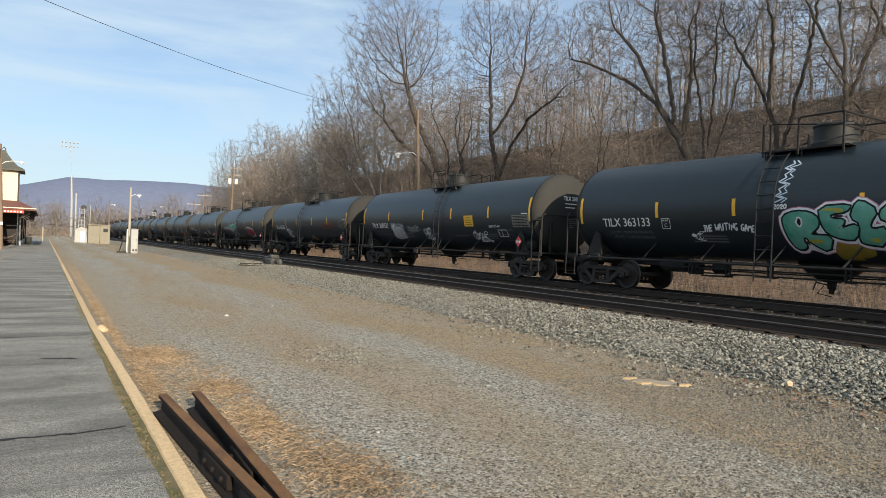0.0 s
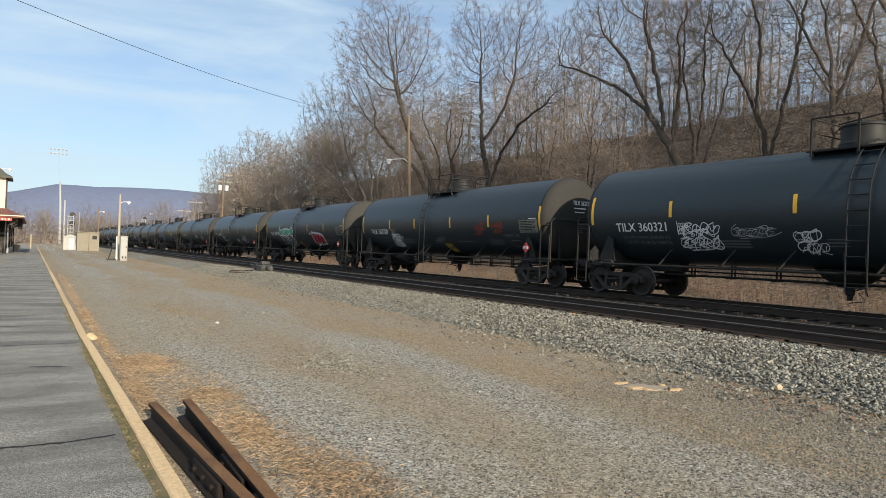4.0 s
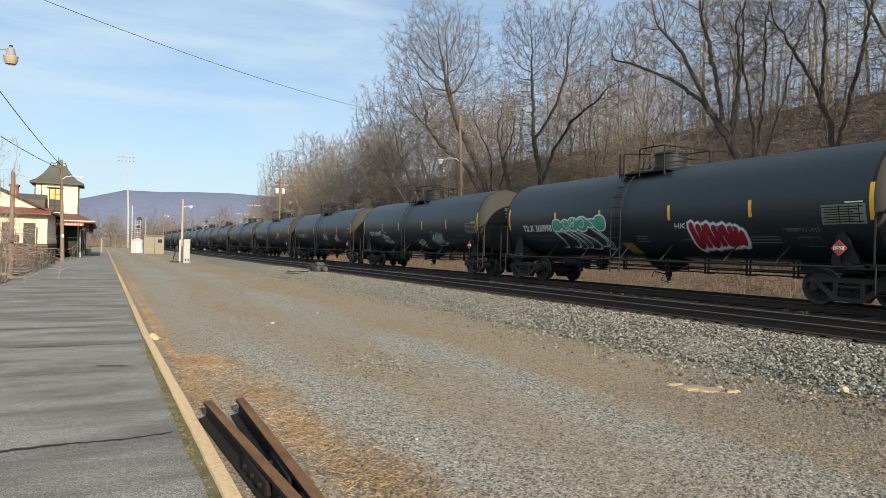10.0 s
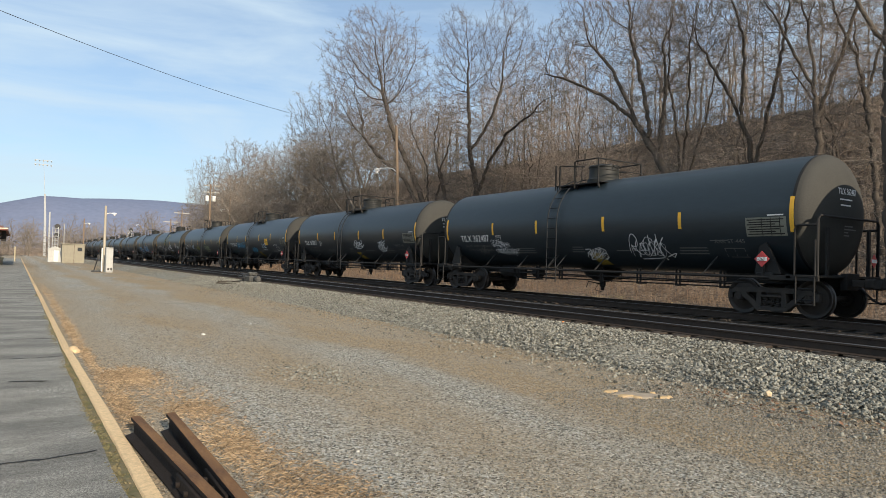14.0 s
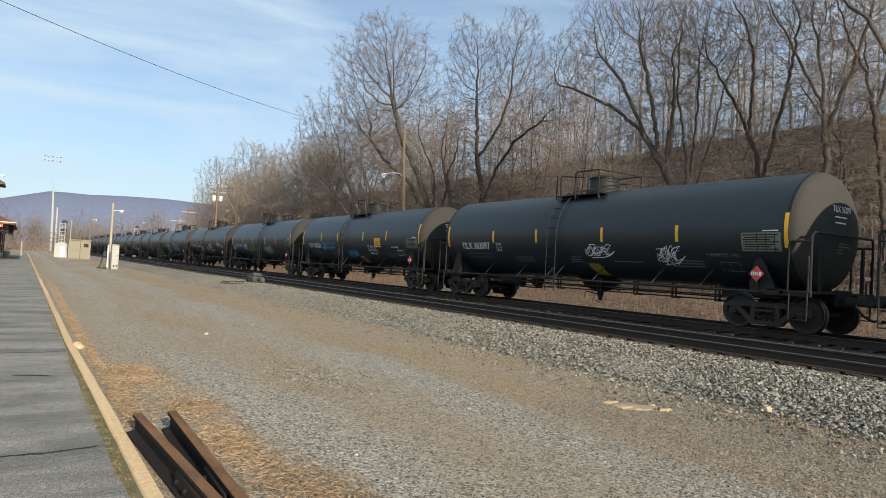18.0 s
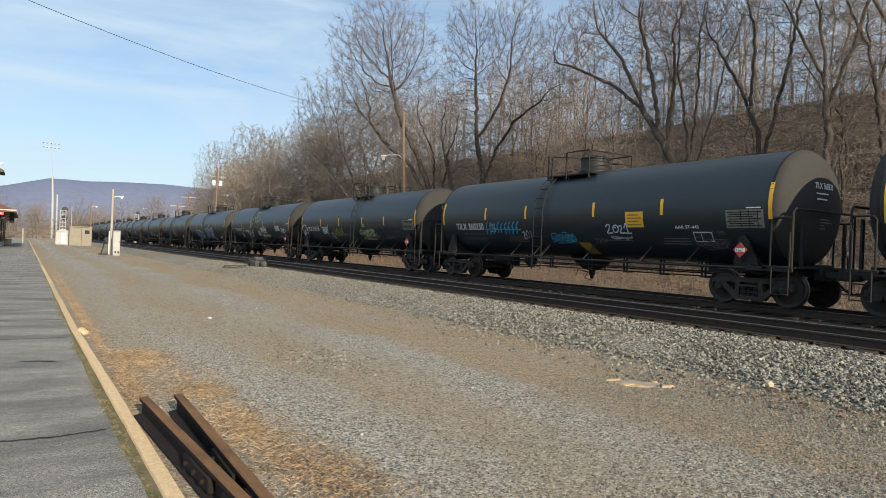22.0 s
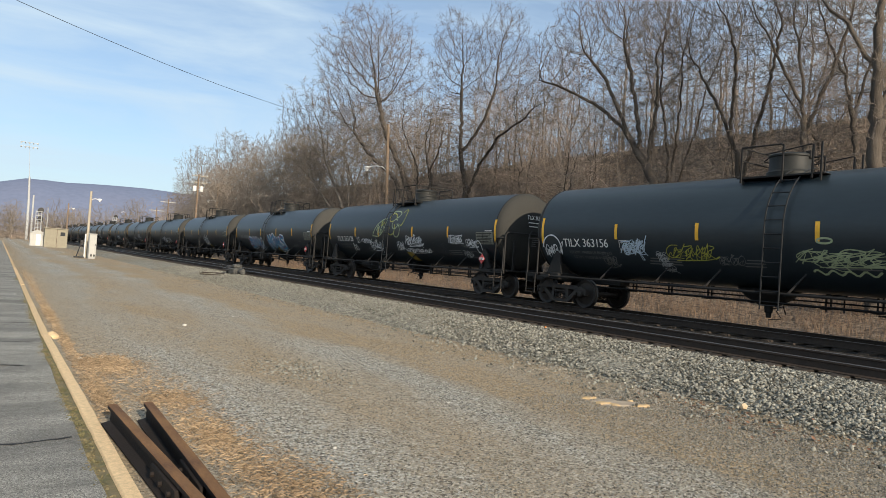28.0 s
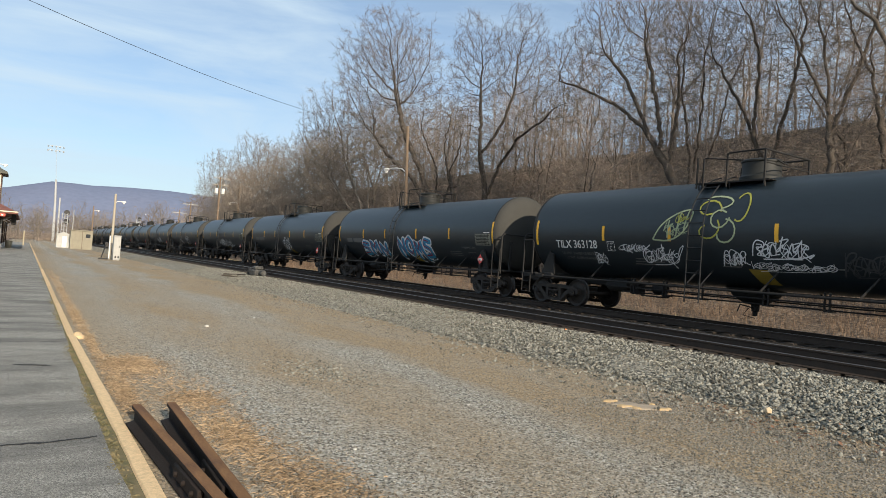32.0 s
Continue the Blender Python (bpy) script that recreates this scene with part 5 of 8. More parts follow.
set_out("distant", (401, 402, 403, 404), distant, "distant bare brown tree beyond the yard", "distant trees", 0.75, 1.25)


def brush(name, n, x0, x1, y0, y1, h0, h1, stems, mat, label, seed, thick=0.006, curl=0.5, low=1.0):
    """A thicket of thin dead stems, each a bent three-sided sliver."""
    r = np.random.RandomState(seed)
    cx, cy = r.uniform(x0, x1, n), r.uniform(y0, y1, n)
    X, Y = np.repeat(cx, stems) + r.normal(0, 0.22, n * stems), np.repeat(cy, stems) + r.normal(0, 0.22, n * stems)
    Z = np.array([land(a, b) for a, b in zip(cx, cy)])
    Z = np.repeat(Z, stems) - 0.05
    H = r.uniform(h0, h1, n * stems) * np.interp(X, [23, 27.5], [low, 1.0])
    ax, ay = r.normal(0, curl, n * stems) * H * 0.5, r.normal(0, curl, n * stems) * H * 0.5
    P = np.stack([X, Y, Z], -1)
    M = P + np.stack([ax * 0.35, ay * 0.35, H * 0.55], -1)
    E = P + np.stack([ax, ay, H], -1)
    w = thick * (0.6 + 0.8 * r.rand(n * stems))[:, None]
    a = r.uniform(0, 6.28, n * stems)
    U = np.stack([np.cos(a), np.sin(a), 0 * a], -1) * w
    W = np.stack([-np.sin(a), np.cos(a), 0 * a], -1) * w
    V = np.stack([P + U, P - U * 0.5 + W, P - U * 0.5 - W, M + U, M - U * 0.5 + W, M - U * 0.5 - W, E], 1)
    i = (np.arange(n * stems) * 7)[:, None]
    F = []
    for q in ((0, 1, 4, 3), (1, 2, 5, 4), (2, 0, 3, 5)):
        F += (i + np.array(q)).tolist()
    for q in ((3, 4, 6), (4, 5, 6), (5, 3, 6)):
        F += (i + np.array(q)).tolist()
    return tagged(new(name, raw_mesh(name, V.reshape(-1, 3), F, mat)), label, "brush", kind="stuff")


brush("bank_brush", 4200, 26.5, 41.5, 3, 95, 0.3, 1.3, 8, BRAMBLE, "tangle of leafless brown brush on the bank", 1, 0.006, 0.7, 0.3)
brush("dead_stalks", 4800, 23.0, 29.0, 4, 80, 0.15, 0.7, 7, RED_STALK, "red-brown dead weeds behind the track", 2, 0.003, 0.55)
brush("dead_grass", 5200, 18.7, 23.4, 3, 90, 0.03, 0.13, 7, PALE_GRASS, "short straw-coloured and olive grass along the track bed", 3, 0.005, 1.2)
brush("far_woods", 1200, -70, 18, 235, 420, 1.0, 4, 8, RED_TWIGS, "distant bare brown woods beyond the station", 4, 0.04, 0.7)
brush("far_thicket", 1000, 23, 70, 110, 420, 1.5, 4.5, 8, RED_TWIGS, "distant bare brown woods along the line", 5, 0.025, 0.5)
brush("bank_saplings", 700, 31, 43, 3, 75, 1.2, 3.6, 4, DARK_TWIGS, "thin leafless saplings crowding the bank", 9, 0.011, 0.22)

CARS = {}
base_car = tank_car()
FIRST, LAST = -1, 23
for i in range(FIRST, LAST + 1):
    c = base_car if i == FIRST else copy_thing(base_car, pose(TRAIN_X, car_y(i, 0), RAIL_Z))
    c.matrix_basis = pose(TRAIN_X, car_y(i, 0), RAIL_Z)
    CARS[i] = c

# two cars run the other way round: ladder, housing and gear are turned end for end
for i, slide_ladder, slide_top in ((6, -0.05, -0.30), (0, -0.05, -0.18)):
    for ob in list(CARS[i].children):
        kind = ob.name.split(".")[0]
        if kind in ("ladder_stile", "ladder_rung", "ladder_brace", "manway_housing", "top_platform", "platform_end_rail", "bottom_outlet", "brake_pipe", "brake_reservoir", "brake_cylinder", "pipe_hanger"):
            slide = slide_ladder if kind.startswith("ladder") else slide_top if kind in ("manway_housing", "top_platform", "platform_end_rail") else 0
            ob.matrix_basis = Matrix.Translation((0, slide, 0)) @ Matrix.Rotation(math.pi, 4, "Z") @ ob.matrix_basis
        if kind == "tank":
            for q in list(ob.children):
                if q.name.split(".")[0] == "outlet_marking":
                    bpy.data.objects.remove(q)


def restripe(i, places):
    """Gives one car its own set of stripes on the near flank."""
    f = [o for o in CARS[i].children if o.name.split(".")[0] == "tank"][0]
    for q in list(f.children):
        if q.name.split(".")[0] == "reflective_stripe" and min(v.co.x for v in q.data.vertices) < 0:
            bpy.data.objects.remove(q)
    for a, z0, z1 in places:
        st = Shape()
        patch(st, a, a + 0.105, z0, z1, nz=8)
        part("reflective_stripe", st, YELLOW, f, "yellow reflective stripe")


HIGH = (2.34, 2.80)
restripe(0, [(0.04, 2.17, 3.06), (3.09, *HIGH), (6.68, *HIGH), (9.2, *HIGH), (12.05, *HIGH), (14.70, 2.17, 3.06)])
restripe(5, [(0.06, 2.17, 3.08), (3.1, *HIGH), (5.55, *HIGH), (8.93, *HIGH), (11.6, *HIGH), (14.84, 2.17, 3.08)])
restripe(6, [(0.06, 2.04, 2.89), (3.25, 2.20, 2.655), (6.0, 2.20, 2.655), (9.1, 2.20, 2.655), (11.65, 2.20, 2.655), (14.8, 2.04, 2.89)])
for ob in CARS[5].children:
    if ob.name.startswith("ladder"):
        ob.matrix_basis = Matrix.Translation((0, 0.28, 0)) @ ob.matrix_basis
# the second car carries an air reservoir beside its sill
sh = Shape()
sh.lathe([(-0.48, 0.0), (-0.47, 0.13), (-0.42, 0.19), (0.42, 0.19), (0.47, 0.13), (0.48, 0.0)], "y", 20, pose(-1.12, at_a(14.25), 1.28))
part("air_reservoir", sh, UNDER, CARS[0], "round air reservoir beside the end sill")
sh = Shape()
for dy in (-0.28, 0.28):
    sh.lathe([(dy - 0.02, 0.19), (dy - 0.02, 0.20), (dy + 0.02, 0.20), (dy + 0.02, 0.19)], "y", 20, pose(-1.12, at_a(14.25), 1.28))
part("reservoir_strap", sh, TRUCK, CARS[0])
for q in CARS[2].children_recursive:
    if q.name.split(".")[0] == "outlet_marking":
        q.matrix_basis = Matrix.Translation((0, 1.5, 0)) @ q.matrix_basis

from mathutils import geometry

# ---------------------------------------------------------------- markings of each car
def head_y(x, z):
    r = min(TANK_R - 0.02, math.hypot(x, z - TANK_Z))
    c = (r / (TANK_R - 0.012)) ** (1 / 0.80)
    return -(HALF + 0.015 + 0.44 * math.sqrt(max(0, 1 - c * c))) - 0.014


def head_lettering(text, x, z, size, width, parent, mat=WHITE):
    cu = bpy.data.curves.new("head_number", "FONT")
    cu.body, cu.size = text, size
    tmp = new("tmp_text", cu)
    bpy.context.view_layer.update()
    me = bpy.data.meshes.new_from_object(tmp)
    bpy.data.objects.remove(tmp)
    me = bold(me, size * 0.035)
    sx = width / max(v.co.x for v in me.vertices)
    for v in me.vertices:
        a, b = x + v.co.x * sx, z + v.co.y
        v.co = (a, head_y(a, b) - v.co.z, b)
    me.materials.clear()
    me.materials.append(mat)
    ob = new("head_number", me)
    ob.parent = parent


def rounded(pts, times=2, closed=False):
    """Corners cut twice, as a hand rounds them."""
    for _ in range(times):
        out = [] if closed else [pts[0]]
        for (a, b), (c, d) in zip(pts, pts[1:] + (pts[:1] if closed else [])):
            out += [(a * 0.75 + c * 0.25, b * 0.75 + d * 0.25), (a * 0.25 + c * 0.75, b * 0.25 + d * 0.75)]
        pts = out if closed else out + [pts[-1]]
    return pts


HOOKS = [[(0.0, 0.0), (0.15, 1.0), (0.55, 0.1), (0.85, 1.05)], [(0.9, 0.9), (0.2, 1.0), (0.0, 0.5), (0.3, 0.0), (0.95, 0.2)],
         [(0.1, 0.9), (0.9, 1.0), (0.2, 0.5), (0.9, 0.45), (0.1, 0.0), (1.0, 0.05)], [(0.5, 1.0), (0.0, 0.6), (0.3, 0.0), (0.9, 0.3), (0.7, 0.95), (0.3, 0.8)],
         [(0.1, 1.05), (0.2, -0.05), (0.25, 0.5), (0.9, 1.0), (0.3, 0.5), (1.0, -0.1)], [(0.0, 0.1), (0.45, 1.05), (0.9, 0.0), (0.75, 0.4), (0.15, 0.4)],
         [(0.1, 0.0), (0.15, 1.0), (0.8, 0.85), (0.7, 0.5), (0.1, 0.5), (0.9, 0.0)]]


def scribble(rng, a0, a1, z0, z1, n):
    """A tag: a run of hooked letters drawn in one quick hand."""
    lines = []
    w, h = (a1 - a0) / n, z1 - z0
    for k in range(n):
        g = rng.choice(HOOKS)
        up, tall = rng.uniform(-0.06, 0.12), rng.uniform(0.72, 1.0)
        lines.append(rounded([(a0 + w * (k - 0.35 + 1.75 * x + 0.3 * y) + rng.gauss(0, 0.16) * w, z0 + h * (up + tall * y) + rng.gauss(0, 0.09) * h) for x, y in g]))
    if n > 3 and rng.random() < 0.6:
        e = lines[-1][-1]
        lines.append(rounded([e, (e[0] + w * 0.8, e[1] + h * 0.25), (a1 - w * 0.5, z0 - 0.02), (a0 + w, z0 - 0.05)]))
    return lines


def tag(i, seed, a0, a1, z0, z1, n, mat, w=0.045, label="white spray-painted graffiti tag"):
    rng = random.Random(seed)
    sh = Shape()
    run = scribble(rng, a0, a1, z0, z1, n)
    for ln in run:
        stroke(sh, ln, w * rng.uniform(0.40, 0.60), 0.012 + rng.random() * 0.002)
    for one, two in zip(run, run[1:]):
        # the can does not stop between letters
        stroke(sh, fine([one[-1], ((one[-1][0] + two[0][0]) / 2, min(one[-1][1], two[0][1])), two[0]], 3), w * 0.35, 0.0145)
    for ln in scribble(rng, a0 + 0.03, a1 - 0.03, z0, z0 + (z1 - z0) * 0.8, n + 1)[:n + 1]:
        stroke(sh, ln, w * rng.uniform(0.25, 0.45), 0.015 + rng.random() * 0.002)
    part("graffiti_tag", sh, mat, flank(i), label)


# letter skeletons for the big pieces, in a unit square
LETTERS = {"R": [[(0.1, 0), (0.15, 1), (0.7, 1.0), (0.85, 0.75), (0.65, 0.52), (0.2, 0.5), (0.55, 0.4), (0.95, 0.0)]],
           "E": [[(0.9, 1.0), (0.2, 0.95), (0.15, 0.5), (0.75, 0.55)], [(0.15, 0.5), (0.12, 0.05), (0.9, 0.1)]],
           "L": [[(0.3, 1.05), (0.2, 0.1), (0.95, 0.15)]], "T": [[(0.0, 0.95), (1.0, 1.0)], [(0.5, 1.0), (0.45, 0.0)]],
           "O": [[(0.5, 1.0), (0.1, 0.75), (0.1, 0.25), (0.5, 0.0), (0.9, 0.25), (0.9, 0.75), (0.5, 1.0)]],
           "A": [[(0.05, 0.0), (0.45, 1.0), (0.6, 1.0), (0.95, 0.0)], [(0.25, 0.4), (0.8, 0.4)]],
           "M": [[(0.05, 0.0), (0.15, 1.0), (0.5, 0.45), (0.85, 1.0), (0.95, 0.0)]], "S": [[(0.9, 0.9), (0.3, 1.0), (0.15, 0.65), (0.8, 0.45), (0.8, 0.1), (0.1, 0.05)]],
           "N": [[(0.1, 0.0), (0.15, 1.0), (0.8, 0.1), (0.9, 1.0)]], "H": [[(0.15, 0.0), (0.2, 1.0)], [(0.15, 0.45), (0.85, 0.55)], [(0.85, 1.0), (0.8, 0.0)]],
           "W": [[(0.0, 1.0), (0.2, 0.0), (0.5, 0.7), (0.75, 0.0), (1.0, 1.0)]], "I": [[(0.5, 0.0), (0.5, 1.0)]], "K": [[(0.2, 0.0), (0.25, 1.0)], [(0.85, 1.0), (0.25, 0.5), (0.9, 0.0)]],
           "G": [[(0.85, 0.9), (0.4, 1.0), (0.1, 0.6), (0.2, 0.1), (0.7, 0.0), (0.9, 0.4), (0.55, 0.42)]], "V": [[(0.05, 1.0), (0.4, 0.0), (0.95, 1.0)]],
           "2": [[(0.1, 0.75), (0.45, 1.0), (0.8, 0.75), (0.1, 0.05), (0.95, 0.08)]], "0": [[(0.5, 1.0), (0.1, 0.7), (0.15, 0.2), (0.5, 0.0), (0.85, 0.3), (0.85, 0.75), (0.5, 1.0)]],
           "1": [[(0.25, 0.75), (0.55, 1.0), (0.5, 0.0)]]}


def fine(pts, k=5):
    out = []
    for (a, b), (c, d) in zip(pts, pts[1:]):
        out += [(a + (c - a) * j / k, b + (d - b) * j / k) for j in range(k)]
    return out + [pts[-1]]


def piece(i, word, a0, a1, z0, z1, layers, label):
    """A filled piece: each layer paints all letters thinner than the one below."""
    n = len(word)
    w = (a1 - a0) / n
    for q, (mat, width, dx, dz) in enumerate(layers):
        for k, ch in enumerate(word):
            sh = Shape()
            drop = 0.10 * math.sin(k * 2.1)
            for sk in LETTERS[ch]:
                pts = [(a0 + w * (k + 0.08 + 0.84 * x) + dx, z0 + (z1 - z0) * (0.08 + 0.84 * y) + drop * (z1 - z0) + dz) for x, y in fine(sk)]
                stroke(sh, pts, width, 0.010 + 0.004 * q + 0.0005 * k)
                for e in (pts[0], pts[-1]):
                    ring = [(e[0] + width * 0.5 * math.cos(t * 0.785), e[1] + width * 0.5 * math.sin(t * 0.785)) for t in range(8)]
                    sh.add([(shell_x(z, 0.010 + 0.004 * q + 0.0005 * k + 0.0002), at_a(a), z) for a, z in ring], [tuple(range(8))])
            part("graffiti_letter", sh, mat, flank(i), label)


def hand(i, word, a0, a1, z0, z1, mat, w, name, label, seed=1, arch=0.0, lean=0.12):
    """Words written with a spray can, letter by letter."""
    rng = random.Random(seed)
    sh = Shape()
    n = len(word)
    cw, h = (a1 - a0) / n, z1 - z0
    for k, ch in enumerate(word):
        if ch == " ":
            continue
        f = (k + 0.5) / n
        rise = arch * (1 - (2 * f - 1) ** 2)
        for sk in LETTERS[ch]:
            pts = [(a0 + cw * (k + 0.02 + 1.0 * x + lean * y * h / cw) + rng.gauss(0, 0.04) * cw, z0 + rise + h * y + rng.gauss(0, 0.04) * h) for x, y in sk]
            stroke(sh, rounded(pts, 2) if len(pts) > 2 else fine(pts), w * rng.uniform(0.8, 1.1), 0.012 + rng.random() * 0.002)
    part(name, sh, mat, flank(i), label)


def paint_fill(sh, ring, off):
    """A filled outline on the shell, split finely enough to follow its curve."""
    todo = [[ring[k] for k in tri] for tri in geometry.tessellate_polygon([[Vector((a, z, 0)) for a, z in ring]])]
    while todo:
        t = todo.pop()
        d = [abs(t[k][1] - t[(k + 1) % 3][1]) for k in range(3)]
        k = d.index(max(d))
        if d[k] > 0.13:
            p, q, r = t[k], t[(k + 1) % 3], t[(k + 2) % 3]
            m = ((p[0] + q[0]) / 2, (p[1] + q[1]) / 2)
            todo += [[p, m, r], [m, q, r]]
        else:
            sh.add([(shell_x(z, off), at_a(a), z) for a, z in t], [(0, 1, 2)])


def swell(ring, w):
    """The outline pushed outwards by w."""
    n = len(ring)
    s = 1 if sum(ring[k - 1][0] * ring[k][1] - ring[k][0] * ring[k - 1][1] for k in range(n)) > 0 else -1
    out = []
    for k in range(n):
        (a0, z0), (a1, z1) = ring[k - 1], ring[(k + 1) % n]
        d = math.hypot(a1 - a0, z1 - z0) or 1
        out.append((ring[k][0] + s * w * (z1 - z0) / d, ring[k][1] - s * w * (a1 - a0) / d))
    return out


# fat outlines of single letters, in a unit square
FAT = {"R": [(0.0, 0.88), (0.3, 1.0), (0.62, 0.96), (0.78, 0.8), (0.76, 0.6), (0.62, 0.46), (0.54, 0.4), (1.02, 0.38), (0.8, -0.06), (0.48, 0.2), (0.43, 0.34), (0.36, 0.28), (0.4, 0.1), (0.3, 0.02), (0.14, 0.02), (0.06, 0.25), (0.0, 0.6)],
       "E": [(0.0, 0.95), (0.85, 1.0), (0.72, 0.76), (0.3, 0.72), (0.32, 0.6), (0.66, 0.58), (0.6, 0.4), (0.42, 0.3), (1.0, 0.48), (0.86, 0.0), (0.5, 0.0), (0.16, 0.16), (0.04, 0.45)],
       "L": [(0.1, 0.85), (0.3, 1.0), (0.82, 0.75), (0.54, 0.47), (0.58, 0.36), (1.0, 0.43), (0.84, 0.0), (0.33, 0.04), (0.13, 0.1), (0.28, 0.47), (0.0, 0.6)],
       "T": [(0.0, 0.8), (0.2, 1.0), (1.0, 0.9), (0.95, 0.65), (0.7, 0.66), (0.66, 0.05), (0.35, 0.0), (0.36, 0.62), (0.05, 0.6)],
       "bubble": [(0.5, 1.0), (0.15, 0.9), (0.0, 0.5), (0.15, 0.1), (0.5, 0.0), (0.85, 0.1), (1.0, 0.5), (0.85, 0.9)],
       "bone": [(0.12, 1.0), (0.0, 0.75), (0.02, 0.25), (0.2, 0.0), (0.42, 0.15), (0.6, 0.2), (0.8, 0.0), (1.0, 0.3), (1.0, 0.8), (0.85, 1.0), (0.66, 0.75), (0.45, 0.6), (0.28, 0.85)],
       "bar": [(0.1, 0.95), (0.55, 1.05), (0.75, 0.6), (1.0, 0.1), (0.7, -0.05), (0.35, 0.05), (0.3, 0.45)],
       "hook": [(0.0, 0.9), (0.5, 1.0), (0.6, 0.6), (0.75, 0.95), (1.0, 0.85), (0.9, 0.4), (1.0, 0.05), (0.6, 0.0), (0.45, 0.35), (0.35, 0.0), (0.05, 0.1), (0.2, 0.5)]}


def fat_piece(i, letters, layers, label, soft=2):
    """Filled letters in layers, each swollen less than the one below it."""
    for q, (mat, grow_by) in enumerate(layers):
        for k, (ch, a0, a1, z0, z1) in enumerate(letters):
            sh = Shape()
            ring = rounded([(a0 + (a1 - a0) * x, z0 + (z1 - z0) * y) for x, y in FAT[ch]], soft, True)
            paint_fill(sh, swell(ring, grow_by) if grow_by else ring, 0.010 + 0.004 * q + 0.0004 * k)
            part("graffiti_letter", sh, mat, flank(i), label)


def spots(i, places, mat, off=0.032, name="graffiti_spot"):
    for a, z, ra, rz in places:
        sh = Shape()
        paint_fill(sh, [(a + ra * math.cos(t * 0.524) * (1 + 0.2 * math.sin(t * 2.3)), z + rz * math.sin(t * 0.524)) for t in range(12)], off)
        part(name, sh, mat, flank(i))


def flank(i):
    return [o for o in CARS[i].children if o.name.split(".")[0] == "tank"][0]


def head(i):
    return [o for o in CARS[i].children if o.name.split(".")[0] == "tank_head"][0]


def mark(i, number):
    """Reporting mark, load lines and clearance box of one car."""
    f = flank(i)
    lettering("TILX " + number, 1.07, 1.955, 0.365, WHITE, f, "car_number", 1.90)
    lettering("LD LMT 194700 LB 88300 KG", 1.28, 1.745, 0.115, DULL, f, "load_limit", 1.75)
    lettering("LT WT  91300 LB 41400 KG", 1.40, 1.60, 0.115, DULL, f, "light_weight", 1.62)
    fr = Shape()
    for a0, a1, z0, z1 in ((3.40, 3.70, 2.16, 2.175), (3.40, 3.70, 1.885, 1.90), (3.40, 3.415, 1.9, 2.16), (3.685, 3.70, 1.9, 2.16)):
        patch(fr, a0, a1, z0, z1, nz=1)
    part("plate_frame", fr, WHITE, f)
    lettering("PLATE", 3.44, 2.09, 0.07, WHITE, f, "plate_word", 0.22)
    lettering("C", 3.49, 1.93, 0.15, WHITE, f, "plate_letter")
    h = head(i)
    head_lettering("TILX " + number, -0.36, 3.0, 0.22, 0.86, h)
    for k, (x0, x1) in enumerate(((0.24, 0.82), (0.26, 0.74))):
        b = Shape()
        z = 2.86 - k * 0.14
        b.add([(a, head_y(a, c), c) for c in (z, z + 0.034) for a in np.linspace(x0 - 0.55, x1 - 0.55, 7)], [(q, q + 1, q + 8, q + 7) for q in range(6)])
        part("head_capacity", b, WHITE, h)
    for k in range(4):
        b = Shape()
        z = 2.22 - k * 0.075
        x1 = (0.75, 0.95, 0.55, 0.6)[k]
        b.add([(a, head_y(a, c), c) for a, c in ((-0.1, z), (x1 - 0.45, z), (x1 - 0.45, z + 0.03), (-0.1, z + 0.03))], [(0, 1, 2, 3)])
        part("head_stencil", b, DULL, h)


NUMBERS = {-1: "363133", 0: "360321", 1: "362720", 2: "360998", 3: "362487", 4: "363097", 5: "360230", 6: "363156", 7: "363128"}
for i, number in NUMBERS.items():
    mark(i, number)
for i in range(8, LAST + 1):
    for a0, a1 in ((1.14, 1.8), (1.95, 3.1)):
        b = Shape()
        patch(b, a0, a1, 1.98, 2.20, nz=2)
        part("car_number", b, DULL, flank(i))


def square_sign(i):
    lettering("AAR ST-445", 12.06, 1.95, 0.13, WHITE, flank(i), "stencil_lettering", 0.78)
    fr = Shape()
    for a0, a1, z0, z1 in ((12.62, 13.20, 1.84, 1.86), (12.62, 13.20, 1.60, 1.62), (12.62, 12.64, 1.61, 1.85), (13.18, 13.20, 1.61, 1.85), (12.85, 12.865, 1.61, 1.85)):
        patch(fr, a0, a1, z0, z1, 0.012, nz=1)
    part("stencil_frame", fr, WHITE, flank(i))
    sh = Shape()
    patch(sh, 10.30, 10.98, 2.0, 2.46)
    s = part("yellow_notice", sh, YELLOW, flank(i), "square yellow notice")
    for k in range(4):
        ln = Shape()
        patch(ln, 10.38, 10.90 - 0.08 * (k % 2), 2.06 + 0.095 * k, 2.095 + 0.095 * k, 0.011, nz=1)
        part("notice_line", ln, OCHRE, s)


BLUE_L = [(SPRAY_WHITE, 0.38, 0, 0), (SPRAY_BLUE, 0.22, 0, 0), (SPRAY_RED, 0.05, -0.10, 0.02)]
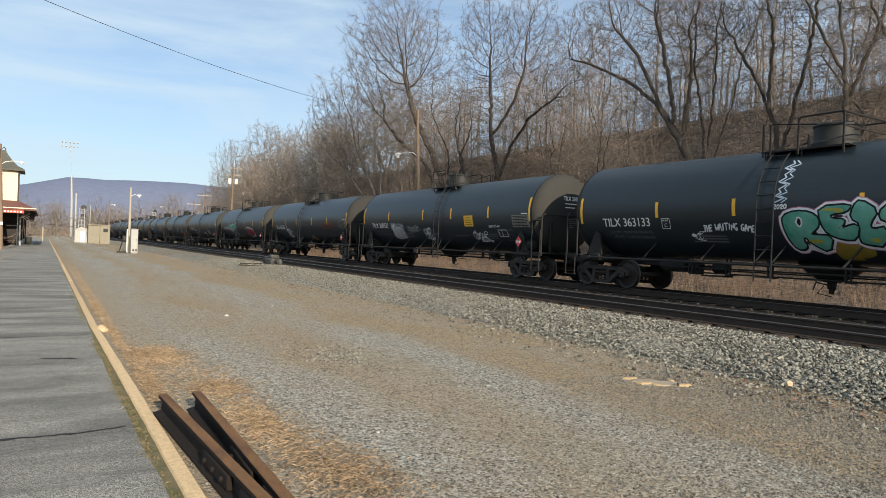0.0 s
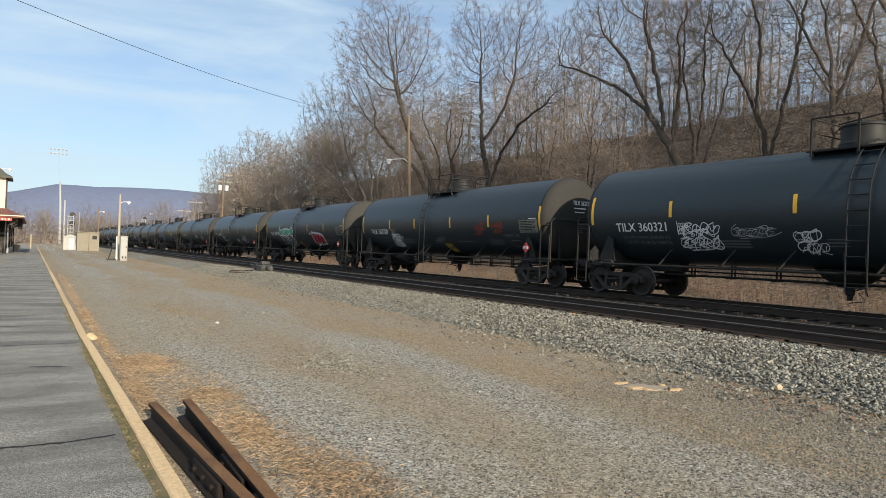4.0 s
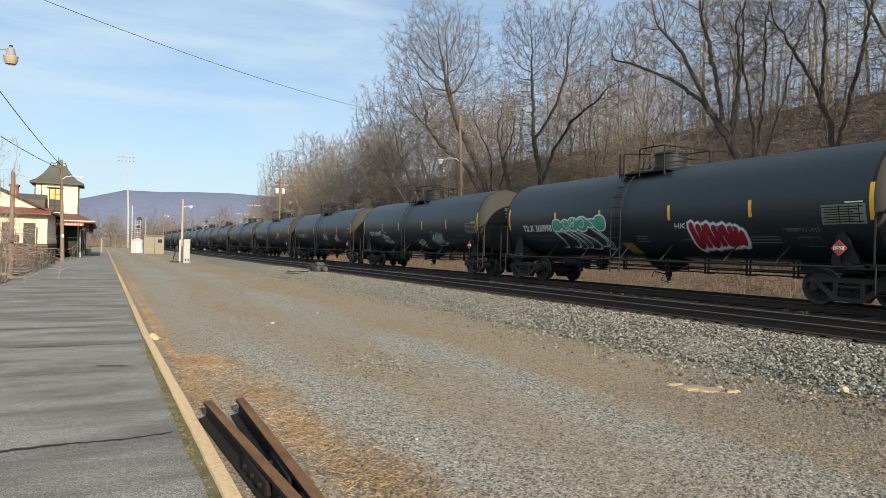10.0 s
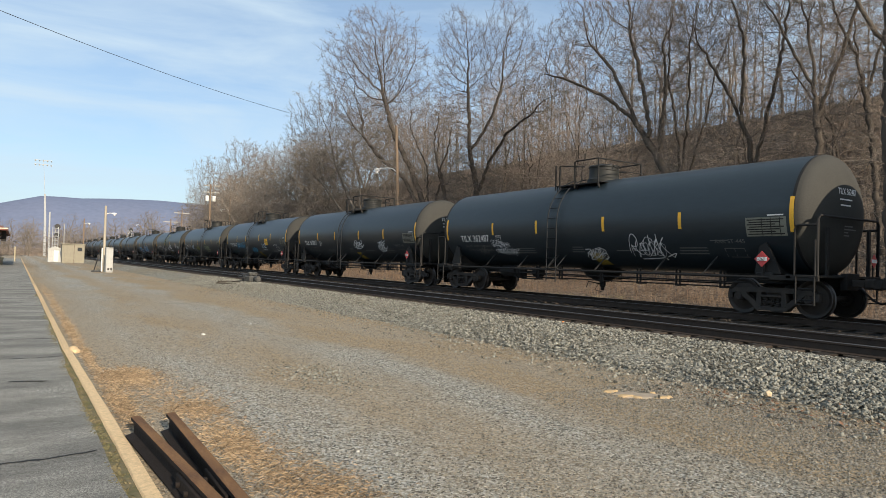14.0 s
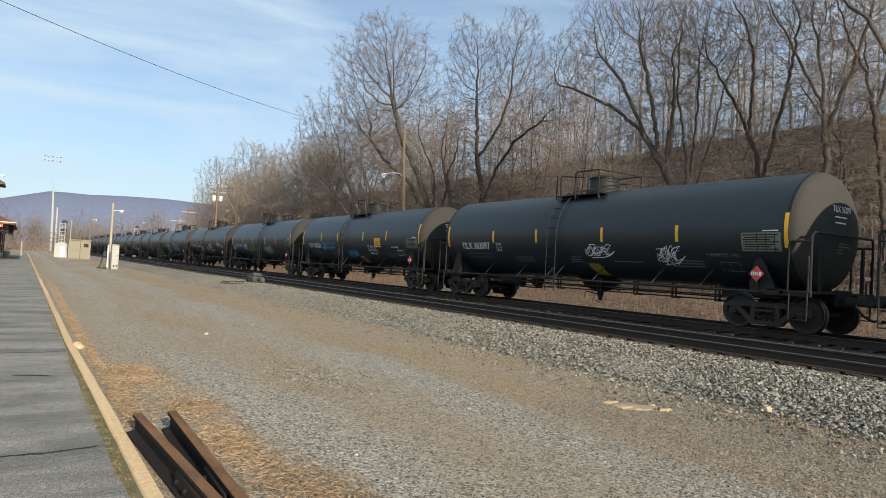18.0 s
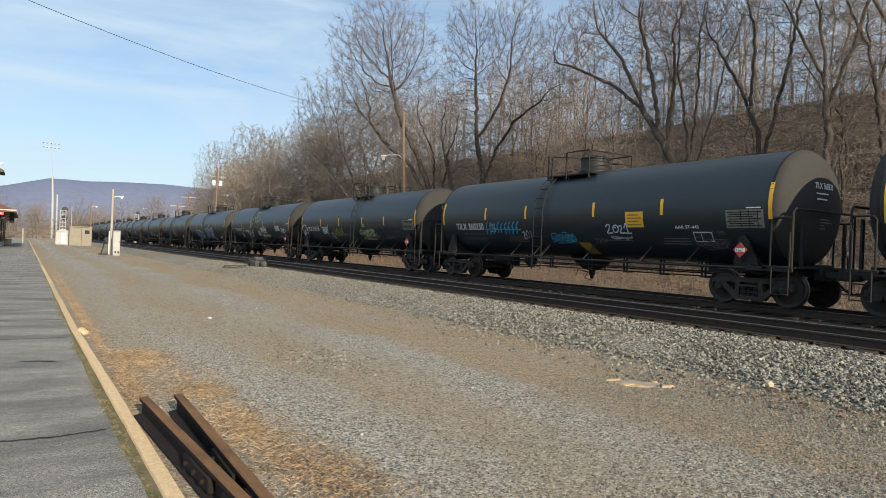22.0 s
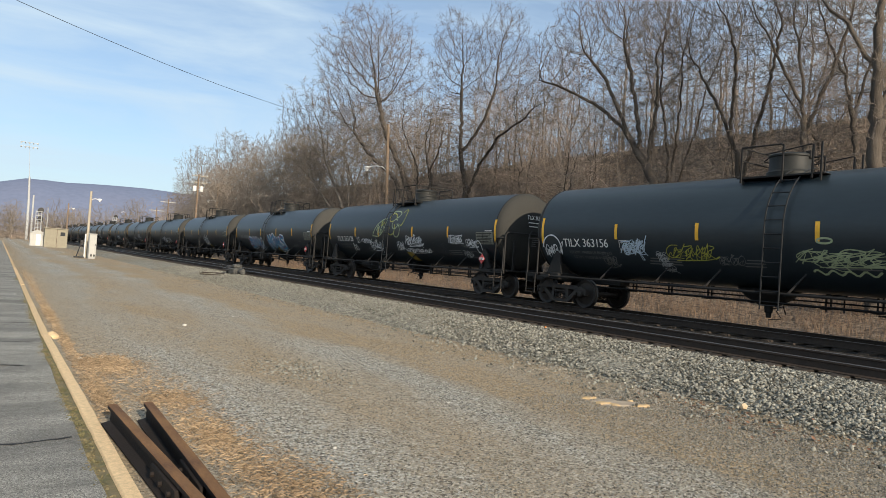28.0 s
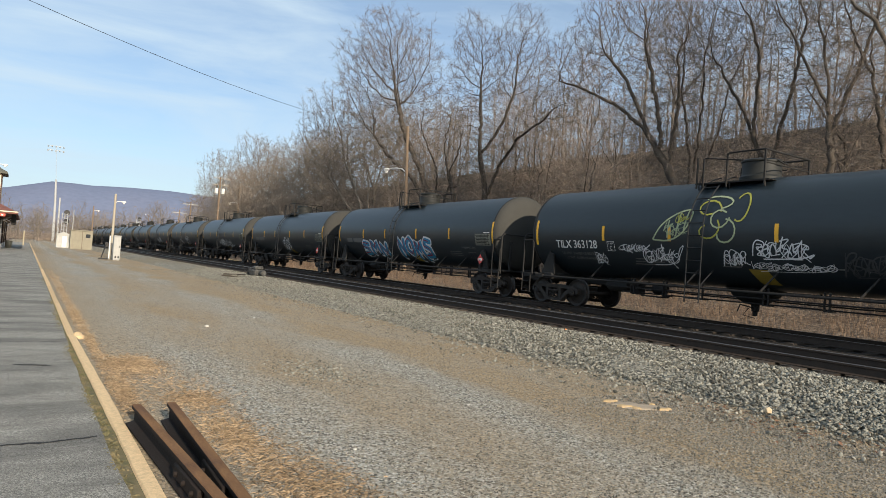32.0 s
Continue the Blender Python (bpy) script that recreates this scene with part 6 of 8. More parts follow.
# first car
spots(-1, ((8.45, 1.42, 0.42, 0.20), (8.7, 1.36, 0.30, 0.14)), OCHRE, 0.009, "graffiti_shade")
fat_piece(-1, (("R", 7.08, 8.22, 1.36, 2.30), ("E", 7.96, 8.86, 1.62, 2.42), ("L", 8.66, 9.40, 1.48, 2.52), ("T", 9.25, 10.35, 1.40, 2.42)),
          ((SPRAY_PINK, 0.105), (SPRAY_WHITE, 0.085), (SPRAY_BLACK, 0.032), (SPRAY_TEAL, -0.012)), "large teal graffiti piece outlined in white and pink", 1)
spots(-1, ((7.49, 2.03, 0.085, 0.13),), SPRAY_WHITE, 0.028)
spots(-1, ((7.49, 2.03, 0.045, 0.09),), SPRAY_BLACK, 0.031)
spots(-1, ((8.25, 2.30, 0.20, 0.035), (8.42, 2.28, 0.11, 0.055), (7.80, 1.58, 0.16, 0.05), (9.12, 1.62, 0.10, 0.05), (9.8, 2.25, 0.14, 0.06)), SPRAY_YELLOW)
hand(-1, "THE WAITING GAME", 4.78, 6.30, 1.77, 1.95, SPRAY_WHITE, 0.034, "graffiti_words", "small white hand-sprayed words", 3, 0.07)
hand(-1, "2020", 6.86, 7.2, 2.35, 2.46, SPRAY_WHITE, 0.028, "graffiti_date", "white hand-sprayed date", 4)
tag(-1, 61, 4.48, 4.72, 1.56, 1.84, 2, SPRAY_WHITE, 0.03)
spots(-1, ((4.42, 1.70, 0.07, 0.05),), SPRAY_WHITE, 0.012)
rng = random.Random(6)
for q, (a0, w) in enumerate(((6.90, 0.034), (7.02, 0.026))):
    # one quick upright zigzag beside the ladder
    sh = Shape()
    zig = [(a0 + (0.16 if k % 2 else 0.0) + 0.05 * math.sin(k * 1.7 + q) + 0.012 * k, 2.50 + 0.088 * k + rng.uniform(-0.02, 0.02)) for k in range(13)]
    stroke(sh, fine(zig, 4), w, 0.012 + 0.001 * q)
    part("graffiti_tag", sh, SPRAY_PALE, flank(-1), "upright pale blue-white zigzag tag beside the ladder")
# second car
square_sign(0)
tag(0, 62, 3.32, 4.55, 1.82, 2.18, 5, SPRAY_WHITE, 0.055)
tag(0, 621, 3.34, 4.58, 1.48, 1.84, 5, SPRAY_WHITE, 0.05)
tag(0, 63, 5.02, 6.15, 1.80, 2.08, 6, SPRAY_HAZE, 0.032)
tag(0, 64, 6.62, 7.22, 1.66, 1.98, 3, SPRAY_WHITE, 0.04)
tag(0, 641, 6.70, 7.30, 1.38, 1.68, 3, SPRAY_WHITE, 0.04)
tag(0, 65, 10.82, 11.78, 1.42, 1.86, 4, SPRAY_WHITE, 0.045)
# third car
for q, (a0, a1) in enumerate(((3.26, 3.62), (3.52, 3.86), (3.78, 4.06), (3.98, 4.22))):
    for z0, z1, ch in ((1.66, 1.95, "RSEA"[q]), (1.34, 1.66, "LOSI"[q])):
        sh = Shape()
        for sk in LETTERS[ch]:
            stroke(sh, rounded([(a0 + (a1 - a0) * x, z0 + (z1 - z0) * y) for x, y in sk]) if len(sk) > 2 else fine([(a0 + (a1 - a0) * x, z0 + (z1 - z0) * y) for x, y in sk]), 0.05, 0.011 + 0.0006 * q)
        part("graffiti_letter", sh, SPRAY_WHITE, flank(1), "white looping graffiti letter")
tag(1, 67, 3.3, 4.2, 1.36, 1.66, 3, SPRAY_WHITE, 0.03)
hand(1, "21", 4.28, 4.46, 1.72, 1.86, SPRAY_WHITE, 0.025, "graffiti_date", "small white hand-sprayed figures", 9)
tag(1, 68, 7.75, 8.2, 1.6, 1.85, 3, DULL, 0.035)
tag(1, 69, 10.8, 11.42, 2.08, 2.34, 4, SPRAY_RUST, 0.045, "rust-red spray-painted tag")
tag(1, 691, 10.78, 11.2, 1.88, 2.10, 3, SPRAY_RUST, 0.04, "rust-red spray-painted tag")
tag(1, 70, 12.02, 12.66, 2.12, 2.38, 4, SPRAY_RUST, 0.045, "rust-red spray-painted tag")
tag(1, 701, 12.05, 12.5, 1.92, 2.14, 3, SPRAY_RUST, 0.035, "rust-red spray-painted tag")
# fourth car
BUB = (("bubble", 3.06, 3.60, 1.95, 2.38), ("bubble", 3.40, 3.82, 2.05, 2.27), ("bubble", 3.60, 4.08, 1.97, 2.36), ("bubble", 4.50, 5.12, 1.94, 2.44), ("bubble", 4.95, 5.62, 2.08, 2.34), ("bubble", 5.44, 6.06, 1.95, 2.46), ("bubble", 4.02, 4.58, 1.95, 2.42))
fat_piece(2, BUB, ((SPRAY_HAZE, 0.06), (SPRAY_WHITE, 0.045)), "white outline of a bubble-letter graffiti piece")
fat_piece(2, BUB, ((SPRAY_GREEN, 0.004), (SPRAY_GREEN, 0.003), (SPRAY_GREEN, 0.002), (SPRAY_GREEN, -0.004)), "green bubble-letter graffiti piece with a white outline")
for pts in ([(4.06, 2.36), (4.14, 2.02), (4.24, 2.30), (4.34, 2.0), (4.44, 2.38)], [(4.18, 2.40), (4.30, 2.16), (4.42, 2.40)], [(4.62, 2.34), (4.86, 2.40), (5.0, 2.22), (4.84, 2.04), (4.66, 2.12)], [(5.2, 2.32), (5.4, 2.18), (5.5, 2.02)], [(3.86, 2.34), (3.72, 2.2), (3.9, 2.02), (4.06, 2.12)]):
    sh = Shape()
    stroke(sh, rounded(pts), 0.03, 0.036)
    part("graffiti_line", sh, SPRAY_WHITE, flank(2), "white inner line of the green piece")
for a, z, e in ((3.12, 1.98, 0.42), (3.62, 2.0, 0.72), (4.08, 1.94, 0.55), (4.34, 1.98, 0.60), (4.62, 1.94, 0.80), (5.30, 2.04, 0.55), (5.62, 1.95, 0.42)):
    sh = Shape()
    for o in (0, 0.085):
        stroke(sh, rounded([(a + o - 0.06, z + 0.04), (a + o, z - 0.06), (a + o + e * 0.35, z - 0.16), (a + o + e * 0.85, z - 0.34), (a + o + e, z - 0.54), (a + o + e * 0.7, z - 0.66), (a + o + e * 0.35, z - 0.62)]), 0.028, 0.034)
    part("graffiti_line", sh, SPRAY_WHITE, flank(2), "pale trailing spray line")
RL = tuple(("hook" if k % 2 else "bar", 9.58 + 0.27 * k, 9.58 + 0.27 * k + 0.36, 1.36 + 0.02 * k, 2.10 - 0.02 * k) for k in range(6)) + (("bone", 10.95, 11.45, 1.42, 1.88),)
fat_piece(2, RL, ((SPRAY_HAZE, 0.11), (SPRAY_WHITE, 0.085)), "dark red graffiti piece with a white outline", 1)
fat_piece(2, RL, ((SPRAY_WHITE, 0.02), (SPRAY_WHITE, 0.016), (SPRAY_WHITE, 0.012), (SPRAY_RED, 0.012)), "dark red graffiti letter", 1)
hand(2, "HK", 9.05, 9.5, 1.94, 2.10, SPRAY_WHITE, 0.035, "graffiti_words", "two small white hand-sprayed letters", 8)
# fifth to seventh car
tag(3, 73, 7.9, 8.75, 1.36, 1.72, 4, SPRAY_WHITE, 0.045)
tag(3, 74, 9.85, 11.1, 1.42, 2.05, 5, SPRAY_WHITE, 0.04)
tag(3, 741, 3.06, 4.1, 1.74, 1.98, 7, SPRAY_WHITE, 0.026, "thin white handwriting in spray paint")
tag(3, 742, 3.2, 4.52, 1.50, 1.74, 9, SPRAY_WHITE, 0.026, "thin white handwriting in spray paint")
tag(3, 743, 2.15, 2.62, 1.46, 1.78, 3, DULL, 0.035)
tag(4, 75, 8.15, 9.2, 1.76, 2.12, 5, SPRAY_WHITE, 0.045)
tag(4, 76, 10.95, 11.78, 1.62, 2.12, 4, SPRAY_WHITE, 0.045)
square_sign(5)
for k in range(9):
    # tall leaning strokes of the blue tag
    sh = Shape()
    a0 = 3.1 + 0.235 * k
    rr = random.Random(7700 + k)
    stroke(sh, rounded([(a0 + rr.uniform(-0.05, 0.05), 1.80 + rr.uniform(-0.03, 0.06)), (a0 + 0.10, 1.98), (a0 + 0.04, 2.10), (a0 + 0.20, 2.22 + rr.uniform(-0.08, 0.05))]), 0.06, 0.012)
    stroke(sh, rounded([(a0 - 0.02, 2.02 + rr.uniform(-0.06, 0.06)), (a0 + 0.16, 1.93), (a0 + 0.30, 2.0 + rr.uniform(-0.06, 0.08))]), 0.045, 0.014)
    part("graffiti_letter", sh, SPRAY_BLUE, flank(5), "spiky bright blue spray-painted letter")
hand(5, "201", 5.24, 5.82, 1.62, 1.92, SPRAY_HAZE, 0.04, "graffiti_date", "grey hand-sprayed figures", 5, lean=0.2)
tag(5, 79, 6.80, 7.96, 1.54, 1.84, 6, SPRAY_BLUE, 0.06, "blue spray-painted tag")
# a quick date with a looped nought, and the flourish under it
for pts in ([(0.0, 0.72), (0.10, 1.02), (0.22, 0.92), (0.16, 0.5), (-0.02, 0.04), (0.30, 0.14)],
            [(0.46, 0.95), (0.34, 0.7), (0.33, 0.25), (0.46, 0.12), (0.60, 0.45), (0.57, 0.85), (0.44, 0.92), (0.40, 0.7), (0.50, 0.62)],
            [(0.55, 0.62), (0.68, 0.88), (0.76, 0.75), (0.70, 0.4), (0.60, 0.10), (0.84, 0.12)],
            [(0.84, 0.55), (0.95, 1.2), (0.98, 0.6), (1.0, 0.08)], [(0.84, 0.13), (1.0, 0.06), (1.14, 0.10)],
            [(1.05, -0.22), (1.12, -0.38), (0.7, -0.42), (0.25, -0.22), (0.10, -0.30), (0.35, -0.52), (0.75, -0.34), (0.9, -0.62)]):
    sh = Shape()
    stroke(sh, rounded([(9.46 + 0.88 * a, 1.80 + 0.30 * z) for a, z in pts]), 0.04, 0.013)
    part("graffiti_figure", sh, SPRAY_PALE if pts[0][1] > 0 else SPRAY_HAZE, flank(5), "quick grey-white hand-sprayed figure")
hand(5, "TKV", 8.8, 9.32, 1.48, 1.65, DULL, 0.035, "graffiti_words", "faint hand-sprayed letters", 7)
tag(5, 81, 0.95, 2.7, 1.42, 1.66, 6, SPRAY_DIM, 0.045, "dull blue-green spray-painted tag")
tag(5, 82, 12.6, 13.6, 1.45, 1.70, 4, DULL, 0.03)
# eighth and ninth car
tag(6, 83, 0.15, 0.85, 1.60, 2.02, 4, SPRAY_WHITE, 0.05)
sh = Shape()
stroke(sh, [(0.52 + 0.42 * math.cos(k * 0.3 - 0.5), 1.90 + 0.42 * math.sin(k * 0.3 - 0.5)) for k in range(13)], 0.045, 0.013)
part("graffiti_line", sh, SPRAY_WHITE, flank(6), "white spray arc over a tag")
tag(6, 84, 3.52, 4.34, 1.76, 2.28, 4, SPRAY_PALE, 0.055)
tag(6, 98, 3.55, 4.3, 1.78, 2.2, 3, SPRAY_PALE, 0.05)
tag(6, 85, 2.64, 3.14, 1.40, 1.76, 4, DULL, 0.04)
for k in range(4):
    tag(6, 861 + k, 4.66 + 0.04 * k, 5.0 + 0.05 * k, 1.74 - 0.14 * k, 1.88 - 0.14 * k, 3, SPRAY_HAZE, 0.034)
tag(6, 87, 5.08, 6.5, 1.70, 2.10, 6, SPRAY_YELLOW, 0.045, "dull yellow spray-painted tag")
tag(6, 86, 6.6, 7.3, 1.58, 1.84, 4, DULL, 0.03)
tag(6, 88, 8.68, 10.45, 1.68, 2.06, 4, SPRAY_LIME, 0.05, "pale green outline of a graffiti piece")
tag(6, 89, 8.75, 10.5, 1.66, 2.02, 4, SPRAY_LIME, 0.045, "pale green outline of a graffiti piece")
for pts in ([(9.3 + 0.17 * math.cos(k * 0.5), 2.22 + 0.06 * math.sin(k * 0.5)) for k in range(14)], [(8.95 + 0.06 * k, 1.52 + 0.05 * math.sin(k * 1.1)) for k in range(25)]):
    sh = Shape()
    stroke(sh, pts, 0.045, 0.013)
    part("graffiti_line", sh, SPRAY_LIME, flank(6), "pale green spray line")
tag(7, 90, 3.92, 4.92, 1.88, 2.12, 7, SPRAY_WHITE, 0.03)
tag(7, 901, 4.85, 6.0, 1.58, 2.10, 5, SPRAY_WHITE, 0.045)
tag(7, 902, 2.78, 3.24, 1.48, 1.88, 3, SPRAY_WHITE, 0.035)
sh = Shape()
for ring in ([(5.2, 2.25), (5.5, 2.7), (6.0, 3.02), (6.5, 3.12), (6.45, 2.75), (6.2, 2.4), (5.75, 2.2), (5.2, 2.25)], [(5.7, 2.3), (5.75, 2.8)], [(6.0, 2.35), (6.1, 3.0)], [(6.25, 2.5), (6.35, 3.05)]):
    stroke(sh, rounded(ring) if len(ring) > 2 else fine(ring), 0.045, 0.012)
part("graffiti_line", sh, SPRAY_LIME, flank(7), "yellow-green leaf-shaped graffiti outline")
tag(7, 910, 5.6, 6.3, 2.38, 2.72, 3, SPRAY_LIME, 0.045, "yellow-green spray-painted tag beside the ladder")
tag(7, 911, 5.95, 6.4, 2.72, 3.0, 2, SPRAY_YELLOW, 0.045, "yellow spray-painted tag beside the ladder")
for q, (a, z, ra, rz) in enumerate(((7.0, 3.0, 0.34, 0.26), (7.35, 2.72, 0.28, 0.30), (7.05, 2.42, 0.30, 0.24), (7.55, 2.36, 0.26, 0.24), (7.9, 3.02, 0.20, 0.32), (7.2, 3.2, 0.4, 0.12))):
    sh = Shape()
    stroke(sh, [(a + ra * math.cos(k * 0.5 + q), z + rz * math.sin(k * 0.5 + q) + 0.02 * k) for k in range(11)], 0.045, 0.012 + 0.0008 * q)
    part("graffiti_line", sh, SPRAY_LIME if q % 2 else SPRAY_YELLOW, flank(7), "yellow looping spray line")
tag(7, 93, 8.3, 9.62, 1.84, 2.30, 6, SPRAY_WHITE, 0.065)
tag(7, 931, 7.43, 8.05, 1.60, 2.02, 4, SPRAY_WHITE, 0.04)
tag(7, 94, 8.17, 10.18, 1.54, 1.71, 12, SPRAY_WHITE, 0.028)
tag(7, 95, 10.4, 11.5, 1.5, 2.05, 5, GHOST, 0.06, "faint grey graffiti ghost")
tag(7, 96, 11.78, 12.7, 1.96, 2.34, 5, SPRAY_WHITE, 0.06)
tag(7, 97, 12.97, 13.6, 1.86, 2.14, 5, SPRAY_WHITE, 0.045)
sh = Shape()
stroke(sh, [(13.76 + 0.17 * math.cos(k * 0.45), 1.85 + 0.24 * math.sin(k * 0.45)) for k in range(15)], 0.04, 0.013)
part("graffiti_line", sh, SPRAY_WHITE, flank(7), "white spray loop")
tag(7, 971, 12.55, 13.1, 1.46, 1.70, 4, SPRAY_HAZE, 0.035)
piece(8, "SMN", 2.9, 5.9, 1.35, 2.0, BLUE_L, "blue and white graffiti piece")
piece(8, "NOMS", 7.0, 10.2, 1.32, 2.2, BLUE_L, "blue and white graffiti piece with a red edge")
for i in range(9, 15):
    rr = random.Random(900 + i)
    for _ in range(rr.choice((1, 2, 3))):
        a = rr.uniform(2, 10)
        tag(i, rr.randrange(9999), a, a + rr.uniform(1, 2.5), 1.4, rr.uniform(1.8, 2.3), rr.choice((4, 5, 6)), SPRAY_WHITE, 0.055)

# ---------------------------------------------------------------- platform and kerb
pl = Shape()
ys = [y * 0.75 for y in range(-8, 202)]
xs = [-3.05, -2.2, -1.3, -0.4, 0.3, 0.61]
for y in ys:
    for x in xs:
        x += 0.02 * noise.noise((y * 1.7, 2.0, 0.5)) + (0.035 if y > 11 else 0.006 * (11 - y)) if x == 0.61 else 0
        pl.v.append((x, y, 0.035 + 0.012 * noise.noise((x * 0.5, y * 0.6, 0.3))))
for j in range(len(ys) - 1):
    for i in range(len(xs) - 1):
        pl.f.append((j * 6 + i, j * 6 + i + 1, (j + 1) * 6 + i + 1, (j + 1) * 6 + i))
        pl.mi.append(0)
o = len(pl.v)
platform = tagged(part("platform", pl, ASPHALT, angle=180), "worn grey asphalt station platform with cross cracks", "platform", kind="structure")

# cross cracks where slabs of asphalt have parted
rng = random.Random(8)
for y, w in ((5.85, 0.030), (8.9, 0.006), (11.4, 0.02), (13.75, 0.022), (16.2, 0.014), (19.0, 0.02), (22.5, 0.016), (26.5, 0.02), (31, 0.02), (36, 0.02), (43, 0.02)):
    sh = Shape()
    v = []
    n = 110
    for k in range(n + 1):
        x = -3.05 + 3.64 * k / n
        c = y + 0.05 * math.sin(x * 1.3 + y) + 0.05 * noise.noise((x * 2.1, y, 1)) + 0.022 * noise.noise((x * 11, y, 3)) + 0.012 * noise.noise((x * 29, y, 6)) + 0.06 * noise.noise((x * 0.6, y, 4))
        h = w * (0.35 + 0.8 * abs(noise.noise((x * 3, y, 9))) + 0.6 * abs(noise.noise((x * 14, y, 2))) + (0.4 if x < -0.2 else 0))
        z = 0.035 + 0.012 * noise.noise((x * 0.5, y * 0.6, 0.3)) + 0.004
        v += [(x, c - h, z), (x, c + h, z)]
    sh.add(v, [(2 * k, 2 * k + 2, 2 * k + 3, 2 * k + 1) for k in range(n)])
    part("crack", sh, CRACK, platform)
sh = Shape()
v = []
for k in range(15):
    x = -0.05 + 0.03 * k
    v += [(x, 9.35 - 0.01 * k + 0.04 * noise.noise((x * 9, 1, 1)), 0.045), (x, 9.39 - 0.01 * k + 0.05 * noise.noise((x * 9, 1, 3)), 0.045)]
sh.add(v, [(2 * k, 2 * k + 2, 2 * k + 3, 2 * k + 1) for k in range(14)])
part("crack", sh, CRACK, platform)

ms = Shape()
ms.box(0.50, 0.80, -6, 12.0, -0.1, 0.028, 0.0)
ms.box(0.50, 0.69, 12.0, 150, -0.1, 0.028, 0.0)
tagged(part("moss_strip", ms, MOSS), "strip of moss and grit between platform and kerb", "moss", kind="structure")

kerb = thing("kerb", "pale yellowish concrete kerb edging the platform", "kerb", kind="structure")
rng = random.Random(4)
# one long poured length near the old rails, slightly askew, then six-metre stones
lengths = [(-5.2, 12.02)] + [(12.02 + 6 * k, 18.02 + 6 * k) for k in range(23)]
for y0, y1 in lengths:
    sh = Shape()
    n = max(8, int((y1 - y0) * 4))
    ring = ((0.0, -0.2), (0.0, -0.012), (0.010, 0.0), (0.101, 0.0), (0.112, -0.014), (0.112, -0.2))
    for j in range(n + 1):
        yj = 0.003 + (y1 - y0 - 0.006) * j / n
        for i, (x, z) in enumerate(ring):
            e = 0.006 * noise.noise((x * 30, (y0 + yj) * 2.3, 1.0)) + 0.004 * noise.noise((x * 50, (y0 + yj) * 7, 4.0))
            sh.v.append((x + e, yj, z + (e * 0.6 if 0 < i < 5 else 0)))
    for j in range(n):
        for i in range(5):
            sh.f.append((j * 6 + i, (j + 1) * 6 + i, (j + 1) * 6 + i + 1, j * 6 + i + 1))
    sh.f += [tuple(range(6)), tuple(n * 6 + i for i in range(6))[::-1]]
    sh.mi = [0] * len(sh.f)
    near_end = y0 < 0
    x = 0.675 + 0.0088 * (12.02 - y0) if near_end else 0.672 - 0.0006 * y0 + 0.004 + rng.uniform(-0.003, 0.003)
    part("kerb_stone", sh, KERB, kerb, m=pose(x, y0, 0.048 + (0 if near_end else rng.uniform(-0.008, 0.008)), 0, 0, 0.504 if near_end else rng.uniform(-0.06, 0.06)))
for yy, s in ((11.98, 0.09), (12.25, 0.07)):
    sh = Shape()
    sh.lathe([(-0.05, 0.03), (-0.03, s), (0.01, s * 0.9), (0.03, s * 0.4), (0.032, 0.0)], "z", 7, pose(0.83, yy, 0.04, 8, 5, 20))
    part("broken_kerb_piece", sh, KERB, kerb)

# two old rails lying beside the kerb
for (xa, ya), (xb, yb), lean in (((0.925, 6.29), (1.17, 1.2), 0), ((1.215, 6.30), (1.13, 1.2), 0)):
    ang = math.degrees(math.atan2(-(xb - xa), -(ya - yb)))
    ln = math.hypot(xb - xa, yb - ya)
    t = thing("old_rail", "rust-brown length of old rail lying by the kerb", "rail", pose(xa, ya, 0.185, 0, lean, math.degrees(math.atan2(xb - xa, ya - yb))), "old rails beside the kerb")
    sh = Shape()
    kk = len(RAIL_OUT)
    sh.v = [(x * 1.05, 0, z) for x, z in RAIL_OUT] + [(x * 1.05, -ln, z) for x, z in RAIL_OUT]
    for i in range(kk):
        sh.f.append((i, (i + 1) % kk, (i + 1) % kk + kk, i + kk))
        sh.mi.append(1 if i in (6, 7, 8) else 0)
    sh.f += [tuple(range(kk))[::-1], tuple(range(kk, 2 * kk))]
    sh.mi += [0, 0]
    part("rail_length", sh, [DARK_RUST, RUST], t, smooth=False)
    for yy in (-1.9, -2.75):
        b = Shape()
        b.box(-0.052, -0.012, yy - 0.30, yy + 0.30, -0.145, -0.045, 0.008)
        jb = part("joint_bar", b, DARK_RUST, t)
        for e in (-0.2, 0.0, 0.2):
            c = Shape()
            c.lathe([(-0.075, 0.0), (-0.075, 0.018), (-0.05, 0.018)], "x", 6, pose(0, yy + e, -0.095))
            part("bolt", c, DARK_RUST, jb)

